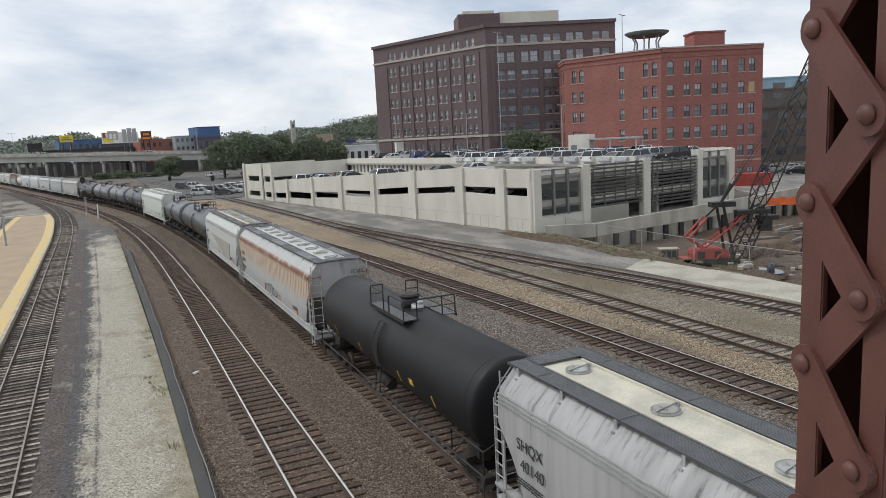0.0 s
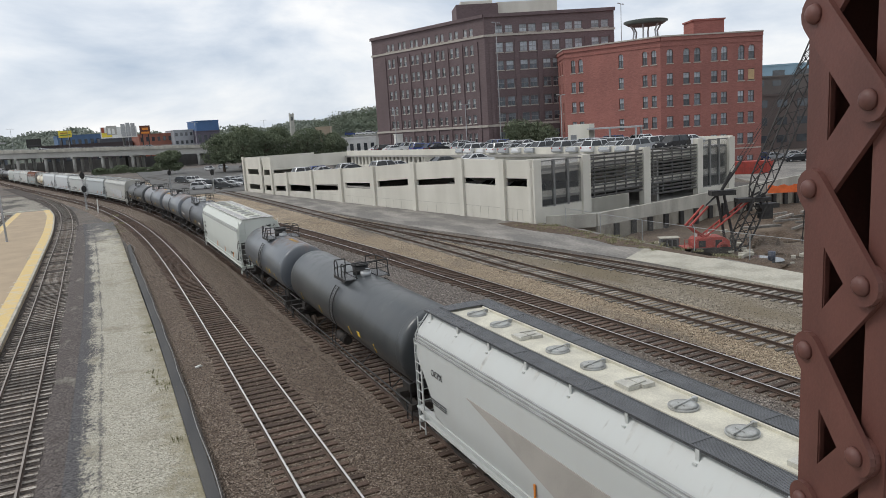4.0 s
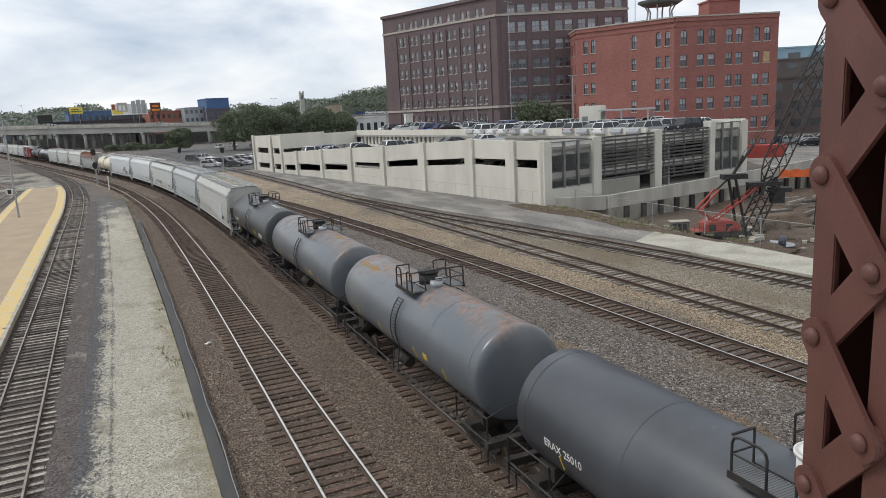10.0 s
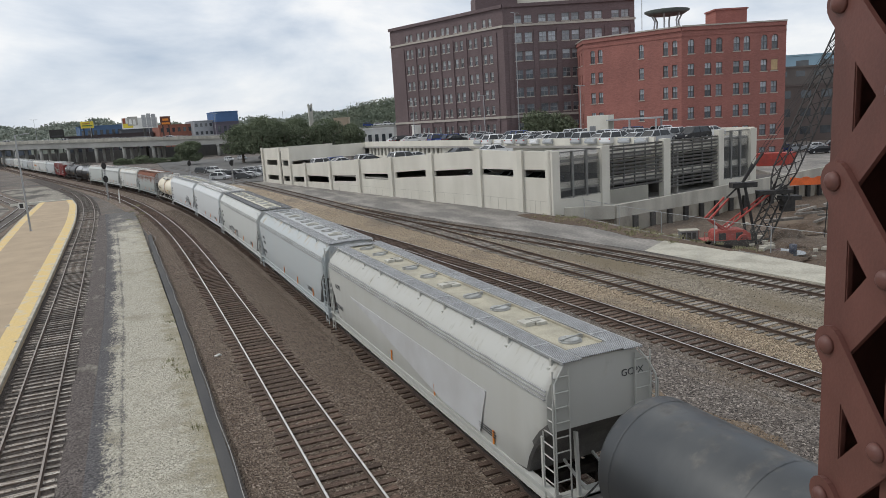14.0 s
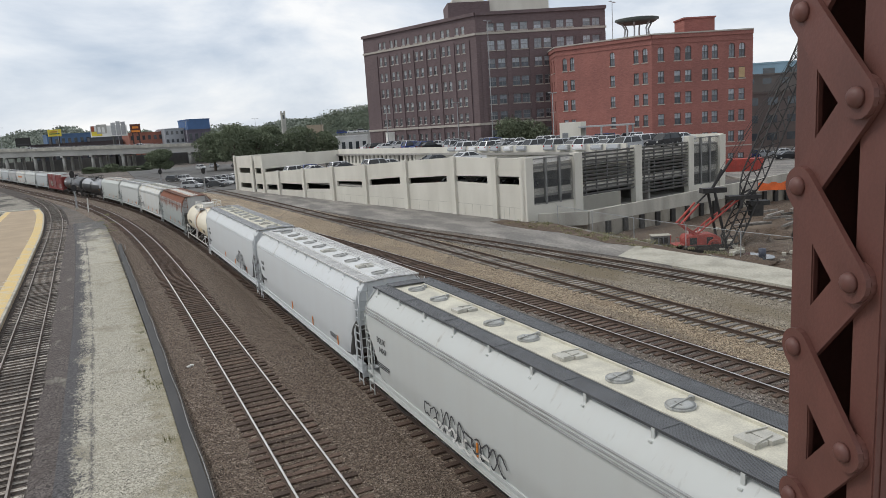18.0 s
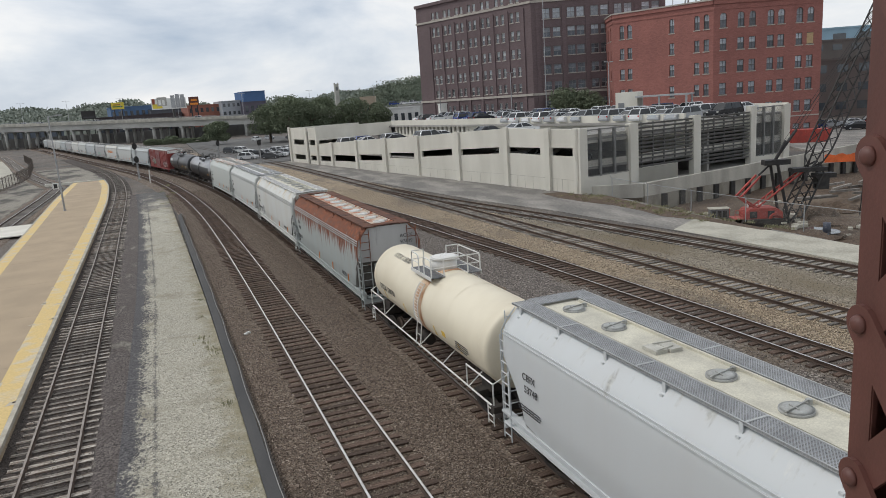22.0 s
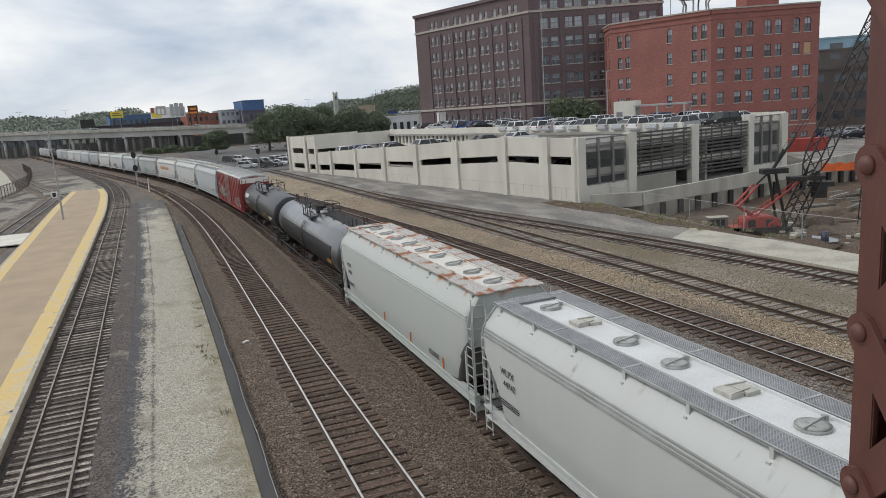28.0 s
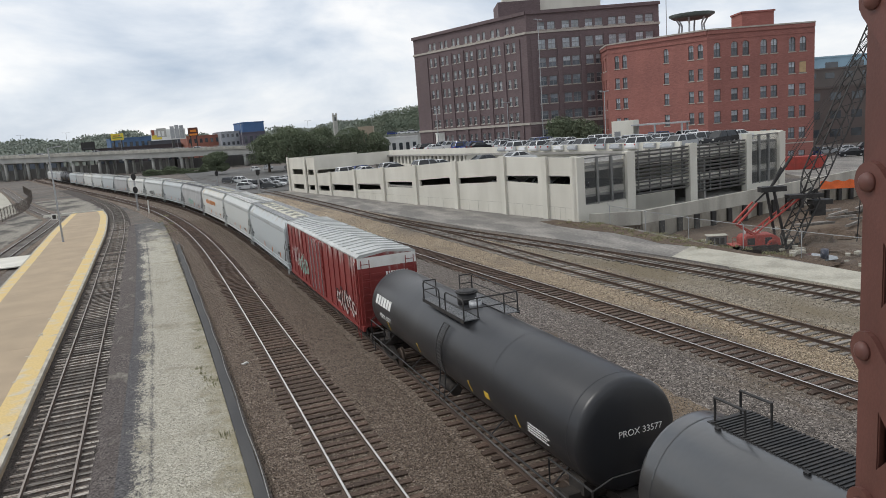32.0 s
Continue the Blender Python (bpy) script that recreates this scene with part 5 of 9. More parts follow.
    for seed, y, z, w, hh, gm, r in ((3, -a + 4.6, 1.85, 3.8, 1.2, CHALK, 0.06), (4, a - 3.5, 2.2, 3.0, 1.4, mat("green_spray", (0.30, 0.50, 0.42), 0.7), 0.06),
                                     (9, -a + 4.8, 2.0, 3.0, 1.3, BLACK, 0.035), (12, a - 1.2, 2.6, 4.2, 1.6, CHALK, 0.035)):
        scrawl(car, -1.57, y, z, w, hh, gm, seed, r=r, loops=max(4, int(w / 0.5)))
    return car


# ---- the train's cars, front to back ----
RUST = (0.200, 0.064, 0.034)
CREAM = mat("cream_roof_paint", (0.60, 0.575, 0.475), 0.7, 0, (0.46, 0.44, 0.37), 1.6, fine=0.12)
WHITEROOF = mat("white_roof_paint", (0.52, 0.535, 0.535), 0.6, 0, (0.43, 0.435, 0.425), 0.9, fine=0.08)
GREYROOF = mat("grey_roof_paint", (0.36, 0.36, 0.35), 0.7, 0, (0.27, 0.265, 0.25), 1.0, fine=0.1)
RUSTROOF = mat("rust_spotted_roof", (0.62, 0.60, 0.56), 0.7, 0, (0.36, 0.15, 0.065), 1.1, (1, 1, 1), 0.56, 0.63, fine=0.12)
RUSTBROWN = mat("rusty_board", (0.075, 0.034, 0.023), 0.85, 0.1, (0.15, 0.062, 0.034), 1.5, fine=0.2)
RUSTPALE = mat("rust_and_cream_roof", (0.50, 0.41, 0.33), 0.8, 0, (0.34, 0.12, 0.06), 1.3, lo=0.48, hi=0.6, fine=0.2)
G_DARK = grating("dark_grating", (0.125, 0.13, 0.138))
G_GREY = grating("grey_grating", (0.33, 0.34, 0.35), diamond=True)
G_WHITE = grating("white_grating", (0.56, 0.56, 0.55), diamond=True)
G_RUST = grating("rusty_grating", (0.55, 0.53, 0.50), col2=(0.34, 0.13, 0.05), diamond=True)
BOARD_EDGE.update({"dark_grating": mat("dark_board_edge", (0.10, 0.105, 0.11), 0.7), "grey_grating": mat("grey_board_edge", (0.42, 0.43, 0.43), 0.7),
                   "white_grating": WHITEPAINT, "rusty_grating": mat("rust_spotted_edge", (0.55, 0.52, 0.48), 0.7, 0, (0.34, 0.13, 0.05), 1.3, lo=0.52, hi=0.6)})
P_GREY = streaked("dirty_grey_white_paint", (0.42, 0.425, 0.425), (0.19, 0.19, 0.188), 4.4, 4.2, 0.10, freq=4, dirt=(0.26, 0.26, 0.26), dirt_amount=0.8)
P_RUSTSTREAK = streaked("rust_streaked_grey_paint", (0.46, 0.47, 0.465), (0.40, 0.33, 0.26), 4.3, 2.5, -0.05, freq=3, dirt=(0.40, 0.40, 0.38), dirt_amount=0.4)


def dripped(m, band, drop):
    """A rust band along the side at height band, with drips at even spacing that run down by about drop."""
    n, l = m.node_tree.nodes, m.node_tree.links
    b = n["Principled BSDF"]
    base = b.inputs["Base Color"].links[0].from_socket
    tc = n.new("ShaderNodeTexCoord")
    sx = n.new("ShaderNodeSeparateXYZ")
    l.new(tc.outputs["Object"], sx.inputs[0])

    def op(kind, p, q):
        t = n.new("ShaderNodeMath")
        t.operation = kind
        for i, v in enumerate((p, q)):
            if isinstance(v, (int, float)):
                t.inputs[i].default_value = v
            else:
                l.new(v, t.inputs[i])
        return t.outputs[0]

    def ramp_of(v, lo, hi, p=0.0, q=1.0):
        t = n.new("ShaderNodeMapRange")
        t.interpolation_type = "SMOOTHSTEP"
        t.inputs[1].default_value, t.inputs[2].default_value, t.inputs[3].default_value, t.inputs[4].default_value = lo, hi, p, q
        l.new(v, t.inputs[0])
        return t.outputs[0]

    def blot(scale, stretch):
        mp = n.new("ShaderNodeMapping")
        mp.inputs["Scale"].default_value = stretch
        l.new(tc.outputs["Object"], mp.inputs[0])
        t = n.new("ShaderNodeTexNoise")
        t.inputs["Scale"].default_value, t.inputs["Detail"].default_value = scale, 5
        l.new(mp.outputs[0], t.inputs["Vector"])
        return t.outputs["Fac"]

    slow, fine = blot(0.5, (0, 1, 0.15)), blot(3.0, (1, 1, 0.5))
    y = op("ADD", sx.outputs[1], op("MULTIPLY", sx.outputs[2], 0.12))
    wave = op("SINE", op("ADD", op("MULTIPLY", y, 19.0), op("MULTIPLY", slow, 9.0)), 0)
    comb = ramp_of(op("ADD", wave, op("MULTIPLY", fine, 0.9)), 0.5, 1.35)
    under = op("SUBTRACT", band, sx.outputs[2])
    down = ramp_of(op("ADD", under, op("MULTIPLY", slow, -1.2)), 0.0, drop - 0.6, 1.0, 0.0)
    below = ramp_of(under, -0.12, 0.02)
    drips = op("MULTIPLY", op("MULTIPLY", comb, down), below)
    line = op("MULTIPLY", ramp_of(op("ABSOLUTE", under, 0), 0.06, 0.22, 1.0, 0.0), ramp_of(fine, 0.25, 0.5))
    tint = op("MULTIPLY", op("MULTIPLY", down, below), 0.75)
    last = base
    for fac, col in ((tint, (0.56, 0.47, 0.35)), (op("MULTIPLY", drips, 0.92), (0.33, 0.155, 0.07)), (op("MULTIPLY", line, 0.9), (0.21, 0.075, 0.035))):
        mx = n.new("ShaderNodeMix")
        mx.data_type = "RGBA"
        l.new(fac, mx.inputs[0])
        l.new(last, mx.inputs[6])
        mx.inputs[7].default_value = (*col, 1)
        last = mx.outputs[2]
    l.new(last, b.inputs["Base Color"])


P_WHITE = streaked("white_wagon_paint", (0.51, 0.53, 0.515), (0.42, 0.41, 0.38), 4.3, 3.0, 0.03, freq=2.5, dirt=(0.48, 0.48, 0.46), dirt_amount=0.4)
P_DULL = streaked("dull_white_wagon_paint", (0.44, 0.445, 0.42), (0.35, 0.335, 0.29), 4.3, 3.0, 0.06, freq=2.5, dirt=(0.40, 0.395, 0.36), dirt_amount=0.5)
P_CLEAN = streaked("clean_white_wagon_paint", (0.58, 0.61, 0.57), (0.48, 0.49, 0.45), 4.3, 3.0, -0.05, freq=2.0, dirt=(0.52, 0.54, 0.50), dirt_amount=0.3)
CLEANROOF = mat("clean_white_roof_paint", (0.60, 0.62, 0.57), 0.6, 0, (0.52, 0.53, 0.46), 0.9, fine=0.06)
P_WHITE2 = streaked("cool_white_wagon_paint", (0.425, 0.46, 0.47), (0.43, 0.37, 0.28), 4.2, 1.3, 0.08, freq=1.2, dirt=(0.44, 0.45, 0.45), dirt_amount=0.5)
P_BRIGHT = streaked("bright_white_wagon_paint", (0.56, 0.585, 0.595), (0.50, 0.50, 0.47), 4.3, 3.0, 0.05, freq=2.0, dirt=(0.54, 0.55, 0.55), dirt_amount=0.5)
BRIGHTROOF = mat("bright_white_roof_paint", (0.63, 0.645, 0.645), 0.6, 0, (0.55, 0.555, 0.545), 0.9, fine=0.08)
P_STAIN = streaked("yellow_stained_white_paint", (0.57, 0.585, 0.57), (0.52, 0.38, 0.17), 4.2, 3.0, 0.08, freq=1.2, dirt=(0.48, 0.44, 0.36), dirt_amount=0.5)
P_RUST = streaked("rust_eaten_pale_paint", (0.34, 0.375, 0.37), RUST, 4.3, 3.3, 0.42, freq=3.2, dirt=(0.33, 0.33, 0.31), dirt_amount=0.6, edge=(0.62, 0.74))
P_RUSTTOP = streaked("white_paint_rusty_roof_edge", (0.45, 0.48, 0.46), (0.42, 0.17, 0.07), 4.6, 0.9, 0.17, freq=1.1, dirt=(0.48, 0.47, 0.44), dirt_amount=0.4)
T_BLACK = streaked("black_tank_paint", (0.011, 0.0115, 0.013), (0.038, 0.036, 0.034), 4.1, 2.0, -0.04, rough=0.5, freq=1.3, dirt=(0.024, 0.024, 0.025), dirt_amount=0.6, rust_rough=0.6)
T_GLOSS = streaked("glossy_black_tank_paint", (0.034, 0.036, 0.039), (0.03, 0.03, 0.03), 4.1, 2.0, -0.3, rough=0.3, freq=1.3, dirt=(0.024, 0.024, 0.025), dirt_amount=0.4, rust_rough=0.5)
T_TEAL = streaked("dark_teal_tank_paint", (0.028, 0.034, 0.038), (0.10, 0.11, 0.11), 4.1, 1.2, 0.06, rough=0.33, freq=1.0, edge=(0.5, 0.9), dirt=(0.065, 0.07, 0.07), dirt_amount=0.6, rust_rough=0.6)
T_GREY = streaked("slate_grey_tank_paint", (0.100, 0.116, 0.134), (0.25, 0.15, 0.10), 4.12, 1.1, 0.17, rough=0.3, edge=(0.5, 0.85), freq=0.7, dirt=(0.20, 0.20, 0.20), dirt_amount=0.5, rust_rough=0.7)
T_GREY5 = streaked("dull_slate_tank_paint", (0.082, 0.095, 0.110), (0.22, 0.135, 0.095), 4.12, 1.1, 0.13, rough=0.3, freq=0.7, dirt=(0.13, 0.135, 0.14), dirt_amount=0.5, rust_rough=0.7, edge=(0.52, 0.85))
T_GREY2 = streaked("blue_grey_tank_paint", (0.092, 0.107, 0.126), (0.24, 0.142, 0.092), 4.12, 1.1, 0.16, edge=(0.5, 0.85), rough=0.3, freq=0.8, dirt=(0.18, 0.175, 0.165), dirt_amount=0.5, rust_rough=0.7)
T_DARK = streaked("dark_grey_tank_paint", (0.024, 0.028, 0.032), (0.085, 0.080, 0.072), 4.12, 1.6, 0.12, rough=0.4, freq=1.2, dirt=(0.085, 0.088, 0.085), dirt_amount=0.6, rust_rough=0.65)
T_CREAM = streaked("cream_tank_paint", (0.72, 0.66, 0.52), (0.46, 0.27, 0.12), 4.12, 1.6, -0.08, rough=0.45, freq=0.9, dirt=(0.56, 0.49, 0.37), dirt_amount=0.5)
T_BLACK.node_tree.nodes["Principled BSDF"].inputs["Specular IOR Level"].default_value = 0.28
T_GLOSS.node_tree.nodes["Principled BSDF"].inputs["Specular IOR Level"].default_value = 0.7
T_GLOSS.node_tree.nodes["Principled BSDF"].inputs["Coat Weight"].default_value = 0.7
T_GLOSS.node_tree.nodes["Principled BSDF"].inputs["Coat Roughness"].default_value = 0.22
T_SATIN = streaked("satin_black_tank_paint", (0.020, 0.021, 0.024), (0.05, 0.048, 0.046), 4.1, 2.0, -0.04, rough=0.36, freq=1.3, dirt=(0.04, 0.04, 0.042), dirt_amount=0.5, rust_rough=0.5)
T_SLATE = streaked("dark_slate_tank_paint", (0.036, 0.042, 0.051), (0.10, 0.108, 0.115), 4.1, 2.0, 0.0, rough=0.36, freq=1.0, dirt=(0.09, 0.10, 0.115), dirt_amount=0.5, rust_rough=0.5)
for m in (T_GREY, T_GREY5, T_GREY2, T_DARK, T_TEAL, T_SLATE):
    m.node_tree.nodes["Principled BSDF"].inputs["Specular IOR Level"].default_value = 0.7
# rust in patches of bare grey-brown scale, dark crust and orange bloom
ramp_ = P_RUST.node_tree.nodes["Color Ramp"].color_ramp
ramp_.elements[0].position, ramp_.elements[0].color = 0.34, (0.145, 0.075, 0.052, 1)
ramp_.elements[1].position, ramp_.elements[1].color = 0.70, (0.29, 0.090, 0.040, 1)
crust = ramp_.elements.new(0.47)
crust.color = (0.150, 0.054, 0.030, 1)
T_GLOSS.node_tree.nodes["Bump"].inputs["Strength"].default_value = 0.5
dripped(P_RUSTSTREAK, 3.88, 1.6)
BAND_GREY = mat("grey_band_paint", (0.42, 0.44, 0.45), 0.6, 0, (0.32, 0.33, 0.34), 2)
BAND_RUST = mat("rusty_band", (0.42, 0.20, 0.09), 0.75, 0, (0.60, 0.46, 0.32), 2.5)
TAN_PANEL = mat("tan_grey_panel_paint", (0.40, 0.375, 0.34), 0.7, 0, (0.34, 0.32, 0.29), 1)
GREY_PANEL = mat("light_grey_panel_paint", (0.47, 0.48, 0.485), 0.7, 0, (0.42, 0.42, 0.42), 1)
SPRAY = mat("black_spray", (0.06, 0.06, 0.065), 0.7)
# coupling planes, metres along the train's track at the start
CUT = [-3.4, 15.6, 32.9, 53.1, 70.2, 88.6, 102.1, 121.3, 138.8, 153.8, 169.6, 185.3, 206.2, 225.0, 245.6, 265.0, 285.3, 299.7, 317.3, 335.4, 353.4, 370.8, 391.9, 411.4, 431.3]
CUT += [431.3 + 19.3 * (i + 1) for i in range(13)]
CUT += [CUT[-1] + 15, CUT[-1] + 30, CUT[-1] + 49, CUT[-1] + 68, CUT[-1] + 87]


def build_car(i):
    L = CUT[i + 1] - CUT[i]
    if i == 0:
        return hopper("covered_hopper_wagon", L, P_GREY, CREAM, G_DARK, "dirty grey covered hopper wagon with a cream roof", 6, 0, "SHQX", "40140", band=None, ms=0.42)
    if i == 1:
        return tank("tank_wagon", L, T_BLACK, "matt black tank wagon with a railed manway", rail_mat=BLACK, pl=1.7)
    if i == 2:
        return hopper("covered_hopper_wagon", L, P_RUSTSTREAK, WHITEROOF, G_DARK, "grey covered hopper wagon with rust streaks under the roof", 10, 3, "ECUX", "882613", ms=0.38, end_paint=P_GREY, chord=P_RUSTSTREAK, board2=grating("mid_grey_grating", (0.24, 0.25, 0.26)),
                      graffiti=[(1.0, 1.75, 3.4, 0.8, 11, SPRAY, 0.02)])
    if i == 3:
        return hopper("covered_hopper_wagon", L, P_WHITE, CREAM, G_DARK, "white covered hopper wagon with tan-grey side panels", 10, 3, "OCPX", "", band=TAN_PANEL)
    if i == 4:
        return tank("tank_wagon", L, T_TEAL, "dark teal-grey tank wagon with chalky patches")
    if i == 5:
        return tank("tank_wagon", L, T_GREY5, "slate grey tank wagon with a rusty top", mark_mat=INKY, text_top="UTLX649502", end_mark="UTLX 649502", rail_mat=BLACK)
    if i == 6:
        return hopper("covered_hopper_wagon", L, P_CLEAN, CLEANROOF, G_WHITE, "clean white covered hopper wagon", 10, 3, "NRLX", "62006")
    if i == 7:
        return tank("tank_wagon", L, T_SLATE, "dark slate-blue tank wagon with a white manway drum", mark="ERAX", number="25010", dome_mat=WHITEPAINT, pl=1.0)
    if i == 8:
        return tank("tank_wagon", L, T_GREY, "blue-grey tank wagon with rusty blotches", mark_mat=INKY, text_top="UTLX 920116", top_near=True, top_at=0.72)
    if i == 9:
        return tank("tank_wagon", L, T_GREY2, "blue-grey tank wagon with a rust-brown top", mark_mat=INKY, text_top="224598")
    if i == 10:
        return tank("tank_wagon", L, T_DARK, "dark grey tank wagon with a pale middle band", mark="GATX", number="60881", text_top="GATX 60881",
                    bands=[(-0.1, BAND_GREY, 0.16), (0.3, BAND_GREY, 0.16)])
    if i == 11:
        return hopper("covered_hopper_wagon", L, P_DULL, mat("dirty_cream_roof_paint", (0.43, 0.40, 0.31), 0.75, 0, (0.31, 0.29, 0.23), 1.4, fine=0.14), G_GREY, "dull white covered hopper wagon with pale grey panels", 10, 2, "GCPX", "", band=GREY_PANEL)
    if i == 12:
        return hopper("covered_hopper_wagon", L, P_WHITE2, mat("blue_grey_roof_paint", (0.43, 0.445, 0.455), 0.65, 0, (0.36, 0.37, 0.375), 0.9), G_GREY, "cool white covered hopper wagon with grey running boards", 10, 3, "UTCX", "59508")
    if i == 13:
        return hopper("covered_hopper_wagon", L, P_WHITE, CREAM, G_DARK, "white covered hopper wagon with black running boards and graffiti", 10, 3, "EQUX", "14047",
                      graffiti=[(4.6, 1.75, 5.0, 0.9, 21, SPRAY, 0.025), (3.9, 1.5, 3.4, 0.5, 22, WHITEPAINT, 0.04)])
    if i == 14:
        return hopper("covered_hopper_wagon", L, P_BRIGHT, BRIGHTROOF, G_WHITE, "pale white covered hopper wagon", 10, 3, "MLLX", "10613", ribs=1)
    if i == 15:
        return hopper("covered_hopper_wagon", L, P_BRIGHT, CREAM, G_GREY, "white covered hopper wagon with a stained cream roof and graffiti", 10, 3, "CEFX", "53748",
                      graffiti=[(-3.4, 2.05, 2.9, 1.4, 31, SPRAY, 0.022), (-3.6, 2.0, 2.5, 1.0, 33, GREY_PANEL, 0.03), (-6.0, 1.7, 1.0, 0.7, 34, SPRAY, 0.015)], ribs=1)
    if i == 16:
        return tank("tank_wagon", L, T_CREAM, "cream tank wagon with a rusty middle band and white railings", radius=1.39, zc=2.50, text_tilt=-6, top_near=True, mark="UTLX", number="130701", mark_mat=INK,
                    rail_mat=WHITEPAINT, dome="pale", dome_mat=WHITEPAINT, bands=[(0.0, BAND_RUST, 0.75)], text_top="UTLX 130701", pl=1.08, top_at=0.58, shift=0.3)
    if i == 17:
        return hopper("covered_hopper_wagon", L, P_RUST, RUSTPALE, RUSTBROWN, "pale covered hopper wagon eaten by red rust", 10, -1, "ACFX", "97439", end_paint=P_GREY)
    if i == 18:
        return hopper("covered_hopper_wagon", L, P_STAIN, CREAM, G_WHITE, "white covered hopper wagon with yellow stains", 10, 3, "TCMX", "20003",
                      graffiti=[(6.2, 1.9, 1.8, 0.9, 41, SPRAY, 0.025)])
    if i == 19:
        return hopper("covered_hopper_wagon", L, P_WHITE, BRIGHTROOF, G_GREY, "white covered hopper wagon with grey running boards", 9, 3, "WLPX", "44742")
    if i == 20:
        return hopper("covered_hopper_wagon", L, P_RUSTTOP, RUSTROOF, G_RUST, "white covered hopper wagon with a rust-spotted roof", 9, 0, "WLPX", "74476", ribs=1)
    if i == 21:
        return tank("tank_wagon", L, T_GLOSS, "glossy black tank wagon with a long top walkway", mark="UTLX", number="910485", mark_mat=mat("orange_stencil_paint", (0.72, 0.36, 0.08), 0.7), walkway=True, pl=1.1, jacket=True)
    if i == 22:
        return tank("tank_wagon", L, T_SATIN, "satin black tank wagon with white lettering", mark="PROX", number="33577", logo=True, walkway=False, pl=1.9, shift=0.7)
    if i == 23:
        return boxcar("boxcar", L, "dark red boxcar with a zinc roof and graffiti")
    if i in (37, 38):
        return tank("tank_wagon", L, T_BLACK, "black tank wagon far back in the train")
    k = i % 4
    gf = {27: [(3.0, 2.0, 4.5, 1.0, 51, mat("green_spray", (0.30, 0.50, 0.42), 0.7), 0.05)], 29: [(4.0, 1.9, 5.0, 1.0, 52, SPRAY, 0.04)], 26: [(5.0, 2.9, 8.0, 0.7, 53, ORANGE, 0.06)]}.get(i)
    return hopper("covered_hopper_wagon", L, (P_WHITE2, P_WHITE, P_STAIN, P_GREY)[k], (CREAM, WHITEROOF, CREAM, GREYROOF)[k], (G_GREY, G_WHITE, G_GREY, G_DARK)[k],
                  ("cool white covered hopper wagon", "white covered hopper wagon", "stained white covered hopper wagon", "dirty grey covered hopper wagon")[k], 8, 2, graffiti=gf)


CARS = [build_car(i) for i in range(len(CUT) - 1)]


# ---- parking garage ----
GAR = pose(39.95, 62.5, 0, 0, 0, 9.31)     # local y runs along the long wall, local x along the louvred front
garage = empty("parking_garage", GAR, "pale concrete parking garage with a ramped wall and louvred front", "building")
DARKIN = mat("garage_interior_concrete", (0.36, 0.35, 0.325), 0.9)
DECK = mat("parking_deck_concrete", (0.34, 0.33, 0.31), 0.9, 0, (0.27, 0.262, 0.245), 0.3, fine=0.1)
SCREEN = mat("dark_louvre_metal", (0.165, 0.165, 0.16), 0.6, 0.1, (0.21, 0.21, 0.205), 2)
TOPZ = [(0, 6.45), (5.1, 6.5), (12.8, 6.62), (23.5, 6.1), (34.5, 5.52), (45, 5.08), (56, 4.62), (67, 4.1), (74, 3.76)]


def interp(tab, y):
    for (a, za), (b, zb) in zip(tab, tab[1:]):
        if y <= b:
            return za + (zb - za) * (y - a) / (b - a)
    return tab[-1][1]


def prism(bm, y0, l0, h0, y1, l1, h1, x0, x1):
    loft(bm, [[(x0, y0, l0), (x0, y0, h0), (x1, y0, h0), (x1, y0, l0)], [(x0, y1, l1), (x0, y1, h1), (x1, y1, h1), (x1, y1, l1)]])


BAYS = [(0.0, 5.1, 1.2, 4.75, 3.66, 4.55, 3.66, 4.52), (5.1, 12.8, 6.55, 12.5, 3.64, 4.47, 3.74, 4.42), (12.8, 23.5, 14.4, 23.0, 3.61, 4.37, 3.15, 3.9),
        (23.5, 34.5, 25.2, 33.5, 3.07, 3.95, 2.6, 3.42), (34.5, 45, 35.8, 43.8, 2.18, 3.09, 2.12, 2.92), (45, 56, 46.5, 55.2, 1.6, 2.55, 1.3, 2.3),
        (56, 67, 57, 66.4, 0.95, 2.0, 0.8, 1.95), (67, 74, 68, 73.3, 0.6, 1.6, 0.5, 1.5)]
for y0, y1, a, b, la, ha, lb, hb in BAYS:
    t = lambda y: interp(TOPZ, y)
    grid = [[(y, -0.3), (y, lo_), (y, hi_), (y, t(y))] for y, lo_, hi_ in ((y0, la, ha), (a, la, ha), (b, lb, hb), (y1, lb, hb))]
    part("wall_panel", pierced(grid, [(1, 1)], 0.0, 0.3, lambda u, v, w: (v, u, w)), CONCRETE, garage)
    bm = bmesh.new()
    for k in range(1, 4):
        y = a + (b - a) * k / 4
        box(bm, -0.012, 0.0, y - 0.02, y + 0.02, -0.2, interp([(a, la), (b, lb)], y) * 0.32)
    prism(bm, y0 + 0.3, 1.15 * t(y0) / 6.4, 1.18 * t(y0) / 6.4, y1 - 0.3, 1.15 * t(y1) / 6.4, 1.18 * t(y1) / 6.4, -0.012, 0.0)
    part("wall_joint", bm, CONCRETE2, garage)
tower_boxes = [(-0.1, 0.3, 74, 75, -0.3, 6.85), (0.0, 16, 89.7, 90, -0.3, 6.8), (0.3, 16.0, 74.0, 74.3, 4.4, 6.85)]
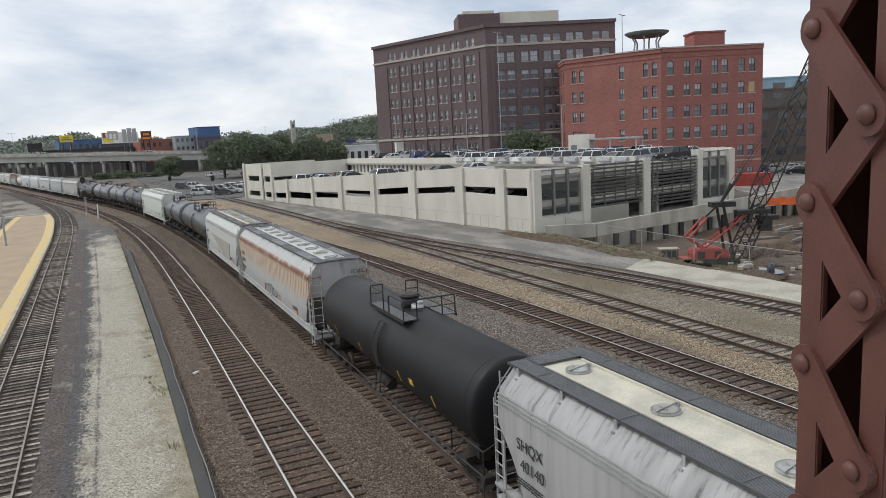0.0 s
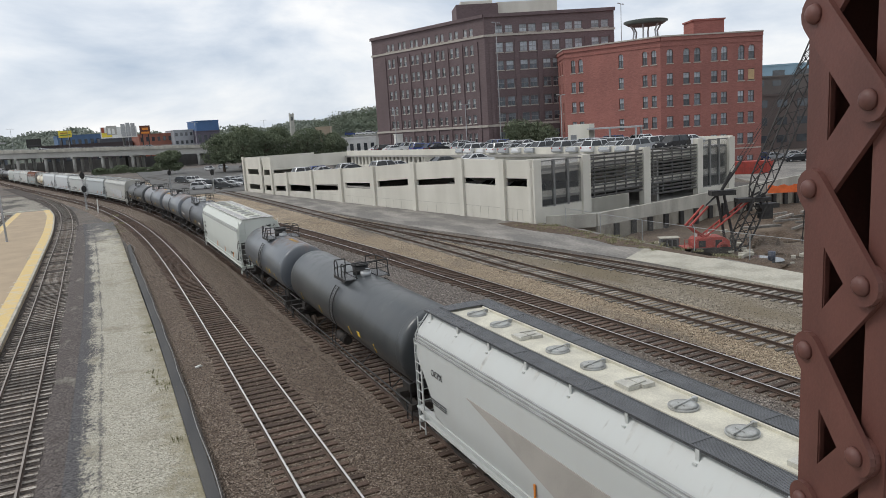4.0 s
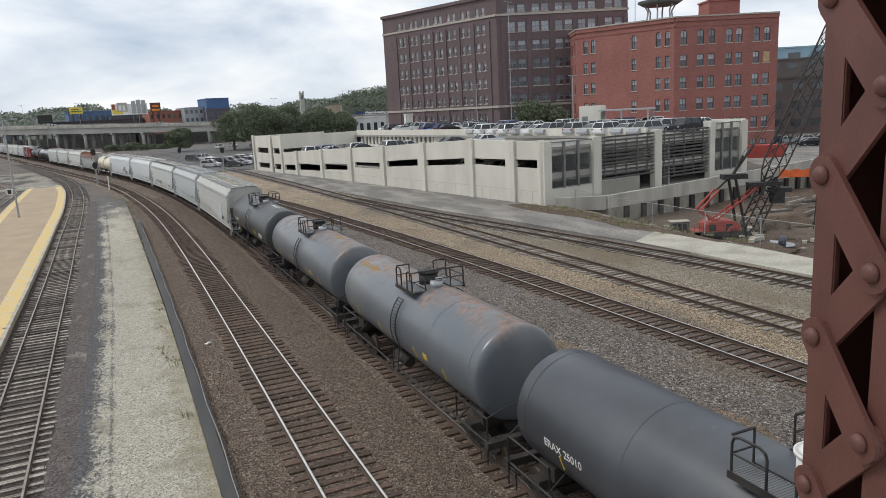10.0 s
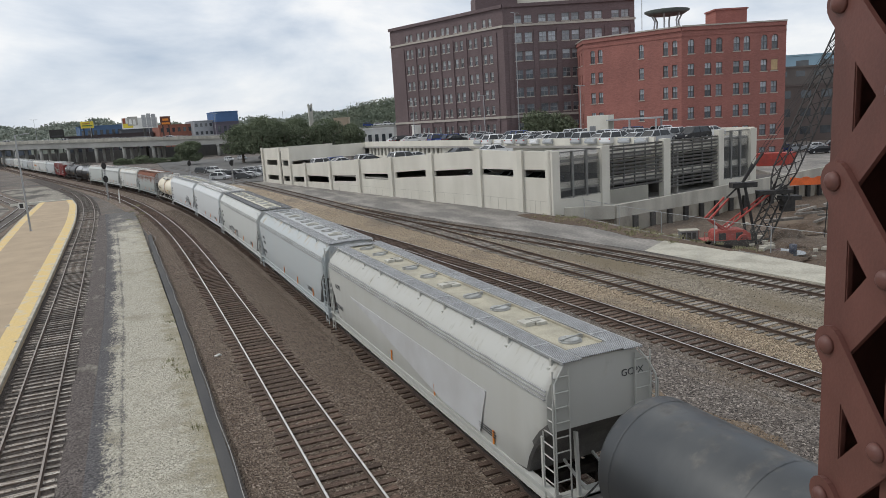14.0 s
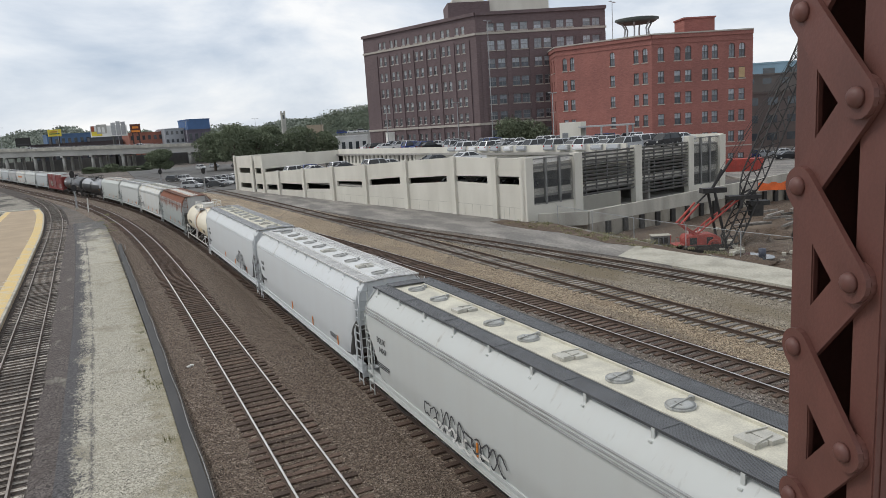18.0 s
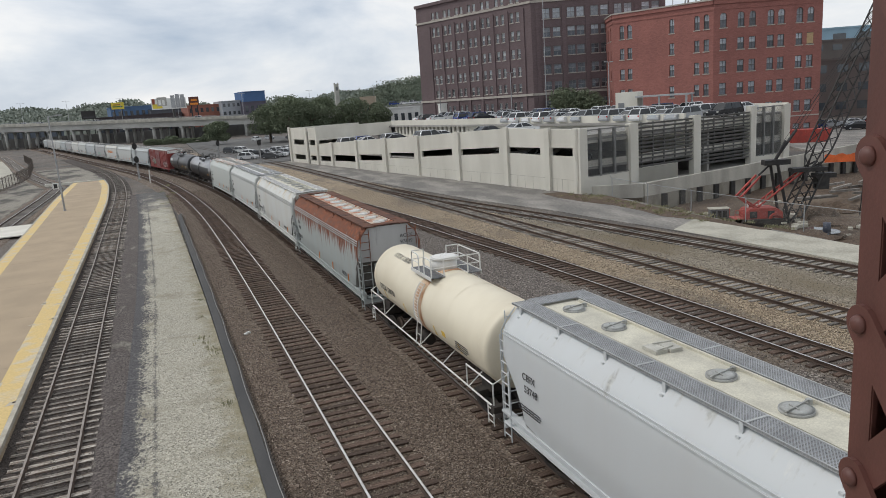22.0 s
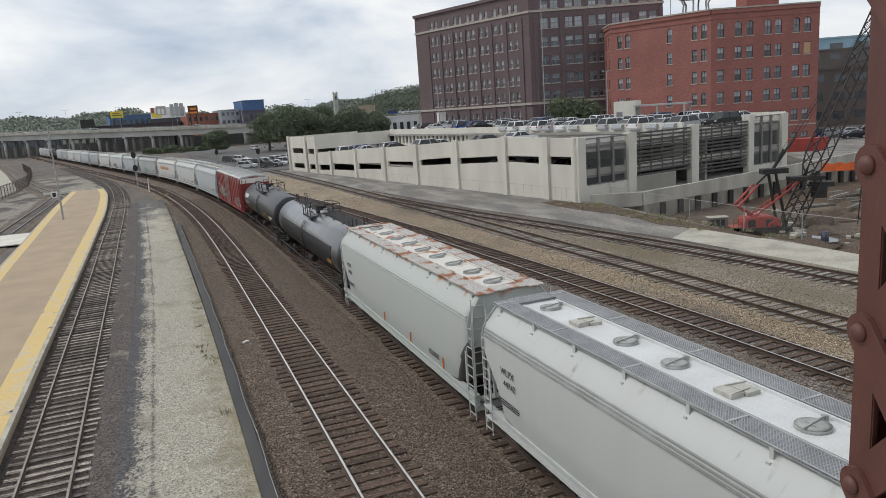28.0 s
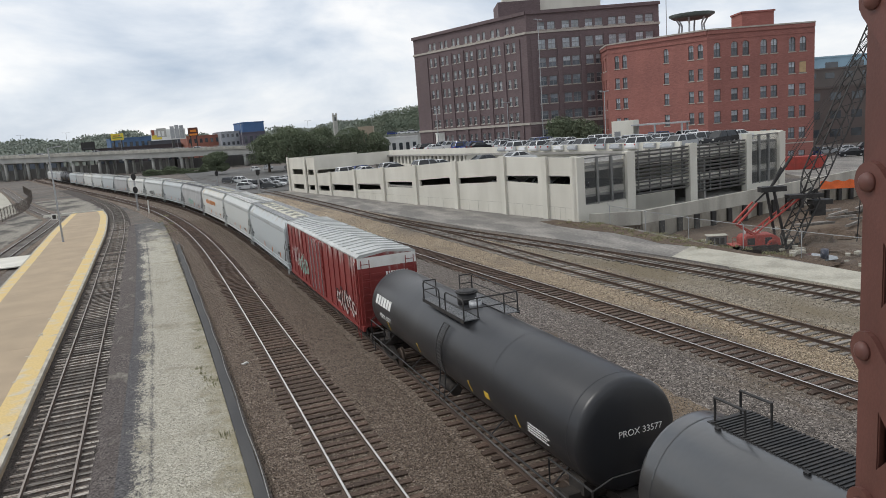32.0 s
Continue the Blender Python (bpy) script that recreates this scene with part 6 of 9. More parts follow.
for y0, y1, c, d in ((75, 79, 75.3, 78.6), (80.4, 90, 81.5, 87.6)):
    tower_boxes += [(0, 0.3, c, d, z0, z1) for z0, z1 in ((-0.3, 0.45), (1.45, 3.45), (4.5, 6.8))] + [(0, 0.3, y0, c, -0.3, 6.8), (0, 0.3, d, y1, -0.3, 6.8)]
for b in tower_boxes:
    bm = bmesh.new()
    box(bm, *b)
    part("tower_wall_panel", bm, CONCRETE, garage)
for y, top in [(0.4, 6.5), (5.1, 6.5), (12.8, 6.62), (23.5, 6.1), (34.5, 5.52), (45, 5.08), (56, 4.62), (67, 4.1), (74.3, 6.85), (79.7, 6.85), (89.6, 6.85)]:
    bm = bmesh.new()
    box(bm, -0.3, 0.0, y - 0.4, y + 0.4, -0.3, top + 0.12)
    box(bm, -0.33, 0.03, y - 0.45, y + 0.45, top - 1.05, top - 0.99)
    part("pilaster", bm, CONCRETE, garage)
# ramp deck, roof decks, inner walls, dark storeys
bm = bmesh.new()
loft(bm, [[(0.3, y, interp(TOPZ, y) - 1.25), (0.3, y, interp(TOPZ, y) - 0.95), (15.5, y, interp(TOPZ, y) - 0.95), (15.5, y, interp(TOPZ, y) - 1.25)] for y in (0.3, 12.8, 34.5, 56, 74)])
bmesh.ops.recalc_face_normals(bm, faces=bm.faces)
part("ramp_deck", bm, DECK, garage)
bm = bmesh.new()
box(bm, 15.5, 35, 0.3, 90, 5.75, 6.05)
box(bm, 0.3, 15.5, 74.3, 89.7, 5.75, 6.05)
part("roof_deck", bm, DECK, garage)
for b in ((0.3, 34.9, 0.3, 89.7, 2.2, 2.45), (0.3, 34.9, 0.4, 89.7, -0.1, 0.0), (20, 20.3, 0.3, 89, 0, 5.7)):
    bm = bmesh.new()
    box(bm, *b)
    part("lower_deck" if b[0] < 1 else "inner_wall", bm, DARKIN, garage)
bm = bmesh.new()
box(bm, 16.0, 16.3, 0.3, 74, 5.76, 7.0)
for i in range(31, 50):
    y = 1.0 + 1.44 * i
    box(bm, 16.0, 16.3, y, y + 0.7, 4.3, 5.76)
box(bm, 16.0, 16.3, 0.3, 45.4, 4.3, 5.76)
box(bm, 16.0, 16.3, 0.3, 74, 2.5, 4.3)
part("slotted_parapet", bm, CONCRETE, garage)
bm = bmesh.new()
box(bm, 34.7, 35, 0, 90, -0.3, 7.1)
part("back_wall", bm, CONCRETE, garage)
# front with pillars, mesh bays and louvres
for x0, x1, top in ((-0.3, 0.75, 6.5), (6.9, 8.1, 6.55), (17.0, 18.2, 6.7), (27.3, 28.3, 7.1), (33.9, 35.1, 6.95)):
    bm = bmesh.new()
    box(bm, x0, x1, -0.25, 0.5, -2.6, top)
    box(bm, x0 - 0.03, x1 + 0.03, -0.28, 0.53, top - 1.0, top - 0.95)
    part("front_pillar", bm, CONCRETE, garage)
bm = bmesh.new()
box(bm, 0.75, 6.9, 0.0, 0.3, -2.5, 1.55)
box(bm, 8.1, 14.6, 0.0, 0.3, -2.5, 1.55)
box(bm, 8.1, 14.6, 0.0, 0.3, 0, 1.6)
box(bm, 18.2, 27.3, 0.0, 0.3, -2.5, -0.2)
box(bm, 28.3, 33.9, 0.0, 0.3, -2.5, 0.9)
part("front_base_wall", bm, CONCRETE, garage)
bm = bmesh.new()
for x0, x1 in ((0.75, 6.9), (8.1, 17.0), (18.2, 27.3), (28.3, 33.9)):
    box(bm, x0, x1, 0.35, 0.65, 2.2, 3.1)
    box(bm, x0, x1, 0.35, 0.65, 4.9, 5.8)
part("deck_edge_beam", bm, CONCRETE, garage)
MESHY = mat("mesh_screen_metal", (0.22, 0.225, 0.225), 0.7, 0.3)
MESHY.node_tree.nodes["Principled BSDF"].inputs["Alpha"].default_value = 0.2
for x0, x1, z0, z1 in ((0.75, 6.9, 1.5, 6.3), (28.3, 33.9, 0.9, 6.8)):
    bm = bmesh.new()
    box(bm, x0, x1, 0.1, 0.112, z0, z1)
    part("mesh_screen", bm, MESHY, garage)
    for k in range(1, 3):
        bm = bmesh.new()
        x = x0 + (x1 - x0) * k / 3
        box(bm, x - 0.12, x + 0.12, -0.05, 0.25, z0 - 0.1, z1 + 0.1)
        part("screen_post", bm, SCREEN, garage)
    for z in (z0, z1):
        bm = bmesh.new()
        box(bm, x0, x1, 0.0, 0.2, z - 0.06, z + 0.06)
        part("screen_rail", bm, SCREEN, garage)
slat = bmesh.new()
loft(slat, [[(x, -0.1, 0.1), (x, 0.06, -0.1), (x, 0.09, -0.08), (x, -0.07, 0.12)] for x in (-4.5, 4.5)])
slat_me = bpy.data.meshes.new("slat")
slat.to_mesh(slat_me)
slat.free()
slat_me.materials.append(SCREEN)
for x0, x1, low in ((8.1, 17.0, 1.75), (18.2, 27.3, 1.0)):
    n = 12 if low > 1.5 else 14
    for i in range(n):
        s = new("slat", slat_me)
        s.parent = garage
        z = low + (6.35 - low) * i / (n - 1)
        s.matrix_basis = Matrix.Translation(((x0 + x1) / 2, 0.0, z)) @ Matrix.Diagonal(((x1 - x0) / 9.0, 1, 1, 1))
    for k in range(5):
        bm = bmesh.new()
        x = x0 + (x1 - x0) * (k + 0.5) / 5
        box(bm, x - 0.06, x + 0.06, 0.1, 0.24, low - 0.2, 6.55)
        part("louvre_post", bm, SCREEN, garage)
# lift tower with canopy on the roof, white box, lamp posts
kiosk = empty("rooftop_kiosk", GAR @ pose(26.3, 21.5, 6.05, 0, 0, -62), "pale stair kiosk with a flat canopy on the garage roof", "kiosk")
bm = bmesh.new()
box(bm, 0, 3.2, 0, 3.0, 0, 3.6)
part("tower", bm, CONCRETE, kiosk)
bm = bmesh.new()
box(bm, 0.4, 1.3, -0.03, 0.0, 0, 2.1)
part("door", bm, mat("grey_door", (0.22, 0.23, 0.24), 0.5), kiosk)
bm = bmesh.new()
box(bm, 3.2, 10.5, -1.2, 3.0, 2.75, 2.95)
part("canopy", bm, GALV, kiosk)
for x, y in ((10.2, -0.9), (10.2, 2.7), (6.5, -0.9)):
    bm = bmesh.new()
    box(bm, x - 0.12, x + 0.12, y - 0.12, y + 0.12, 0, 2.75)
    part("canopy_post", bm, GALV, kiosk)
for k in range(2):
    bm = bmesh.new()
    rod(bm, (4.4 + 1.1 * k, -1.6, 0), (4.4 + 1.1 * k, -1.6, 1.4), 0.12, 10)
    tagged(obj("bollard", bm, YELLOW), "yellow steel bollard on the garage roof", "bollard").matrix_world = GAR @ pose(26.3, 21.5, 6.05, 0, 0, -62)


def lamp_post(x, y, z, h, label="grey steel lamp post with twin heads", arm=0.9, cap=0.35):
    p = empty("lamp_post", pose(x, y, z, 0, 0, 25), label, "lamp post", "lamp posts")
    bm = bmesh.new()
    rod(bm, (0, 0, 0), (0, 0, h), 0.11, 8, 0.07)
    part("pole", bm, GALV, p)
    bm = bmesh.new()
    rod(bm, (0, 0, 0), (0, 0, 0.5), 0.22, 10)
    part("base", bm, CONCRETE2, p)
    for s in (-1, 1):
        bm = bmesh.new()
        bar(bm, (0, 0, h - 0.05), (s * arm, 0, h - 0.02), 0.08, 0.08)
        box(bm, s * arm - cap, s * arm + cap, -0.16, 0.16, h - 0.08, h + 0.06)
        part("lamp_head", bm, GALV, p)
    return p


lamp_post(55.9, 140.9, 0.0, 14.8)
lamp_post(63.7, 123.3, 0.0, 14.6)
lamp_post(69.1, 99.1, 0.0, 14.6)
lamp_post(75.5, 130.5, 0.0, 31.0, "tall steel lamp mast beside the dark brick warehouse")
lamp_post(98.0, 118.5, 0.0, 33.0, "tall steel lamp mast behind the red brick warehouse")
bm = bmesh.new()
box(bm, 0, 1.7, 0, 1.2, 0, 5.4)
box(bm, -0.1, 1.8, -0.1, 1.3, 5.4, 5.6)
wb = tagged(obj("white_kiosk", bm, WHITEPAINT), "white rendered kiosk beyond the garage", "kiosk")
wb.matrix_world = pose(60.8, 153.0, 4.0, 0, 0, 10)
bm = bmesh.new()
box(bm, 0, 2.2, 0, 1.2, -4.0, -0.004)
b2 = part("shaft", bm, CONCRETE, wb)


# ---- brick buildings ----
def brick(name, c1, c2, mortar, bw=0.5, bh=0.2):
    m = mat(name, c1, 0.9, 0, c2, 0.25, (1, 1, 0.6), fine=0.1, fscale=6)
    n, l = m.node_tree.nodes, m.node_tree.links
    b = n["Principled BSDF"]
    tc = n.new("ShaderNodeTexCoord")
    mp = n.new("ShaderNodeMapping")
    mp.inputs["Rotation"].default_value = (radians(90), 0, 0)
    l.new(tc.outputs["Object"], mp.inputs[0])
    bk = n.new("ShaderNodeTexBrick")
    bk.inputs["Scale"].default_value = 1.0
    bk.inputs["Brick Width"].default_value, bk.inputs["Row Height"].default_value, bk.inputs["Mortar Size"].default_value = bw, bh, 0.012
    bk.inputs["Color1"].default_value, bk.inputs["Color2"].default_value, bk.inputs["Mortar"].default_value = (1, 1, 1, 1), (0.82, 0.8, 0.8, 1), (*mortar, 1)
    l.new(mp.outputs[0], bk.inputs["Vector"])
    mx = n.new("ShaderNodeMix")
    mx.data_type, mx.blend_type = "RGBA", "MULTIPLY"
    mx.inputs[0].default_value = 1.0
    l.new(b.inputs["Base Color"].links[0].from_socket, mx.inputs[6])
    l.new(bk.outputs["Color"], mx.inputs[7])
    l.new(mx.outputs[2], b.inputs["Base Color"])
    return m


# both brick colours are lightened to carry the aerial haze
DARKBRICK = brick("dark_brown_brick", (0.168, 0.126, 0.131), (0.142, 0.106, 0.110), (0.9, 0.88, 0.86))
REDBRICK = brick("red_brick", (0.355, 0.150, 0.128), (0.295, 0.128, 0.110), (0.9, 0.85, 0.8))
STONE = mat("pale_stone_trim", (0.46, 0.42, 0.38), 0.85, 0, (0.38, 0.35, 0.31), 0.8)
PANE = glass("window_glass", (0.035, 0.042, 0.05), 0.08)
# mirrored sky painted into the pane colour: a dim and a pale tone
DIM = mat("dim_sky_reflection_pane", (0.10, 0.112, 0.13), 0.12, 0, (0.17, 0.185, 0.21), 1.5, vary=0.55)
SKYPANE = mat("pale_sky_reflection_pane", (0.44, 0.47, 0.50), 0.5, 0, (0.26, 0.29, 0.33), 2, vary=0.4)
FRAMEW = mat("pale_window_frame", (0.55, 0.55, 0.53), 0.6)
GREYFRAME = mat("grey_window_frame", (0.26, 0.26, 0.265), 0.6)
FRAMED = mat("dark_window_frame", (0.10, 0.10, 0.10), 0.6)
WINMESH = {}


def window_meshes(w, h, arch, frame_mat, tone):
    """Frame, two panes, sill and, where arched, the brickwork over a round head. tone: 0 dark panes, 1 painted sky
    reflection pale above, 2 pale in both.
    """
    key = (round(w, 2), round(h, 2), arch, frame_mat.name, tone)
    if key in WINMESH:
        return WINMESH[key]
    res = []
    xs = (-w / 2 - 0.04, -w / 2 + 0.06, -0.03, 0.03, w / 2 - 0.06, w / 2 + 0.04)
    zs = (0.0, 0.1, h * 0.52 - 0.05, h * 0.52 + 0.05, h - 0.1, h)
    res.append(("frame", pierced([[(x, z) for z in zs] for x in xs], [(1, 1), (3, 1), (1, 3), (3, 3)], 0.18, 0.29, lambda u, v, q: (u, v, q)), frame_mat))
    for nm, z0, z1, mm in (("pane", 0.1, h * 0.5, SKYPANE if tone == 2 else DIM if tone else PANE), ("pane", h * 0.54, h - 0.08, SKYPANE if tone else DIM)):
        bm = bmesh.new()
        box(bm, -w / 2 + 0.05, w / 2 - 0.05, 0.24, 0.26, z0, z1)
        res.append((nm, bm, mm))
    bm = bmesh.new()
    box(bm, -w / 2 - 0.15, w / 2 + 0.15, -0.1, 0.17, -0.18, 0.0)
    res.append(("sill", bm, STONE))
    if arch:
        r_, c_, n_ = w / 2, h - w / 2, 12
        qs = [math.pi * (1 - i / n_) for i in range(n_ + 1)]
        bm = bmesh.new()
        loft(bm, [[(r_ * math.cos(q), 0.003, c_ + r_ * math.sin(q) - 0.01), (r_ * math.cos(q), 0.003, h + 0.01), (r_ * math.cos(q), 0.16, h + 0.01), (r_ * math.cos(q), 0.16, c_ + r_ * math.sin(q) - 0.01)] for q in qs])
        bmesh.ops.recalc_face_normals(bm, faces=bm.faces)
        res.append(("spandrel", bm, REDBRICK))
        bm = bmesh.new()
        loft(bm, [[((r_ + e) * math.cos(q), y, c_ + (r_ + e) * math.sin(q)) for e, y in ((0.0, 0.0), (0.26, 0.0), (0.26, -0.07), (0.0, -0.07))] for q in qs])
        bmesh.ops.recalc_face_normals(bm, faces=bm.faces)
        res.append(("arch", bm, REDBRICK))
    out = []
    for nm, bm, mm in res:
        me = bpy.data.meshes.new(nm)
        if isinstance(bm, tuple):
            me.from_pydata(*bm)
        else:
            bm.to_mesh(me)
            bm.free()
        me.materials.append(mm)
        out.append((nm, me))
    WINMESH[key] = out
    return out


def facade(root, name, p0, p1, z0, z1, cols, rows, brickmat, w, frame_mat=FRAMEW, depth=0.3, arch_rows=(), skip=(), tones=(1,)):
    """A wall from p0 to p1 (plan) with a grid of real openings and a window in each."""
    dx, dy = p1[0] - p0[0], p1[1] - p0[1]
    W = math.hypot(dx, dy)
    m = pose(p0[0], p0[1], 0, 0, 0, math.degrees(math.atan2(dy, dx)))
    holes = [(c - w / 2, c + w / 2, a, b) for ri, (a, b) in enumerate(rows) for ci, c in enumerate(cols) if (ri, ci) not in skip]
    xs = sorted({0.0, W, *(h[0] for h in holes), *(h[1] for h in holes)})
    zs = sorted({z0, z1, *(h[2] for h in holes), *(h[3] for h in holes)})
    opened = {(round(h[0], 4), round(h[2], 4)) for h in holes}
    vid, verts, faces = {}, [], []

    def v(x, y, z):
        k = (round(x, 4), round(y, 4), round(z, 4))
        if k not in vid:
            vid[k] = len(verts)
            verts.append((x, y, z))
        return vid[k]

    for xa, xb in zip(xs, xs[1:]):
        for za, zb in zip(zs, zs[1:]):
            if (round(xa, 4), round(za, 4)) in opened:
                for (ax, az), (bx, bz) in (((xa, za), (xb, za)), ((xb, za), (xb, zb)), ((xb, zb), (xa, zb)), ((xa, zb), (xa, za))):
                    faces.append((v(ax, 0, az), v(ax, depth, az), v(bx, depth, bz), v(bx, 0, bz)))
            else:
                faces.append((v(xa, 0, za), v(xb, 0, za), v(xb, 0, zb), v(xa, 0, zb)))
    wall = part(name, (verts, [], faces), brickmat, root)
    wall.matrix_basis = m
    for xa, xb, za, zb in holes:
        ri = [r[0] for r in rows].index(za)
        win = None
        for nm, me in window_meshes(w, zb - za, ri in arch_rows, frame_mat, tones[min(ri, len(tones) - 1)]):
            o = new("window" if win is None else nm, me)
            if win is None:
                o.parent, o.matrix_basis = root, m @ Matrix.Translation(((xa + xb) / 2, 0, za))
                win = o
            else:
                o.parent = win
    return m, W


bb = empty("brown_warehouse", pose(0, 0, 0), "tall dark brown brick warehouse with paired windows", "building")
BL, BC, BR = (64.49, 175.13), (76.89, 138.14), (103.15, 127.14)
ROWS_BB = [(6.3, 8.7), (10.9, 12.7), (14.3, 16.3), (18.1, 20.1), (22.0, 24.0), (25.8, 27.9), (29.9, 31.5)]
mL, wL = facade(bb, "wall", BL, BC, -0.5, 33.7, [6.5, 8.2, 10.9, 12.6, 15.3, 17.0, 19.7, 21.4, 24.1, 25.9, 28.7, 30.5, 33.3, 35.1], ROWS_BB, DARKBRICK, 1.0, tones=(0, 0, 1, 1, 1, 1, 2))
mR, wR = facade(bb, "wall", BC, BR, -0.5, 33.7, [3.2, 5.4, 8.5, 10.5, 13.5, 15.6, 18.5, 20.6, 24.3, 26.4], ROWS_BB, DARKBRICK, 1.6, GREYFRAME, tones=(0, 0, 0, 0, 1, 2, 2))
for m, W, cols in ((mL, wL, [4.9, 9.5, 14.0, 18.4, 22.8, 27.3, 31.9, 36.6]), (mR, wR, [1.4, 7.0, 12.0, 17.0, 22.4, 28.0])):
    for z, h, d in ((9.9, 0.5, 0.25), (29.2, 0.45, 0.2), (33.2, 0.7, 0.4)):
        bm = bmesh.new()
        box(bm, 0.0 if m is mR else -0.2, W + (0.0 if m is mL else 0.2), -d, -0.002, z, z + h)
        o = part("string_course", bm, STONE if z < 30 else DARKBRICK, bb)
        o.matrix_basis = m
    for c in cols:
        bm = bmesh.new()
        box(bm, c - 0.45, c + 0.45, -0.22, -0.002, -0.5, 28.4)
        o = part("pier", bm, DARKBRICK, bb)
        o.matrix_basis = m
bm = bmesh.new()
pts = [BL, BC, BR, (BR[0] + 12, BR[1] + 37), (BL[0] + 39, BL[1] + 26)]
bm.faces.new([bm.verts.new((x, y, 33.5)) for x, y in pts])
for i in (2, 3, 4):
    a, b = pts[i], pts[(i + 1) % 5]
    bm.faces.new([bm.verts.new(c) for c in ((*a, -0.5), (*b, -0.5), (*b, 33.7), (*a, 33.7))])
part("roof", bm, DARKBRICK, bb)
bm = bmesh.new()
box(bm, 0, 9.6, 0, 9, 33.4, 37.6)
part("rooftop_house", bm, DARKBRICK, bb).matrix_basis = pose(75.5, 148.0, 0, 0, 0, -20)
bm = bmesh.new()
box(bm, 9.7, 24, 2.5, 11, 33.4, 38.2)
box(bm, 1.6, 9.0, 4.0, 10.0, 37.604, 38.9)
part("rooftop_plant_room", bm, CONCRETE, bb).matrix_basis = pose(75.5, 148.0, 0, 0, 0, -20)

rb = empty("red_warehouse", pose(0, 0, 0), "red brick warehouse with arched top windows", "building")
RA, RB, RC, RD = (108.84, 167.48), (87.49, 123.81), (96.19, 105.25), (114.5, 97.85)
ROWS_RB = [(3.9, 5.9), (7.8, 9.9), (11.8, 13.9), (15.8, 17.9), (19.75, 22.35)]
ROWS_RC = [(-0.4, 1.6), *ROWS_RB]
fm = [facade(rb, "wall", RA, RB, -0.8, 24.7, [3, 7.5, 12, 18.8, 23, 27.8, 32, 36, 39.5, 42.8, 46], ROWS_RB, REDBRICK, 1.1, FRAMEW, arch_rows=(4,)),
      facade(rb, "wall", RB, RC, -0.8, 24.7, [2.0, 3.7, 12.5, 17.4, 19.2], ROWS_RB, REDBRICK, 1.0, FRAMED, arch_rows=(4,)),
      facade(rb, "wall", RC, RD, -0.8, 24.7, [1.8, 5.0, 7.1, 10.4, 12.3, 15.6, 17.6], ROWS_RC, REDBRICK, 1.2, FRAMED, arch_rows=(5,))]
for m, W in fm:
    for z, h, d, mm in ((23.9, 0.75, 0.22, REDBRICK), (24.6, 0.25, 0.35, STONE), (22.9, 0.2, 0.1, REDBRICK), (2.9, 0.22, 0.12, STONE)):
        bm = bmesh.new()
        box(bm, 0.02, W - 0.02, -d, -0.002, z, z + h)
        part("string_course", bm, mm, rb).matrix_basis = m
bm = bmesh.new()
box(bm, 17.0, 18.2, 0.02, 0.14, 15.9, 17.8)
part("boarded_window", bm, mat("tan_board", (0.50, 0.36, 0.20), 0.8), rb).matrix_basis = fm[2][0]
bm = bmesh.new()
pts = [RA, RB, RC, RD, (133, 142), (125, 165)]
bm.faces.new([bm.verts.new((x, y, 24.3)) for x, y in pts])
for i in (3, 4, 5):
    a, b = pts[i], pts[(i + 1) % 6]
    bm.faces.new([bm.verts.new(c) for c in ((*a, -0.8), (*b, -0.8), (*b, 24.7), (*a, 24.7))])
part("roof", bm, REDBRICK, rb)
bm = bmesh.new()
box(bm, 0, 6.2, 0, 5, 24.2, 28.2)
box(bm, -0.2, 6.4, -0.2, 5.2, 28.2, 28.5)
part("rooftop_house", bm, REDBRICK, rb).matrix_basis = pose(108.2, 109.0, 0, 0, 0, -22)
tower = empty("water_tank_stand", pose(97.6, 110.8, 24.3, 0, 0, -22), "dark steel tank stand with splayed legs on the roof", "tank stand")
bm = bmesh.new()
rod(bm, (0, 0, 3.3), (0, 0, 3.9), 3.2, 20, 4.2)
rod(bm, (0, 0, 3.9), (0, 0, 4.1), 4.2, 20)
part("dish", bm, mat("dull_green_steel", (0.13, 0.15, 0.14), 0.7, 0.2), tower)
for k in range(6):
    a = 6.28319 * k / 6
    bm = bmesh.new()
    pipe(bm, [(2.6 * math.cos(a), 2.6 * math.sin(a), 0), (2.3 * math.cos(a), 2.3 * math.sin(a), 2.2), (3.0 * math.cos(a), 3.0 * math.sin(a), 3.4)], 0.16, 8)
    part("leg", bm, GALV, tower)


# ---- retaining wall of the pit, fences, crane ----
bm = bmesh.new()
pts = [(40.2, 61.0), (44.5, 58.3), (60, 60.9), (78, 64.0), (92, 66.8)]
for (a, b) in zip(pts, pts[1:]):
    d = Vector((b[0] - a[0], b[1] - a[1], 0)).normalized()
    n_ = Vector((d.y, -d.x, 0)) * 0.3
    z0 = -0.6 if a[0] < 44 else -0.9
    za, zb = 0.75 + 0.012 * (a[0] - 40), 0.75 + 0.012 * (b[0] - 40)
    loft(bm, [[(a[0], a[1], z0), (a[0], a[1], za), (a[0] + n_.x, a[1] + n_.y, za), (a[0] + n_.x, a[1] + n_.y, z0)],
              [(b[0], b[1], z0), (b[0], b[1], zb), (b[0] + n_.x, b[1] + n_.y, zb), (b[0] + n_.x, b[1] + n_.y, z0)]])
bmesh.ops.recalc_face_normals(bm, faces=bm.faces)
ret = tagged(obj("pit_wall", bm, CONCRETE2), "weathered concrete retaining wall above the pit", "wall", kind="structure")
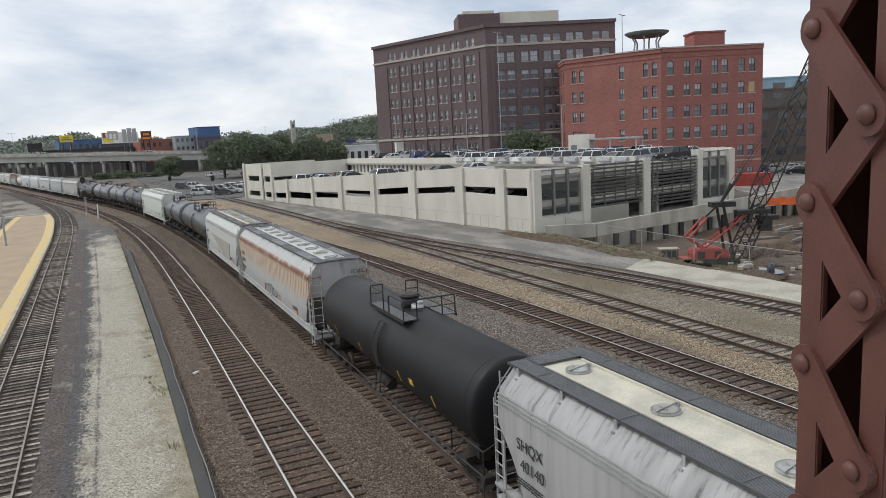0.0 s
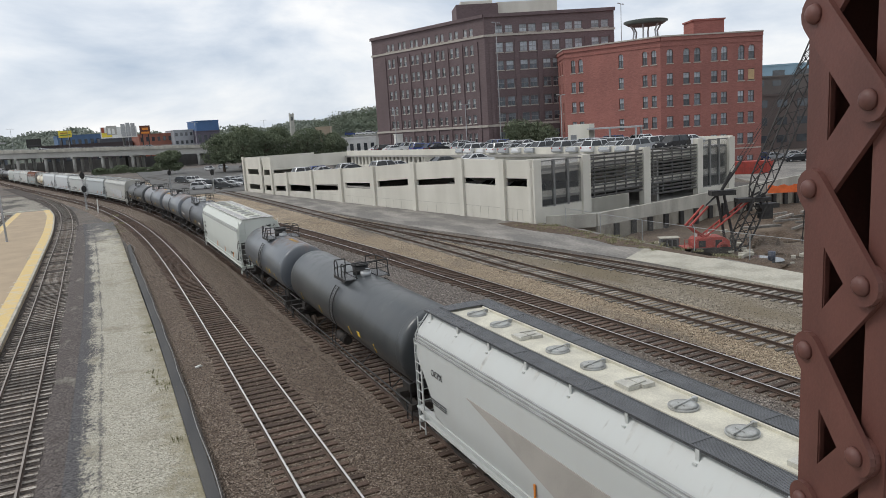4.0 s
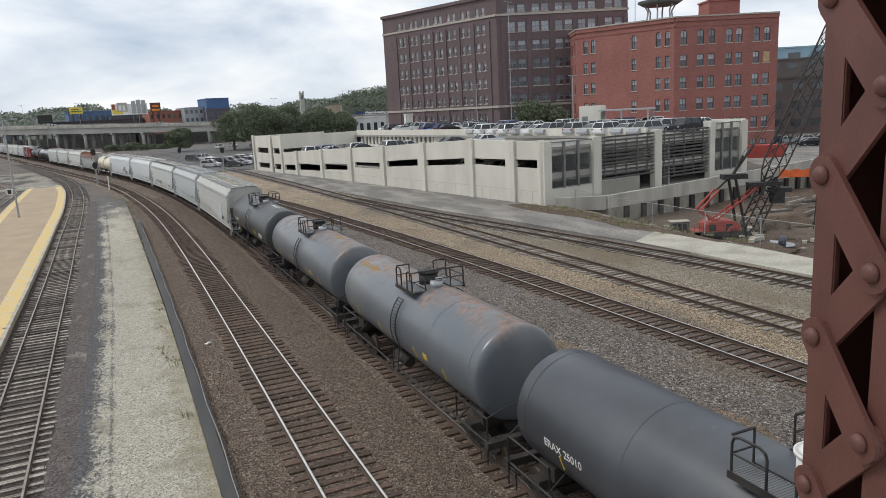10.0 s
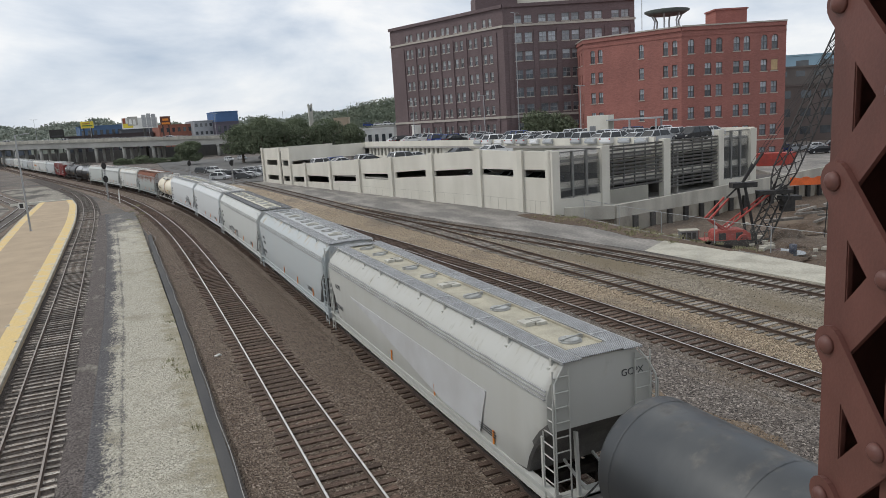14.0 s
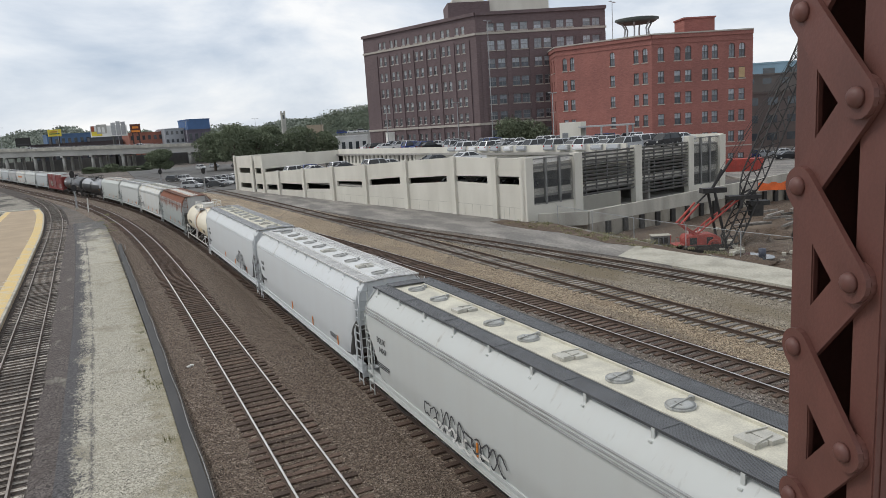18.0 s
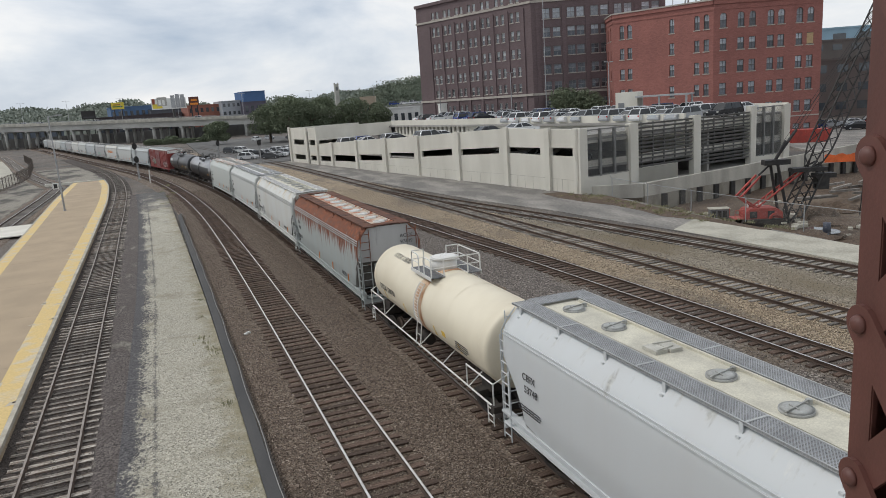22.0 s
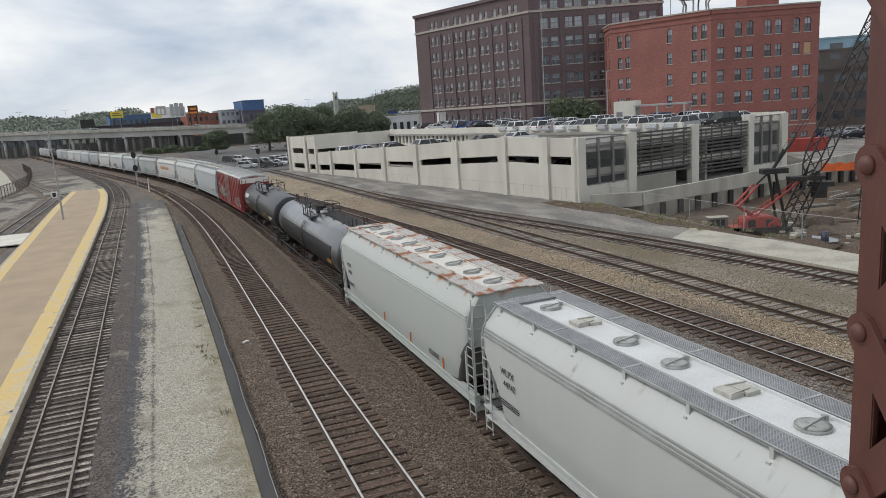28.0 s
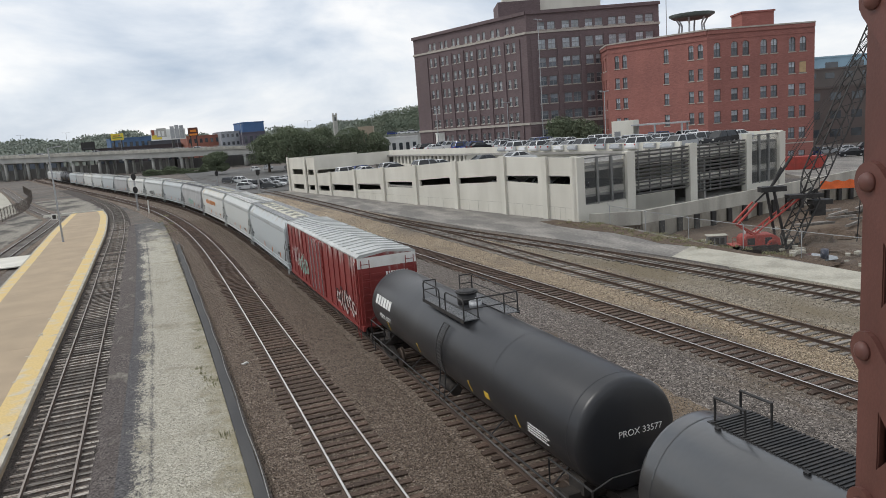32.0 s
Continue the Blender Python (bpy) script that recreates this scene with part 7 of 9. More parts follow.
for i in range(17):
    u = 2.6 + i * 2.7
    x, y = 44.5 + u * 0.985, 58.3 + u * 0.166
    bm = bmesh.new()
    box(bm, x - 0.28, x + 0.28, y - 0.7, y - 0.4, -2.8, -0.5)
    part("steel_pile", bm, BLACK, ret)
bm = bmesh.new()
loft(bm, [[(a[0], a[1] - 0.35, -2.8), (a[0], a[1] - 0.35, -0.5), (a[0], a[1] + 0.1, -0.5), (a[0], a[1] + 0.1, -2.8)] for a in pts[1:]])
bmesh.ops.recalc_face_normals(bm, faces=bm.faces)
part("lagging", bm, mat("stained_lagging", (0.36, 0.34, 0.29), 0.9, 0, (0.20, 0.18, 0.145), 0.8, (1, 1, 0.4)), ret)

fence = empty("wire_fence", pose(0, 0, 0), "chain-link fence around the pit", "fence")
fpts = [(40.8, 58.3), (40.2, 52), (39.9, 46), (39.8, 40), (40.0, 35), (40.4, 30), (41.5, 22)]
for x, y in fpts:
    bm = bmesh.new()
    rod(bm, (x, y, -0.1), (x, y, 1.75), 0.04, 6)
    rod(bm, (x, y, 1.7), (x - 0.25, y, 2.0), 0.02, 5)
    part("post", bm, GALV, fence)
wire = mat("wire_mesh", (0.40, 0.40, 0.39), 0.6, 0.4)
wire.node_tree.nodes["Principled BSDF"].inputs["Alpha"].default_value = 0.10
for a, b in zip(fpts, fpts[1:]):
    bm = bmesh.new()
    rod(bm, (*a, 1.72), (*b, 1.72), 0.022, 5)
    part("top_rail", bm, GALV, fence)
    bm = bmesh.new()
    bm.faces.new([bm.verts.new(c) for c in ((*a, -0.05), (*b, -0.05), (*b, 1.7), (*a, 1.7))])
    part("mesh", bm, wire, fence)

CRANERED = mat("faded_red_machine_paint", (0.40, 0.058, 0.042), 0.6, 0, (0.29, 0.05, 0.04), 1.5)
crane = empty("crawler_crane", pose(49.6, 48.2, -2.6, 0, 0, -25.4), "red crawler crane with a black lattice boom", "crane")
# local x runs to the right as seen from the footbridge, local y away from it
bm = bmesh.new()
for s in (-1, 1):
    ring = [(-2.0, 0.25), (-1.7, 0.6), (1.7, 0.6), (2.0, 0.25), (1.6, -0.05), (-1.6, -0.05)]
    loft(bm, [[(x, s * 1.0 - 0.25, z) for x, z in ring], [(x, s * 1.0 + 0.25, z) for x, z in ring]])
part("crawler_tracks", bm, GRIME, crane)
bm = bmesh.new()
prof = [(-1.5, 0.55), (-1.55, 1.15), (-1.3, 1.5), (0.3, 1.58), (1.2, 1.5), (1.7, 1.15), (1.75, 0.55)]
loft(bm, [[(x, y, z) for x, z in prof] for y in (-0.95, 0.95)])
bmesh.ops.recalc_face_normals(bm, faces=bm.faces)
bmesh.ops.bevel(bm, geom=bm.edges[:], offset=0.06, segments=2, affect="EDGES")
part("house", bm, CRANERED, crane)
for x0, x1 in ((-1.2, -0.55), (0.35, 0.95)):
    bm = bmesh.new()
    box(bm, x0, x1, -0.965, -0.94, 0.68, 1.3)
    part("engine_door", bm, BLACK, crane)
bm = bmesh.new()
n_ = 9
arc = [(1.05 + 0.62 * math.cos(math.pi * i / n_), 0.5 + 0.62 * math.sin(math.pi * i / n_)) for i in range(n_ + 1)]
arc2 = [(1.05 + 0.42 * math.cos(math.pi * i / n_), 0.5 + 0.42 * math.sin(math.pi * i / n_)) for i in range(n_ + 1)]
for (p, q, p2, q2) in zip(arc, arc[1:], arc2, arc2[1:]):
    loft(bm, [[(p[0], y, p[1]), (q[0], y, q[1]), (q2[0], y, q2[1]), (p2[0], y, p2[1])] for y in (-1.15, -0.97)])
bmesh.ops.recalc_face_normals(bm, faces=bm.faces)
part("drum_guard", bm, CRANERED, crane)
bm = bmesh.new()
box(bm, -2.5, -1.6, -0.85, 0.75, 0.62, 0.7)
for x, y in ((-2.45, -0.8), (-2.0, -0.8), (-1.65, -0.8), (-2.45, 0.7)):
    rod(bm, (x, y, 0.7), (x, y, 1.45), 0.025, 5)
rod(bm, (-2.45, -0.8, 1.45), (-1.65, -0.8, 1.45), 0.025, 5)
rod(bm, (-2.45, -0.8, 1.1), (-1.65, -0.8, 1.1), 0.02, 5)
part("catwalk", bm, CRANERED, crane)
bm = bmesh.new()
rod(bm, (-1.0, 0.2, 1.5), (-1.0, 0.2, 2.0), 0.09, 8)
rod(bm, (0.2, 0.3, 1.55), (0.2, 0.3, 1.85), 0.2, 10)
part("exhaust", bm, WHITEPAINT, crane)
power = empty("generator", pose(48.3, 51.9, -2.55, 0, 0, -30), "small grey generator with a pale roof beside the crane", "generator")
bm = bmesh.new()
box(bm, -0.85, 0.85, -0.5, 0.5, 0.15, 1.05)
part("casing", bm, mat("grey_steel_sheet", (0.22, 0.23, 0.23), 0.6, 0.2, (0.14, 0.14, 0.14), 2), power)
bm = bmesh.new()
box(bm, -0.95, 0.95, -0.6, 0.6, 1.05, 1.12)
part("canopy", bm, SLAB, power)
bm = bmesh.new()
for x in (-0.7, 0.7):
    box(bm, x - 0.08, x + 0.08, -0.55, 0.55, 0.0, 0.15)
part("skid", bm, BLACK, power)
for k in range(3):
    bm = bmesh.new()
    box(bm, -0.7 + 0.48 * k, -0.34 + 0.48 * k, -0.53, -0.5, 0.3, 0.9)
    part("vent_panel", bm, BLACK, power)
bm = bmesh.new()
for s in (-0.55, 0.55):
    pipe(bm, [(-0.6, s, 1.5), (-1.9, s, 2.6), (-0.2, s, 4.4)], 0.10, 6)
    rod(bm, (-0.4, s, 1.6), (3.7, s * 0.7, 4.7), 0.09, 6)
    rod(bm, (-1.9, s, 2.6), (-0.4, s, 1.6), 0.07, 6)
for k in range(7):
    t0, t1 = k / 7, (k + 1) / 7
    p0, p1 = Vector((-0.4, -0.55, 1.6)).lerp(Vector((3.7, -0.38, 4.7)), t0), Vector((-0.4, 0.55, 1.6)).lerp(Vector((3.7, 0.38, 4.7)), t1)
    rod(bm, p0, p1, 0.05, 5)
part("gantry", bm, CRANERED, crane)


def lattice(bm, p, q, w, n, r):
    p, q = Vector(p), Vector(q)
    d = (q - p).normalized()
    a = Vector((0, 1, 0)) - d * d.y
    a.normalize()
    b = d.cross(a)

    def c(t, i):
        k = w * min(1.0, 0.35 + t * 7, 0.25 + (1 - t) * 7) / 2
        return p.lerp(q, t) + ((-1, 1, 1, -1)[i] * a + (-1, -1, 1, 1)[i] * b) * k

    ts = [i / n for i in range(n + 1)]
    for t0, t1 in zip(ts, ts[1:]):
        for i in range(4):
            rod(bm, c(t0, i), c(t1, i), r, 5, caps=False)
            rod(bm, c(t0, i), c(t1, (i + 1) % 4), r * 0.6, 4, caps=False)


bm = bmesh.new()
lattice(bm, (2.6, 0, 0.1), (5.0, 0.1, 5.3), 1.3, 7, 0.085)
part("boom_foot", bm, BLACK, crane)
bm = bmesh.new()
lattice(bm, (4.2, 0.1, 4.6), (11.6, 0.4, 21.5), 1.5, 16, 0.075)
part("boom", bm, BLACK, crane)
bm = bmesh.new()
rod(bm, (1.9, 0.3, 0.0), (0.9, 0.3, 5.6), 0.13, 6)
rod(bm, (2.5, -0.3, 0.0), (1.3, -0.3, 5.6), 0.13, 6)
rod(bm, (1.1, 0, 5.5), (2.1, 0, 7.4), 0.11, 6)
rod(bm, (1.1, 0, 5.5), (3.1, 0.2, 8.3), 0.11, 6)
rod(bm, (-0.2, 0, 4.4), (1.1, 0, 5.6), 0.09, 6)
box(bm, 0.2, 2.4, -0.5, 0.5, 5.3, 5.75)
part("mast", bm, BLACK, crane)
bm = bmesh.new()
box(bm, 2.6, 5.6, -0.6, 0.5, 4.55, 4.9)
box(bm, 4.6, 6.4, -0.5, 0.5, 3.9, 4.3)
box(bm, 4.8, 5.8, -0.5, 0.5, 2.9, 3.9)
part("hoist_platform", bm, BLACK, crane)
bm = bmesh.new()
rod(bm, (9.8, 0.2, 17.4), (8.9, 0.2, 0.2), 0.05, 5)
part("hanging_lead", bm, BLACK, crane)
for e in (-0.3, 0.3):
    bm = bmesh.new()
    rod(bm, (11.6, 0.4 + e, 21.5), (2.1, e, 7.4), 0.022, 4)
    rod(bm, (11.6, 0.4 + e, 21.5), (3.1, e, 8.3), 0.022, 4)
    part("cable", bm, BLACK, crane)
bm = bmesh.new()
rod(bm, (0, 0, 0), (0, 0, 0.9), 0.3, 12)
tagged(obj("steel_drum", bm, mat("dark_blue_drum_paint", (0.03, 0.04, 0.07), 0.5)), "dark steel drum beside the pit puddle", "drum").matrix_world = pose(49.3, 40.9, -2.4)
bm = bmesh.new()
for i in range(70):
    rng = random.Random(i)
    x, y = 42 + rng.uniform(0, 18), 30 + rng.uniform(0, 26)
    s = rng.uniform(0.12, 0.42)
    box(bm, -s, s, -s * 0.6, s * 0.6, 0, s * 0.7, pose(x, y, -2.5, 0, 0, rng.uniform(0, 180)))
tagged(obj("rubble", bm, SLAB), "lumps of broken concrete on the pit floor", "rubble", kind="stuff")
for i in range(9):
    rng = random.Random(70 + i)
    bm = bmesh.new()
    hx, hy, hz = rng.uniform(1.4, 3.2), rng.uniform(1.0, 2.4), rng.uniform(0.5, 1.3)
    bmesh.ops.create_icosphere(bm, subdivisions=3, radius=1.0)
    for v in bm.verts:
        k = 1 + 0.35 * noise.noise(v.co * 1.6 + Vector((i * 7.3, 0, 0))) + 0.12 * noise.noise(v.co * 6 + Vector((0, i * 3.1, 0)))
        v.co = Vector((v.co.x * hx * k, v.co.y * hy * k, max(v.co.z, -0.25) * hz * k))
    tagged(obj("earth_mound", bm, DIRT), "loose mound of brown earth on the pit floor", "earth", "earth mounds").matrix_world = pose(44 + rng.uniform(0, 34), 34 + rng.uniform(0, 24), -2.75, 0, 0, rng.uniform(0, 180))
for i in range(14):
    rng = random.Random(170 + i)
    bm = bmesh.new()
    box(bm, -rng.uniform(1.2, 2.6), rng.uniform(1.2, 2.6), -0.13, 0.13, 0, 0.22)
    tagged(obj("timber_baulk", bm, TIE_GREY), "weathered timber baulk lying in the pit", "timber", "timber baulks").matrix_world = pose(62 + rng.uniform(0, 14), 50 + rng.uniform(0, 9), -2.45 + 0.23 * (i % 3), 0, 0, rng.uniform(-25, 25))
bm = bmesh.new()
out_ = [((1.0 + 0.22 * noise.noise((math.cos(q) * 1.5, math.sin(q) * 1.5, 4.0))) * math.cos(q), (1.0 + 0.22 * noise.noise((math.cos(q) * 1.5, math.sin(q) * 1.5, 9.0))) * math.sin(q)) for q in [6.28319 * i / 40 for i in range(40)]]
loft(bm, [[(x, y, z) for x, y in out_] for z in (0.0, 0.02)])
pud = tagged(obj("puddle", bm, glass("puddle_water", (0.06, 0.065, 0.065), 0.03)), "still puddle on the pit floor", "puddle")
pud.matrix_world = pose(49.6, 41.6, -2.33, 0, 0, -30) @ Matrix.Diagonal((1.15, 1.7, 1, 1))
skip_ = empty("tipping_skip", pose(94.8, 83.5, -0.26, 0, 0, -38), "faded red steel skip beyond the pit", "skip")
bm = bmesh.new()
loft(bm, [[(-3, -1.2, 0.2), (3, -1.2, 0.2), (3, 1.2, 0.2), (-3, 1.2, 0.2)], [(-3.6, -1.3, 2.2), (3.6, -1.3, 2.2), (3.6, 1.3, 2.2), (-3.6, 1.3, 2.2)]])
part("hull", bm, CRANERED, skip_)
bm = bmesh.new()
for k in range(7):
    box(bm, -2.8 + k * 0.9, -2.66 + k * 0.9, -1.36, -1.2, 0.2, 2.2)
part("ribs", bm, CRANERED, skip_)
bm = bmesh.new()
n = 14
loft(bm, [[(74.2 + 4.5 * i / n, 62.3 - 3.2 * i / n, -0.2), (74.2 + 4.5 * i / n, 62.3 - 3.2 * i / n + 0.02, 0.75 + 0.12 * math.sin(i * 1.7))] for i in range(n + 1)], closed=False, cap=False)
tagged(obj("barrier_net", bm, mat("orange_netting", (0.80, 0.16, 0.04), 0.7)), "orange plastic safety netting at the pit edge", "netting")


# ---- parked cars ----
CARGLASS = mat("tinted_car_glass", (0.018, 0.02, 0.022), 0.12, 0, (0.03, 0.032, 0.034), 1)
def car_template(name, paint, suv, label):
    c = empty(name, pose(0, 0, -50), label, "car", "parked cars")
    L, W, H = (4.6, 1.85, 1.68) if suv else (4.6, 1.8, 1.45)
    bm = bmesh.new()
    prof = [(-L / 2, 0.45), (-L / 2 + 0.05, 0.85), (-L / 2 + 1.05, 0.98), (L / 2 - (0.15 if suv else 0.8), 1.0), (L / 2, 0.9), (L / 2 + 0.02, 0.45), (L / 2 - 0.1, 0.25), (-L / 2 + 0.1, 0.25)]
    loft(bm, [[(x * k, y, z) for y, z in prof] for x, k in ((-W / 2, 0.96), (-W / 2, 1.0), (W / 2, 1.0), (W / 2, 0.96))])
    bmesh.ops.recalc_face_normals(bm, faces=bm.faces)
    part("body", bm, paint, c)
    bm = bmesh.new()
    y0, y1, y2, y3 = (-L / 2 + 1.0, -L / 2 + 1.7, L / 2 - 0.5, L / 2 - 0.12) if suv else (-L / 2 + 1.05, -L / 2 + 1.85, L / 2 - 1.45, L / 2 - 0.75)
    k = W / 2 - 0.06
    t = W / 2 - 0.24
    loft(bm, [[(-k, y0, 0.96), (k, y0, 0.96), (k, y3, 0.98), (-k, y3, 0.98)], [(-t, y1, H - 0.05), (t, y1, H - 0.05), (t, y2, H - 0.05), (-t, y2, H - 0.05)]])
    part("glasshouse", bm, CARGLASS, c)
    bm = bmesh.new()
    loft(bm, [[(-t - 0.01, y1 - 0.02, H - 0.06), (t + 0.01, y1 - 0.02, H - 0.06), (t + 0.01, y2 + 0.02, H - 0.06), (-t - 0.01, y2 + 0.02, H - 0.06)],
              [(-t + 0.08, y1 + 0.1, H), (t - 0.08, y1 + 0.1, H), (t - 0.08, y2 - 0.1, H), (-t + 0.08, y2 - 0.1, H)]])
    part("roof", bm, paint, c)
    for sx in (-1, 1):
        for p_, q_, w_ in (((sx * k, y0, 0.97), (sx * t, y1, H - 0.05), 0.09), ((sx * k, y3, 0.99), (sx * t, y2, H - 0.05), 0.2), ((sx * k, (y0 + y1) / 2 + 1.2, 0.97), (sx * t, (y0 + y1) / 2 + 1.25, H - 0.05), 0.09)):
            bm = bmesh.new()
            bar(bm, p_, q_, 0.07, w_)
            part("pillar", bm, paint, c)
    for sx in (-1, 1):
        for e in (-1, 1):
            bm = bmesh.new()
            rod(bm, (sx * (W / 2 - 0.2), e * L * 0.3, 0.32), (sx * (W / 2 + 0.01), e * L * 0.3, 0.32), 0.32, 14)
            w_ = part("wheel", bm, mat("tyre_rubber", (0.02, 0.02, 0.02), 0.9), c)
            bm = bmesh.new()
            rod(bm, (sx * (W / 2 - 0.02), e * L * 0.3, 0.32), (sx * (W / 2 + 0.02), e * L * 0.3, 0.32), 0.19, 10)
            part("rim", bm, GALV, w_)
        bm = bmesh.new()
        box(bm, sx * 0.75 - 0.13, sx * 0.75 + 0.13, -L / 2 - 0.01, -L / 2 + 0.1, 0.62, 0.78)
        part("headlight", bm, FRAMEW, c)
        bm = bmesh.new()
        box(bm, sx * 0.78 - 0.1, sx * 0.78 + 0.1, L / 2 - 0.1, L / 2 + 0.03, 0.7, 0.9)
        part("tail_light", bm, mat("red_lens", (0.35, 0.02, 0.02), 0.2), c)
    return c


CARPAINT = [("white", (0.75, 0.76, 0.77)), ("silver", (0.45, 0.47, 0.49)), ("black", (0.025, 0.026, 0.03)), ("dark grey", (0.11, 0.115, 0.12)), ("blue", (0.03, 0.06, 0.22)), ("red", (0.26, 0.03, 0.03))]
TEMPL = []
for nm, col in CARPAINT:
    p = mat(nm + " car paint", col, 0.25, 0.2, tuple(c * 0.9 for c in col), 1)
    for suv in (0, 1):
        TEMPL.append(car_template("parked_car", p, suv, f"{nm} parked {'estate' if suv else 'saloon'} car"))
USED = set()
rng = random.Random(11)


def park(x, y, z, rz, k=None):
    k = k if k is not None else rng.choice([0, 1, 0, 1, 0, 2, 3, 2, 4, 5, 2, 6, 3, 7, 8, 9, 11, 0, 3])
    m = pose(x, y, z, 0, 0, rz)
    if k not in USED:
        USED.add(k)
        TEMPL[k].matrix_world = m
    else:
        copy_thing(TEMPL[k], m)


for lx, y0, y1, turn in ((17.8, 2.0, 37, 90), (24.5, 1.5, 22, 90), (24.5, 31.5, 80, 90), (31.5, 1.5, 88, 90)):
    y = y0
    while y < y1:
        if rng.random() < (0.85 if y < 42 else 0.5):
            m = GAR @ Vector((lx + rng.uniform(-0.25, 0.25), y, 6.05))
            park(m.x, m.y, m.z, 9.31 + turn + rng.choice([0, 180]) + rng.uniform(-2, 2))
        y += 2.75
for y in (36, 47, 58, 66, 14, 21):
    m = GAR @ Vector((3.1, y, interp(TOPZ, y) - 0.95))
    park(m.x, m.y, m.z, 9.31 + 90 + rng.uniform(-2, 2))
for i in (0, 1, 4, 7):
    m = GAR @ Vector((6.2, 38 + 4.0 * i, 0))
    park(m.x, m.y, interp(TOPZ, 38 + 4.0 * i) - 0.95, 9.31 + 90)
for y in (6, 11.5, 18):
    m = GAR @ Vector((4.0, y, 2.45))
    park(m.x, m.y, m.z, 9.31 + 90)
LOT = [1, 3, 0, 6, 2, 1, 7, 4, 1, 3, 5]
for x, y, rz in ((18.0, 205.9, 40), (20.6, 203, 40), (23.1, 165.6, 60), (25.2, 168.5, 60), (27.6, 172.1, 60), (29.7, 175.5, 60), (31.8, 179, 60), (24, 178, 60), (26, 181.6, 60), (28, 185, 60),
                 (34.3, 279.4, 20), (40, 285, 20), (46, 272, 20), (35, 190, 60), (37, 194, 60), (22.0, 175, 60), (30, 188.5, 60), (32, 192, 60), (18.5, 170, 60), (20.5, 181, 60), (39, 198, 60)):
    park(x, y, -0.07, rz, LOT[int(x * 3 + y) % len(LOT)])
for i in range(8):
    park(99 + 4.2 * i, 305 - 1.4 * i, 9.56, 70)
for i in range(22):
    park(118 + (i % 8) * 4.4 + rng.uniform(-0.4, 0.4), 84 + (i // 8) * 9 - (i % 8) * 0.6, -0.06, rng.choice([60, 240]))
for k, c in enumerate(TEMPL):
    if k not in USED:
        for o in list(c.children_recursive) + [c]:
            bpy.data.objects.remove(o)
flat("car_park", [(10, 155), (34, 152), (60, 210), (75, 300), (10, 330)], -0.07, mat("dark_car_park_asphalt", (0.075, 0.075, 0.074), 0.9, 0, (0.125, 0.122, 0.115), 0.12, fine=0.25, fscale=3), "asphalt car park beyond the garage", "pavement")
flat("street", [(100, 60), (180, 50), (200, 140), (116, 96), (95, 92), (80, 66)], -0.06, ASPHALT, "asphalt street and car park past the pit", "road")


# ---- elevated road ----
OP = [(-160, 520), (-105, 466), (-64, 430), (-49, 415), (-22, 395), (3.6, 375), (28.7, 362), (45, 357), (78, 352), (130, 347), (200, 347)]
OPZ = [15.5, 14.5, 13.0, 12.5, 11.6, 10.75, 9.95, 9.3, 8.8, 8.5, 8.4]
overpass = empty("elevated_road", pose(0, 0, 0), "elevated concrete road on many columns", "bridge", kind="structure")
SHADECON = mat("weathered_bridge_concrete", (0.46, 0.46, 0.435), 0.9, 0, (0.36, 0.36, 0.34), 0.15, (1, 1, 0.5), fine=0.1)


def along(pts, zs, n):
    """n points along a polyline, with unit normals."""
    seg = [math.dist(a, b) for a, b in zip(pts, pts[1:])]
    tot = sum(seg)
    out = []
    for i in range(n):
        d = tot * i / (n - 1)
        k = 0
        while k < len(seg) - 1 and d > seg[k]:
            d -= seg[k]
            k += 1
        t = d / seg[k]
        a, b = pts[k], pts[k + 1]
        dx, dy = (b[0] - a[0]) / seg[k], (b[1] - a[1]) / seg[k]
        out.append((a[0] + dx * d, a[1] + dy * d, zs[k] + (zs[k + 1] - zs[k]) * t, -dy, dx))
    return out


st = along(OP, OPZ, 60)
for nm, o0, o1, z0, z1, mm in (("deck", 0, 16, -1.5, -0.95, SHADECON), ("girder", 0.6, 1.0, -4.1, -1.5, SHADECON), ("girder", 7, 7.5, -4.1, -1.5, SHADECON), ("girder", 13, 13.5, -4.1, -1.5, SHADECON), ("parapet", -0.1, 0.25, -1.3, 0.0, CONCRETE2), ("parapet", 15.8, 16.1, -0.95, 0.0, CONCRETE2)):
    bm = bmesh.new()
    loft(bm, [[(x + nx * o0, y + ny * o0, z + z0), (x + nx * o0, y + ny * o0, z + z1), (x + nx * o1, y + ny * o1, z + z1), (x + nx * o1, y + ny * o1, z + z0)] for x, y, z, nx, ny in st])
    bmesh.ops.recalc_face_normals(bm, faces=bm.faces)
    part(nm, bm, mm, overpass)
for x, y, z, nx, ny in along(OP, OPZ, 27):
    for o in (2.0, 7.5, 13.0):
        bm = bmesh.new()
        rod(bm, (x + nx * o, y + ny * o, -0.2), (x + nx * o, y + ny * o, z - 4.0), 0.8, 10)
        part("column", bm, SHADECON, overpass)
    bm = bmesh.new()
    bar(bm, (x + nx * 0.6, y + ny * 0.6, z - 4.45), (x + nx * 14.5, y + ny * 14.5, z - 4.45), 1.4, 0.7)
    part("pier_cap", bm, SHADECON, overpass)

bm = bmesh.new()
for x, y, z, nx, ny in along(OP, OPZ, 190):
    box(bm, x - 0.12, x + 0.12, y - 0.12, y + 0.12, z, z + 0.55)
tagged(part("rail_posts", bm, GALV, overpass), kind="stuff")
bm = bmesh.new()
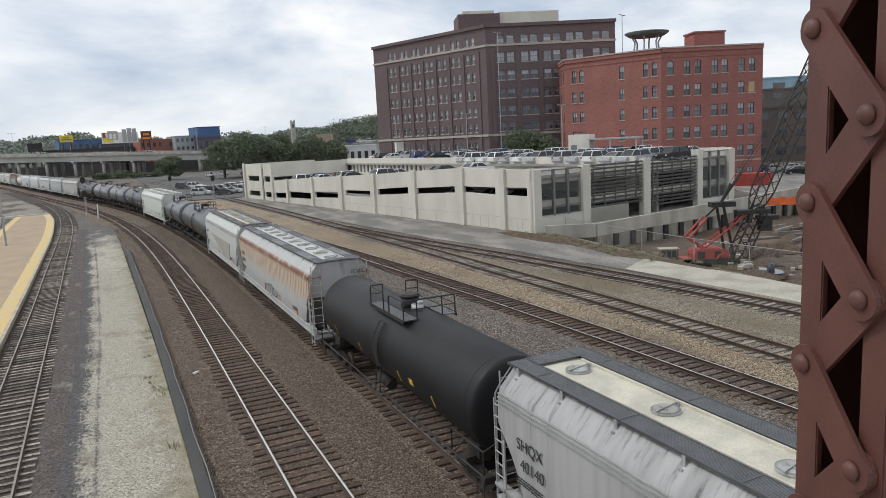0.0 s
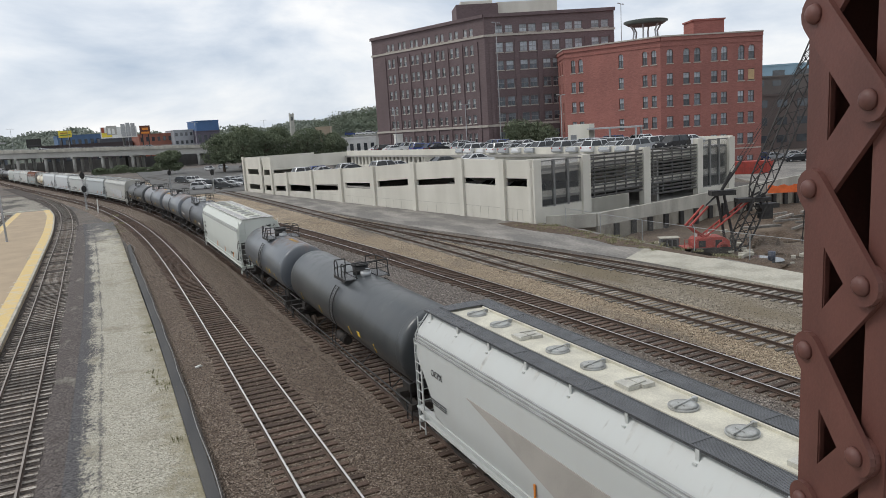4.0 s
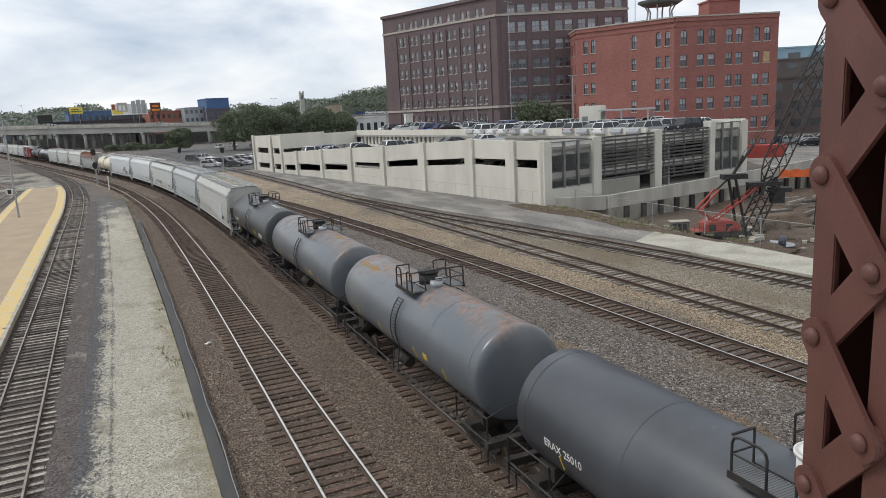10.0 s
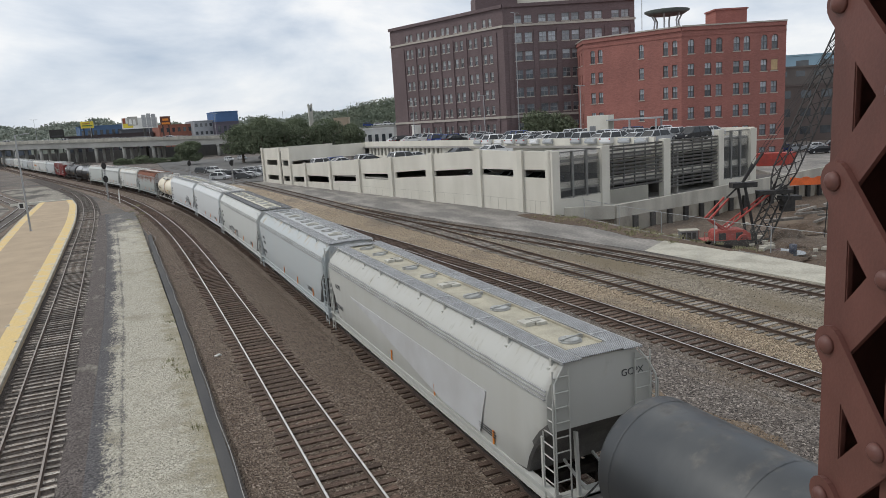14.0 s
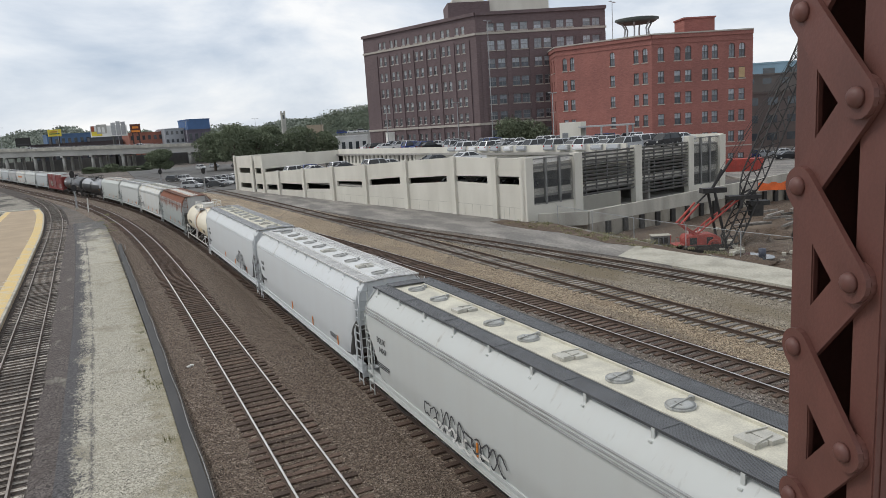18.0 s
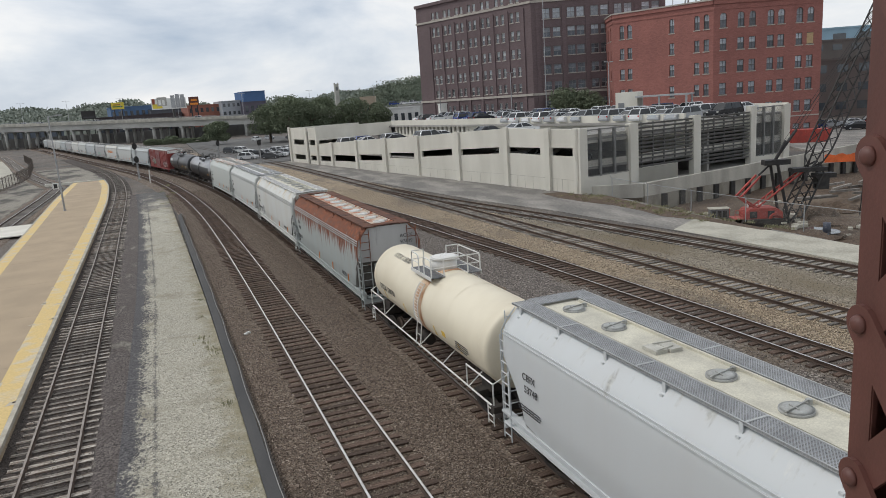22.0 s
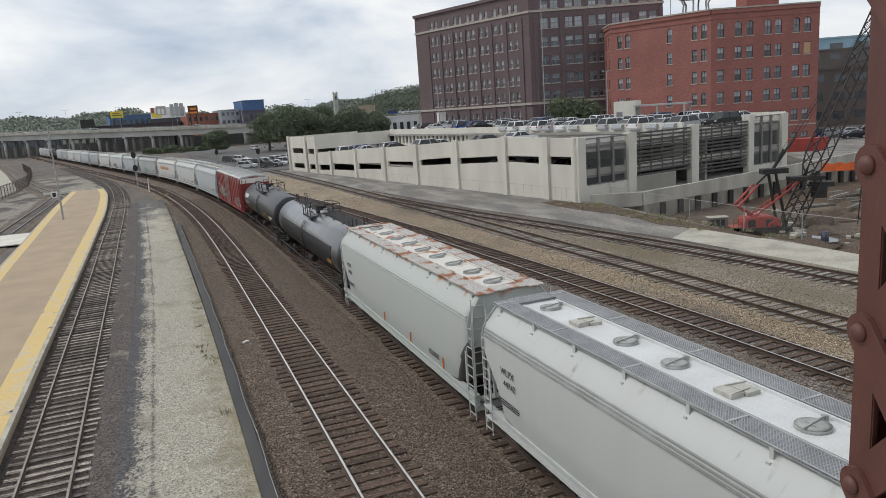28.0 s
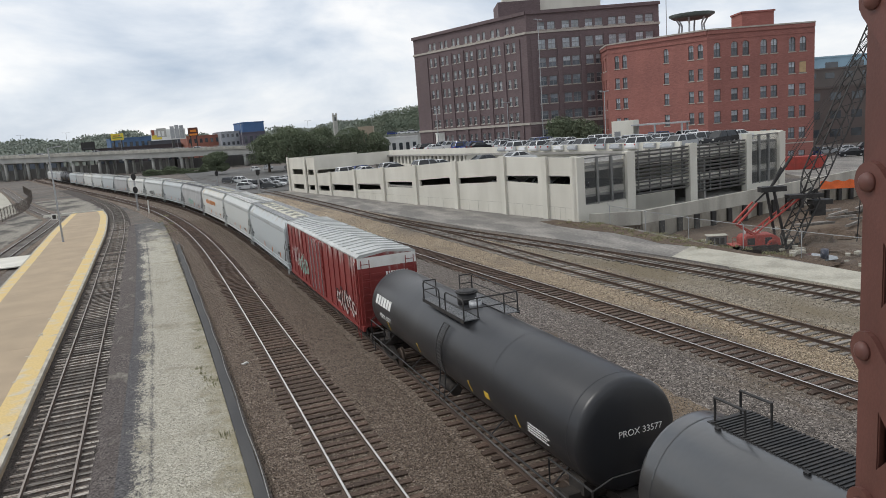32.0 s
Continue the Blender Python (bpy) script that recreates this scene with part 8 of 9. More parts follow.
loft(bm, [[(x, y, z + 0.5), (x, y, z + 0.62), (x + 0.15 * nx, y + 0.15 * ny, z + 0.62), (x + 0.15 * nx, y + 0.15 * ny, z + 0.5)] for x, y, z, nx, ny in st])
bmesh.ops.recalc_face_normals(bm, faces=bm.faces)
part("hand_rail", bm, GALV, overpass)
# a low dark wall, added as the shade seen behind the columns
bm = bmesh.new()
loft(bm, [[(x + nx * 21, y + ny * 21, -0.3), (x + nx * 21, y + ny * 21, 5.2), (x + nx * 22, y + ny * 22, 5.2), (x + nx * 22, y + ny * 22, -0.3)] for x, y, z, nx, ny in st])
bmesh.ops.recalc_face_normals(bm, faces=bm.faces)
tagged(obj("embankment_wall", bm, mat("shade_dark_concrete", (0.16, 0.16, 0.155), 0.9, 0, (0.10, 0.10, 0.10), 0.2, (1, 1, 0.3), fine=0.15)), "added dark wall for the shade behind the elevated road", "wall", kind="structure")

for x, y, z, nx, ny in along(OP, OPZ, 14)[2:11]:
    p = lamp_post(x + nx * 0.5, y + ny * 0.5, z - 0.95, 11.5, "slim grey lamp post on the elevated road", arm=1.4, cap=0.4)
for d in (0.30, 0.335, 0.42, 0.56):
    x, y, z, nx, ny = along(OP, OPZ, 101)[int(d * 100)]
    copy_thing(TEMPL[1], pose(x + nx * 3, y + ny * 3, z - 0.95, 0, 0, math.degrees(math.atan2(ny, nx))))

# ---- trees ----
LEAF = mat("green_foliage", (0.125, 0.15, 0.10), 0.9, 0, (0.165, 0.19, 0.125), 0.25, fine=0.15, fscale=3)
# distance haze is mixed into these two greens, strongest on the far hills
LEAFD = mat("hazed_far_foliage", (0.25, 0.28, 0.24), 0.9, 0, (0.30, 0.325, 0.28), 0.05, fine=0.12, fscale=0.4)
LEAFM = mat("hazed_slope_foliage", (0.165, 0.195, 0.15), 0.9, 0, (0.21, 0.235, 0.18), 0.08, fine=0.12, fscale=0.6)
for m in (LEAF, LEAFM, LEAFD):
    m.node_tree.nodes["Principled BSDF"].inputs["Specular IOR Level"].default_value = 0.08
BARK = mat("grey_brown_bark", (0.085, 0.065, 0.05), 0.9, 0, (0.13, 0.10, 0.08), 3, fine=0.2)


def leaves(blobs, count, size, seed):
    """Many small tilted leaf clumps inside lumpy blobs (x, y, z, rx, rz)."""
    r = np.random.RandomState(seed)
    vol = np.array([b[3] ** 2 * b[4] for b in blobs])
    pick = r.choice(len(blobs), count, p=vol / vol.sum())
    d = r.normal(size=(count, 3))
    d /= np.linalg.norm(d, axis=1)[:, None]
    rad = r.uniform(0.45, 1.05, count) ** 0.6
    B = np.array(blobs)[pick]
    c = B[:, :3] + d * rad[:, None] * B[:, [3, 3, 4]]
    u = r.normal(size=(count, 3))
    u /= np.linalg.norm(u, axis=1)[:, None]
    w = np.cross(u, r.normal(size=(count, 3)))
    w /= np.linalg.norm(w, axis=1)[:, None]
    s = size * r.uniform(0.5, 1.2, count)[:, None]
    v = np.stack([c - u * s, c + w * s * 0.6, c + u * s, c - w * s * 0.6], 1).reshape(-1, 3)
    f = np.arange(count * 4).reshape(-1, 4)
    return v.tolist(), [], f.tolist()


def tree(x, y, h, r, seed, label="broad green tree beside the car park", n=2600, size=0.5, z=-0.3):
    rg = random.Random(seed)
    t = empty("tree", pose(x, y, z), label, "tree", "trees")
    bm = bmesh.new()
    rod(bm, (0, 0, 0), (0.1, 0, h * 0.45), r * 0.07, 8, r * 0.045)
    tips = []
    for k in range(7):
        a = k * 0.9 + rg.uniform(-0.3, 0.3)
        p = Vector((r * 0.55 * math.cos(a), r * 0.55 * math.sin(a), h * rg.uniform(0.5, 0.8)))
        rod(bm, (0.05, 0, h * rg.uniform(0.25, 0.44)), p, r * 0.04, 6, r * 0.012)
        tips.append(p)
    part("trunk", bm, BARK, t)
    blobs = [(p.x, p.y, p.z, r * rg.uniform(0.35, 0.55), h * rg.uniform(0.12, 0.2)) for p in tips]
    blobs += [(rg.uniform(-0.3, 0.3) * r, rg.uniform(-0.3, 0.3) * r, h * rg.uniform(0.6, 0.85), r * rg.uniform(0.4, 0.6), h * rg.uniform(0.14, 0.22)) for _ in range(4)]
    blobs += [(r * 0.6 * math.cos(q), r * 0.6 * math.sin(q), h * rg.uniform(0.3, 0.42), r * 0.45, h * 0.16) for q in (0.4, 1.7, 3.0, 4.2, 5.4)]
    part("crown", leaves(blobs, int(n * 1.5), size * 0.8, seed), LEAF, t)
    return t


for i, (x, y, h, r) in enumerate(((41, 245, 16, 8), (50, 252, 15, 8), (36, 254, 14, 7), (47, 264, 15.5, 8), (66, 255, 14.0, 7.5), (74, 250, 12.2, 5.5), (19.5, 272, 9.0, 5), (57, 262, 15, 7))):
    tree(x, y, h, r, 100 + i, n=5200, size=0.42)
for i, (x, y, h, r) in enumerate(((4, 330, 4.2, 4.5), (-3, 334, 3.6, 4), (11, 322, 3.4, 4), (17, 318, 3.0, 3))):
    tree(x, y, h, r, 140 + i, "low pale green bush before the elevated road", n=1500, size=0.4, z=-1.0)
tree(80.5, 130.5, 12.0, 4.6, 301, "round green tree before the dark brick warehouse", n=4200, size=0.32)
tree(84.0, 127.0, 10.5, 3.6, 302, "round green tree before the dark brick warehouse", n=3000, size=0.32)


def woods(name, pts, depth, height, count, size, seed, label, foliage):
    """A far wooded ridge: a lumpy bank covered in leaf clumps."""
    r = np.random.RandomState(seed)
    P = np.array(pts, float)
    seg = r.uniform(0, len(P) - 1, count)
    k = seg.astype(int).clip(0, len(P) - 2)
    f = (seg - k)[:, None]
    base = P[k] * (1 - f) + P[k + 1] * f
    d = r.uniform(0, 1, count)
    lump = np.array([noise.noise((b[0] * 0.03, b[1] * 0.03, q * 2.0)) + 0.6 * noise.noise((b[0] * 0.11, b[1] * 0.11, q * 5.0)) for b, q in zip(base, d)])
    c = np.stack([base[:, 0] + r.normal(0, 4, count), base[:, 1] + d * depth, base[:, 2] * (0.25 + 0.75 * d) + height * (0.55 + 0.45 * lump) * r.uniform(0.3, 1.0, count)], 1)
    u = r.normal(size=(count, 3))
    u /= np.linalg.norm(u, axis=1)[:, None]
    w = np.cross(u, r.normal(size=(count, 3)))
    w /= np.linalg.norm(w, axis=1)[:, None]
    s = size * r.uniform(0.5, 1.3, count)[:, None]
    v = np.stack([c - u * s, c + w * s * 0.7, c + u * s, c - w * s * 0.7], 1).reshape(-1, 3)
    ob = obj(name, (v.tolist(), [], np.arange(count * 4).reshape(-1, 4).tolist()), foliage)
    tagged(ob, label, "woods", kind="stuff")
    bm = bmesh.new()
    loft(bm, [[(x, y, -0.2), (x, y, z * 0.3), (x, y + depth, z * 0.95 + height * 0.25), (x, y + depth + 30, -0.2)] for x, y, z in pts], cap=True)
    bmesh.ops.recalc_face_normals(bm, faces=bm.faces)
    tagged(obj("hillside", bm, foliage), "dark wooded hillside", "hill", kind="structure")


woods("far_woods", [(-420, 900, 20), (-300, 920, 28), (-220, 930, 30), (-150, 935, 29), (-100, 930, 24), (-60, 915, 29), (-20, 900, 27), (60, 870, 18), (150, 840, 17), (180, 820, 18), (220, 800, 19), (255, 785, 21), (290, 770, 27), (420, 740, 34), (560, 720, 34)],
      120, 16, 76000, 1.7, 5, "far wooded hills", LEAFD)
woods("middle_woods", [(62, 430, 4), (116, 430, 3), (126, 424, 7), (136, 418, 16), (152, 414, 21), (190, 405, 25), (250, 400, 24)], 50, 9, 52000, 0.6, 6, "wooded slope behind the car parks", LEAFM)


# ---- far buildings, boards ----
def block(name, x, y, w, d, h, rz, mm, label, rows=0, cols=0, z=0.0, win=PANE):
    b = empty(name, pose(x, y, z, 0, 0, rz), label, "building", "far buildings")
    bm = bmesh.new()
    box(bm, -w / 2, w / 2, 0, d, -0.3, h)
    part("wall", bm, mm, b)
    bm = bmesh.new()
    box(bm, -w / 2 - 0.2, w / 2 + 0.2, -0.2, d + 0.2, h, h + 0.5)
    part("parapet", bm, mm, b)
    for r in range(rows):
        for c in range(cols):
            bm = bmesh.new()
            x0 = -w / 2 + w * (c + 0.25) / cols
            z0 = h * (r + 0.35) / rows
            box(bm, x0, x0 + w / cols * 0.5, -0.06, 0.1, z0, z0 + h / rows * 0.42)
            part("window", bm, win, b)
    return b


def plain(nm, c, r=0.8):
    return mat(nm, c, r, 0, tuple(q * 0.82 for q in c), 0.2)


FB = [(-72, 500, 34, 24, 12, plain("slate_cladding", (0.12, 0.14, 0.17)), "slate grey far warehouse", 1, 6), (-13.5, 470, 23, 24, 19.0, plain("blue_cladding", (0.09, 0.16, 0.28)), "long blue far warehouse", 2, 7),
      (8, 462, 22, 24, 15.8, plain("dark_grey_cladding", (0.10, 0.105, 0.12)), "dark grey far loft building", 2, 7), (26, 431, 18.0, 22, 16.6, plain("orange_red_brick", (0.30, 0.12, 0.085)), "orange-red far brick building", 3, 6),
      (40.4, 425, 10.6, 20, 17.8, plain("pale_grey_render", (0.36, 0.38, 0.41)), "pale grey far apartment house", 4, 4), (53, 420, 13, 22, 16.5, plain("dark_plum_cladding", (0.11, 0.10, 0.13)), "plum far building with a blue top", 2, 4)]
block("far_building", 53.2, 420.4, 12.4, 20, 5.3, 8, plain("cobalt_cladding", (0.07, 0.14, 0.29)), "cobalt blue penthouse on a far building", 0, 0, z=16.9)
for x, y, w, d, h, mm, lb, r, c in FB:
    block("far_building", x, y, w, d, h, 8, mm, lb, r, c)
block("far_building", -9, 443, 46, 14, 13.4, 2, plain("plum_brown_brick", (0.075, 0.06, 0.065)), "long low plum-brown far warehouse", 1, 9)
tw = block("church_tower", 125.5, 520, 2.9, 2.9, 26.4, 0, plain("weathered_limestone", (0.42, 0.41, 0.38)), "square stone church tower above the far trees")
for s in (-1, 1):
    bm = bmesh.new()
    box(bm, s * 1.15 - 0.3, s * 1.15 + 0.3, 0.0, 2.9, 26.9, 28.0)
    part("pinnacle", bm, tw.children[0].data.materials[0], tw)
bm = bmesh.new()
box(bm, -0.7, 0.7, -0.06, 0.1, 22.4, 25.2)
part("belfry_opening", bm, PANE, tw)
for x, y, w, d, h, mm, lb, r, c in ((150, 330, 30, 16, 13, plain("tan_brick", (0.33, 0.27, 0.2)), "low tan brick far building", 2, 6), (120, 300, 40, 14, 9, plain("white_render", (0.6, 0.6, 0.58)), "white rendered low building", 1, 8),
                                    (180, 380, 36, 20, 22, plain("grey_render", (0.36, 0.36, 0.35)), "grey far building on the slope", 3, 6), (95, 334, 7, 12, 14.0, plain("ochre_brick", (0.40, 0.33, 0.25)), "small ochre far building", 1, 3),
                                    (89.5, 266, 13.5, 8, 8.3, plain("bright_white_render", (0.72, 0.73, 0.72)), "low white far shed with a dark window band", 1, 5)):
    block("far_building", x, y, w, d, h, -20, mm, lb, r, c)
for x, y, w, d, h, mm, lb, r, c in ((150, 128, 44, 20, 13.2, plain("brown_loft_brick", (0.125, 0.100, 0.092)), "brown brick loft building past the street", 3, 9), (178, 150, 40, 30, 19, plain("grey_brown_brick", (0.15, 0.13, 0.12)), "tall grey-brown far building", 5, 8),
                                    (192, 158, 22, 12, 23, plain("pale_blue_panel", (0.30, 0.45, 0.55)), "slim pale blue far tower", 4, 3)):
    block("far_building", x, y, w, d, h, -28, mm, lb, r, c)


def billboard(x, y, z, w, h, rz, mats, label, legs=2, mono=0.0):
    b = empty("billboard", pose(x, y, 0, 0, 0, rz), label, "billboard", "billboards")
    bm = bmesh.new()
    box(bm, -w / 2, w / 2, 0, 0.5, z, z + h)
    part("panel", bm, mats[0], b)
    for i, (a0, a1, b0, b1, mm) in enumerate(mats[1:]):
        bm = bmesh.new()
        box(bm, -w / 2 + w * a0, -w / 2 + w * a1, -0.06 - 0.02 * i, 0.0, z + h * b0, z + h * b1)
        part("printed_shape", bm, mm, b)
    bm = bmesh.new()
    if mono:
        rod(bm, (mono, 0.6, -0.1), (mono, 0.6, z), 0.7, 10)
    else:
        for s in (-1, 1):
            rod(bm, (s * w * 0.3, 0.3, -0.1), (s * w * 0.3, 0.3, z), 0.3, 8)
    part("mast", bm, BLACK, b)


PRG = plain("grey_print", (0.42, 0.41, 0.38))
PRW, PRR, PRY = plain("white_print", (0.75, 0.75, 0.73)), plain("red_brown_print", (0.33, 0.09, 0.05)), plain("yellow_print", (0.75, 0.60, 0.08))
billboard(6.8, 393, 15.4, 17.0, 5.4, 12, [PRW, (0.02, 0.3, 0.1, 0.5, PRY), (0.02, 0.1, 0.5, 1.0, PRR), (0.16, 0.44, 0.3, 1.12, PRG), (0.2, 0.27, 0.42, 0.9, PRW), (0.31, 0.38, 0.38, 0.85, PRW), (0.56, 0.68, 0.1, 1.25, GALV), (0.7, 0.82, 0.1, 1.35, GALV), (0.84, 0.96, 0.1, 1.3, GALV)],
          "large white billboard with red and yellow print and three cans", mono=2.0)
billboard(18.9, 392, 16.4, 5.0, 4.4, 12, [plain("brown_print", (0.12, 0.045, 0.03)), (0.1, 0.9, 0.08, 0.3, ORANGE), (0.2, 0.8, 0.5, 0.75, ORANGE)], "small dark billboard with orange print")
billboard(-19.0, 432, 17.6, 6.4, 3.6, 12, [PRY, (0.1, 0.9, 0.3, 0.45, plain("green_print", (0.12, 0.22, 0.08))), (0.15, 0.7, 0.6, 0.72, PRR)], "yellow billboard beyond the elevated road")
billboard(-34.5, 436, 13.4, 7, 4.4, 12, [BLACK, (0.1, 0.9, 0.15, 0.3, SPRAY)], "dark back of a billboard beside the elevated road")


# ---- signals and platform things ----
def signal(x, y, h, heads, label):
    s = empty("signal_mast", pose(x, y, -0.3), label, "railway signal", "railway signals")
    bm = bmesh.new()
    rod(bm, (0, 0, 0), (0, 0, h), 0.09, 8)
    part("mast", bm, GALV, s)
    bm = bmesh.new()
    box(bm, -0.3, 0.3, -0.3, 0.3, 0, 0.35)
    part("base", bm, CONCRETE2, s)
    for z in heads:
        bm = bmesh.new()
        loft(bm, [[(0.42 * math.cos(a), 0.0 + e, z + 0.62 * math.sin(a)) for a in [6.28319 * i / 14 for i in range(14)]] for e in (-0.32, -0.25)])
        box(bm, -0.2, 0.2, -0.25, 0.2, z - 0.4, z + 0.4)
        bmesh.ops.recalc_face_normals(bm, faces=bm.faces)
        hd = part("signal_head", bm, BLACK, s)
        for k in (-0.3, 0.0, 0.3):
            bm = bmesh.new()
            rod(bm, (0, -0.33, z + k), (0, -0.55, z + k), 0.13, 10)
            part("hood", bm, BLACK, hd)
    bm = bmesh.new()
    ladder(bm, (0.0, 0.3, 0), (0, 0.3, h - 0.5), 0.35, (1, 0, 0), int(h / 0.4))
    part("ladder", bm, GALV, s)


signal(-4.5, 140.5, 6.6, (6.3, 3.9), "two-headed railway signal beside the curve")
signal(12.6, 178, 4.6, (4.2,), "single-headed railway signal behind the train")
signal(19.0, 152, 5.0, (4.6,), "single-headed railway signal beside the outer tracks")
bm = bmesh.new()
rod(bm, (0, 0, 0), (0.1, -0.2, 2.4), 0.1, 8)
tagged(obj("marker_post", bm, WHITEPAINT), "leaning white marker post beside the curve", "post").matrix_world = pose(-2.6, 132, -0.32)
pl = empty("platform_lamp", pose(-12.1, 97.3, 0.2), "tall grey platform lamp with a small sign", "lamp post")
bm = bmesh.new()
rod(bm, (0, 0, 0), (0, 0, 11.5), 0.12, 8, 0.08)
part("pole", bm, GALV, pl)
bm = bmesh.new()
bar(bm, (-0.1, 0, 11.4), (1.2, 0, 11.6), 0.1, 0.08)
box(bm, 0.9, 1.5, -0.15, 0.15, 11.5, 11.65)
part("lamp_head", bm, GALV, pl)
bm = bmesh.new()
box(bm, -0.85, -0.2, -0.05, 0.0, 2.75, 3.5)
sg = part("sign", bm, WHITEPAINT, pl)
bm = bmesh.new()
box(bm, -0.72, -0.33, -0.07, -0.05, 2.86, 3.38)
part("sign_bars", bm, BLACK, sg)
bm = bmesh.new()
box(bm, -0.16, 0.16, -0.16, 0.16, 0, 0.06)
part("base_plate", bm, GALV, pl)
IRON = mat("weathered_iron", (0.085, 0.075, 0.068), 0.75, 0.2, (0.13, 0.10, 0.08), 1.5)
fe = empty("iron_fence", pose(0, 0, 0), "dark iron fence along the far platform track", "fence")
fp = [(-24, 110), (-26.0, 128), (-27.1, 140), (-26.9, 160), (-27.5, 176), (-33, 220), (-42, 265)]
for a, b in zip(fp, fp[1:]):
    n = max(3, int(math.dist(a, b) / 1.0))
    bm = bmesh.new()
    bar(bm, (*a, 2.1), (*b, 2.1), 0.06, 0.06)
    bar(bm, (*a, 0.3), (*b, 0.3), 0.06, 0.06)
    for i in range(n * 3):
        t = i / (n * 3)
        x, y = a[0] + (b[0] - a[0]) * t, a[1] + (b[1] - a[1]) * t
        e = 0.04 if i % 8 == 0 else 0.011
        box(bm, x - e, x + e, y - e, y + e, -0.1, 2.3)
    part("fence_panel", bm, IRON, fe)

# loose stones lying on the beds, the path and over the ties
def loose_stones(name, left, right, y0, y1, z0, z1, size, count, cols, seed, label, fall=30.0):
    r = np.random.RandomState(seed)
    u = r.uniform(0, 1, count)
    y = y0 + (y1 - y0) * u ** 1.7
    a, b = np.array([left(q) for q in y]), np.array([right(q) for q in y])
    c = np.stack([a + (b - a) * r.uniform(0, 1, count), y, r.uniform(z0, z1, count)], 1)
    q = r.normal(size=(count, 3, 3))
    e0 = q[:, 0] / np.linalg.norm(q[:, 0], axis=1)[:, None]
    e1 = np.cross(e0, q[:, 1])
    e1 /= np.linalg.norm(e1, axis=1)[:, None]
    e2 = np.cross(e0, e1)
    s = size * r.uniform(0.55, 1.25, (count, 6))
    v = np.stack([c + e0 * s[:, 0:1], c - e0 * s[:, 1:2], c + e1 * s[:, 2:3] * 0.8, c - e1 * s[:, 3:4] * 0.8, c + e2 * s[:, 4:5] * 0.65, c - e2 * s[:, 5:6] * 0.65], 1).reshape(-1, 3)
    base = np.array([(0, 2, 4), (2, 1, 4), (1, 3, 4), (3, 0, 4), (2, 0, 5), (1, 2, 5), (3, 1, 5), (0, 3, 5)])
    f = (np.arange(count)[:, None, None] * 6 + base[None]).reshape(-1, 3)
    m = bpy.data.materials.new(name + " stone")
    m.use_nodes = True
    n, l = m.node_tree.nodes, m.node_tree.links
    g = n.new("ShaderNodeNewGeometry")
    cr = n.new("ShaderNodeValToRGB")
    for i, k in enumerate(cols):
        e = cr.color_ramp.elements[0] if i == 0 else cr.color_ramp.elements[-1] if i == len(cols) - 1 else cr.color_ramp.elements.new(i / (len(cols) - 1))
        e.color = (*k, 1)
    l.new(g.outputs["Random Per Island"], cr.inputs[0])
    l.new(cr.outputs[0], n["Principled BSDF"].inputs["Base Color"])
    n["Principled BSDF"].inputs["Roughness"].default_value = 0.9
    tagged(obj(name, (v.tolist(), [], f.tolist()), m), label, "stones", kind="stuff")


BROWNS = [(0.040, 0.029, 0.021), (0.122, 0.089, 0.066), (0.235, 0.184, 0.143), (0.086, 0.063, 0.047), (0.39, 0.325, 0.265)]
TANS = [(0.052, 0.040, 0.031), (0.215, 0.166, 0.115), (0.44, 0.357, 0.248), (0.125, 0.096, 0.070), (0.64, 0.55, 0.405)]
GREYS = [(0.034, 0.029, 0.027), (0.118, 0.102, 0.090), (0.245, 0.215, 0.190), (0.070, 0.060, 0.053), (0.42, 0.375, 0.33)]
loose_stones("ballast_stones", lambda y: line_mid(y) - 2.7, lambda y: line_train(y) - 1.6, 15, 110, -0.215, -0.172, 0.031, 80000, BROWNS, 41, "loose brown ballast stones between the main tracks")
loose_stones("tie_stones", lambda y: line_mid(y) - 0.68, lambda y: line_mid(y) + 0.68, 15, 60, -0.15, -0.135, 0.034, 1500, BROWNS, 42, "stray ballast stones on the ties")
loose_stones("shoulder_stones", lambda y: line_train(y) + 1.6, lambda y: line_r1(y) + 1.1, 10, 85, -0.225, -0.18, 0.034, 56000, GREYS, 43, "loose grey ballast stones beside the train")
loose_stones("outer_stones", lambda y: line_r1(y) + 0.9, lambda y: line_r2(y) + 1.7, 10, 90, -0.215, -0.17, 0.038, 34000, TANS, 44, "loose tan ballast stones on the outer tracks")
loose_stones("siding_stones", lambda y: line_r2(y) + 1.6, lambda y: max(line_r3(y) + 1.7, line_r2(y) + 1.9), 10, 75, -0.23, -0.195, 0.042, 11000, [(0.06, 0.052, 0.042), (0.20, 0.175, 0.135), (0.32, 0.285, 0.22), (0.12, 0.105, 0.08)], 45, "loose pale stones beside the siding")
loose_stones("path_stones", lambda y: -2.2, lambda y: 1.3 - 0.006 * y, 15, 70, -0.108, -0.088, 0.026, 26000, [(0.14, 0.13, 0.105), (0.41, 0.385, 0.315), (0.58, 0.55, 0.46), (0.28, 0.26, 0.21), (0.50, 0.475, 0.395)], 46, "loose pale stones on the path")
loose_stones("cinder_stones", lambda y: line_platform(y) - 1.7, lambda y: -2.0, 15, 60, -0.20, -0.115, 0.024, 34000, [(0.02, 0.017, 0.016), (0.08, 0.068, 0.064), (0.18, 0.157, 0.148), (0.045, 0.038, 0.036)], 47, "loose dark cinders along the platform track")

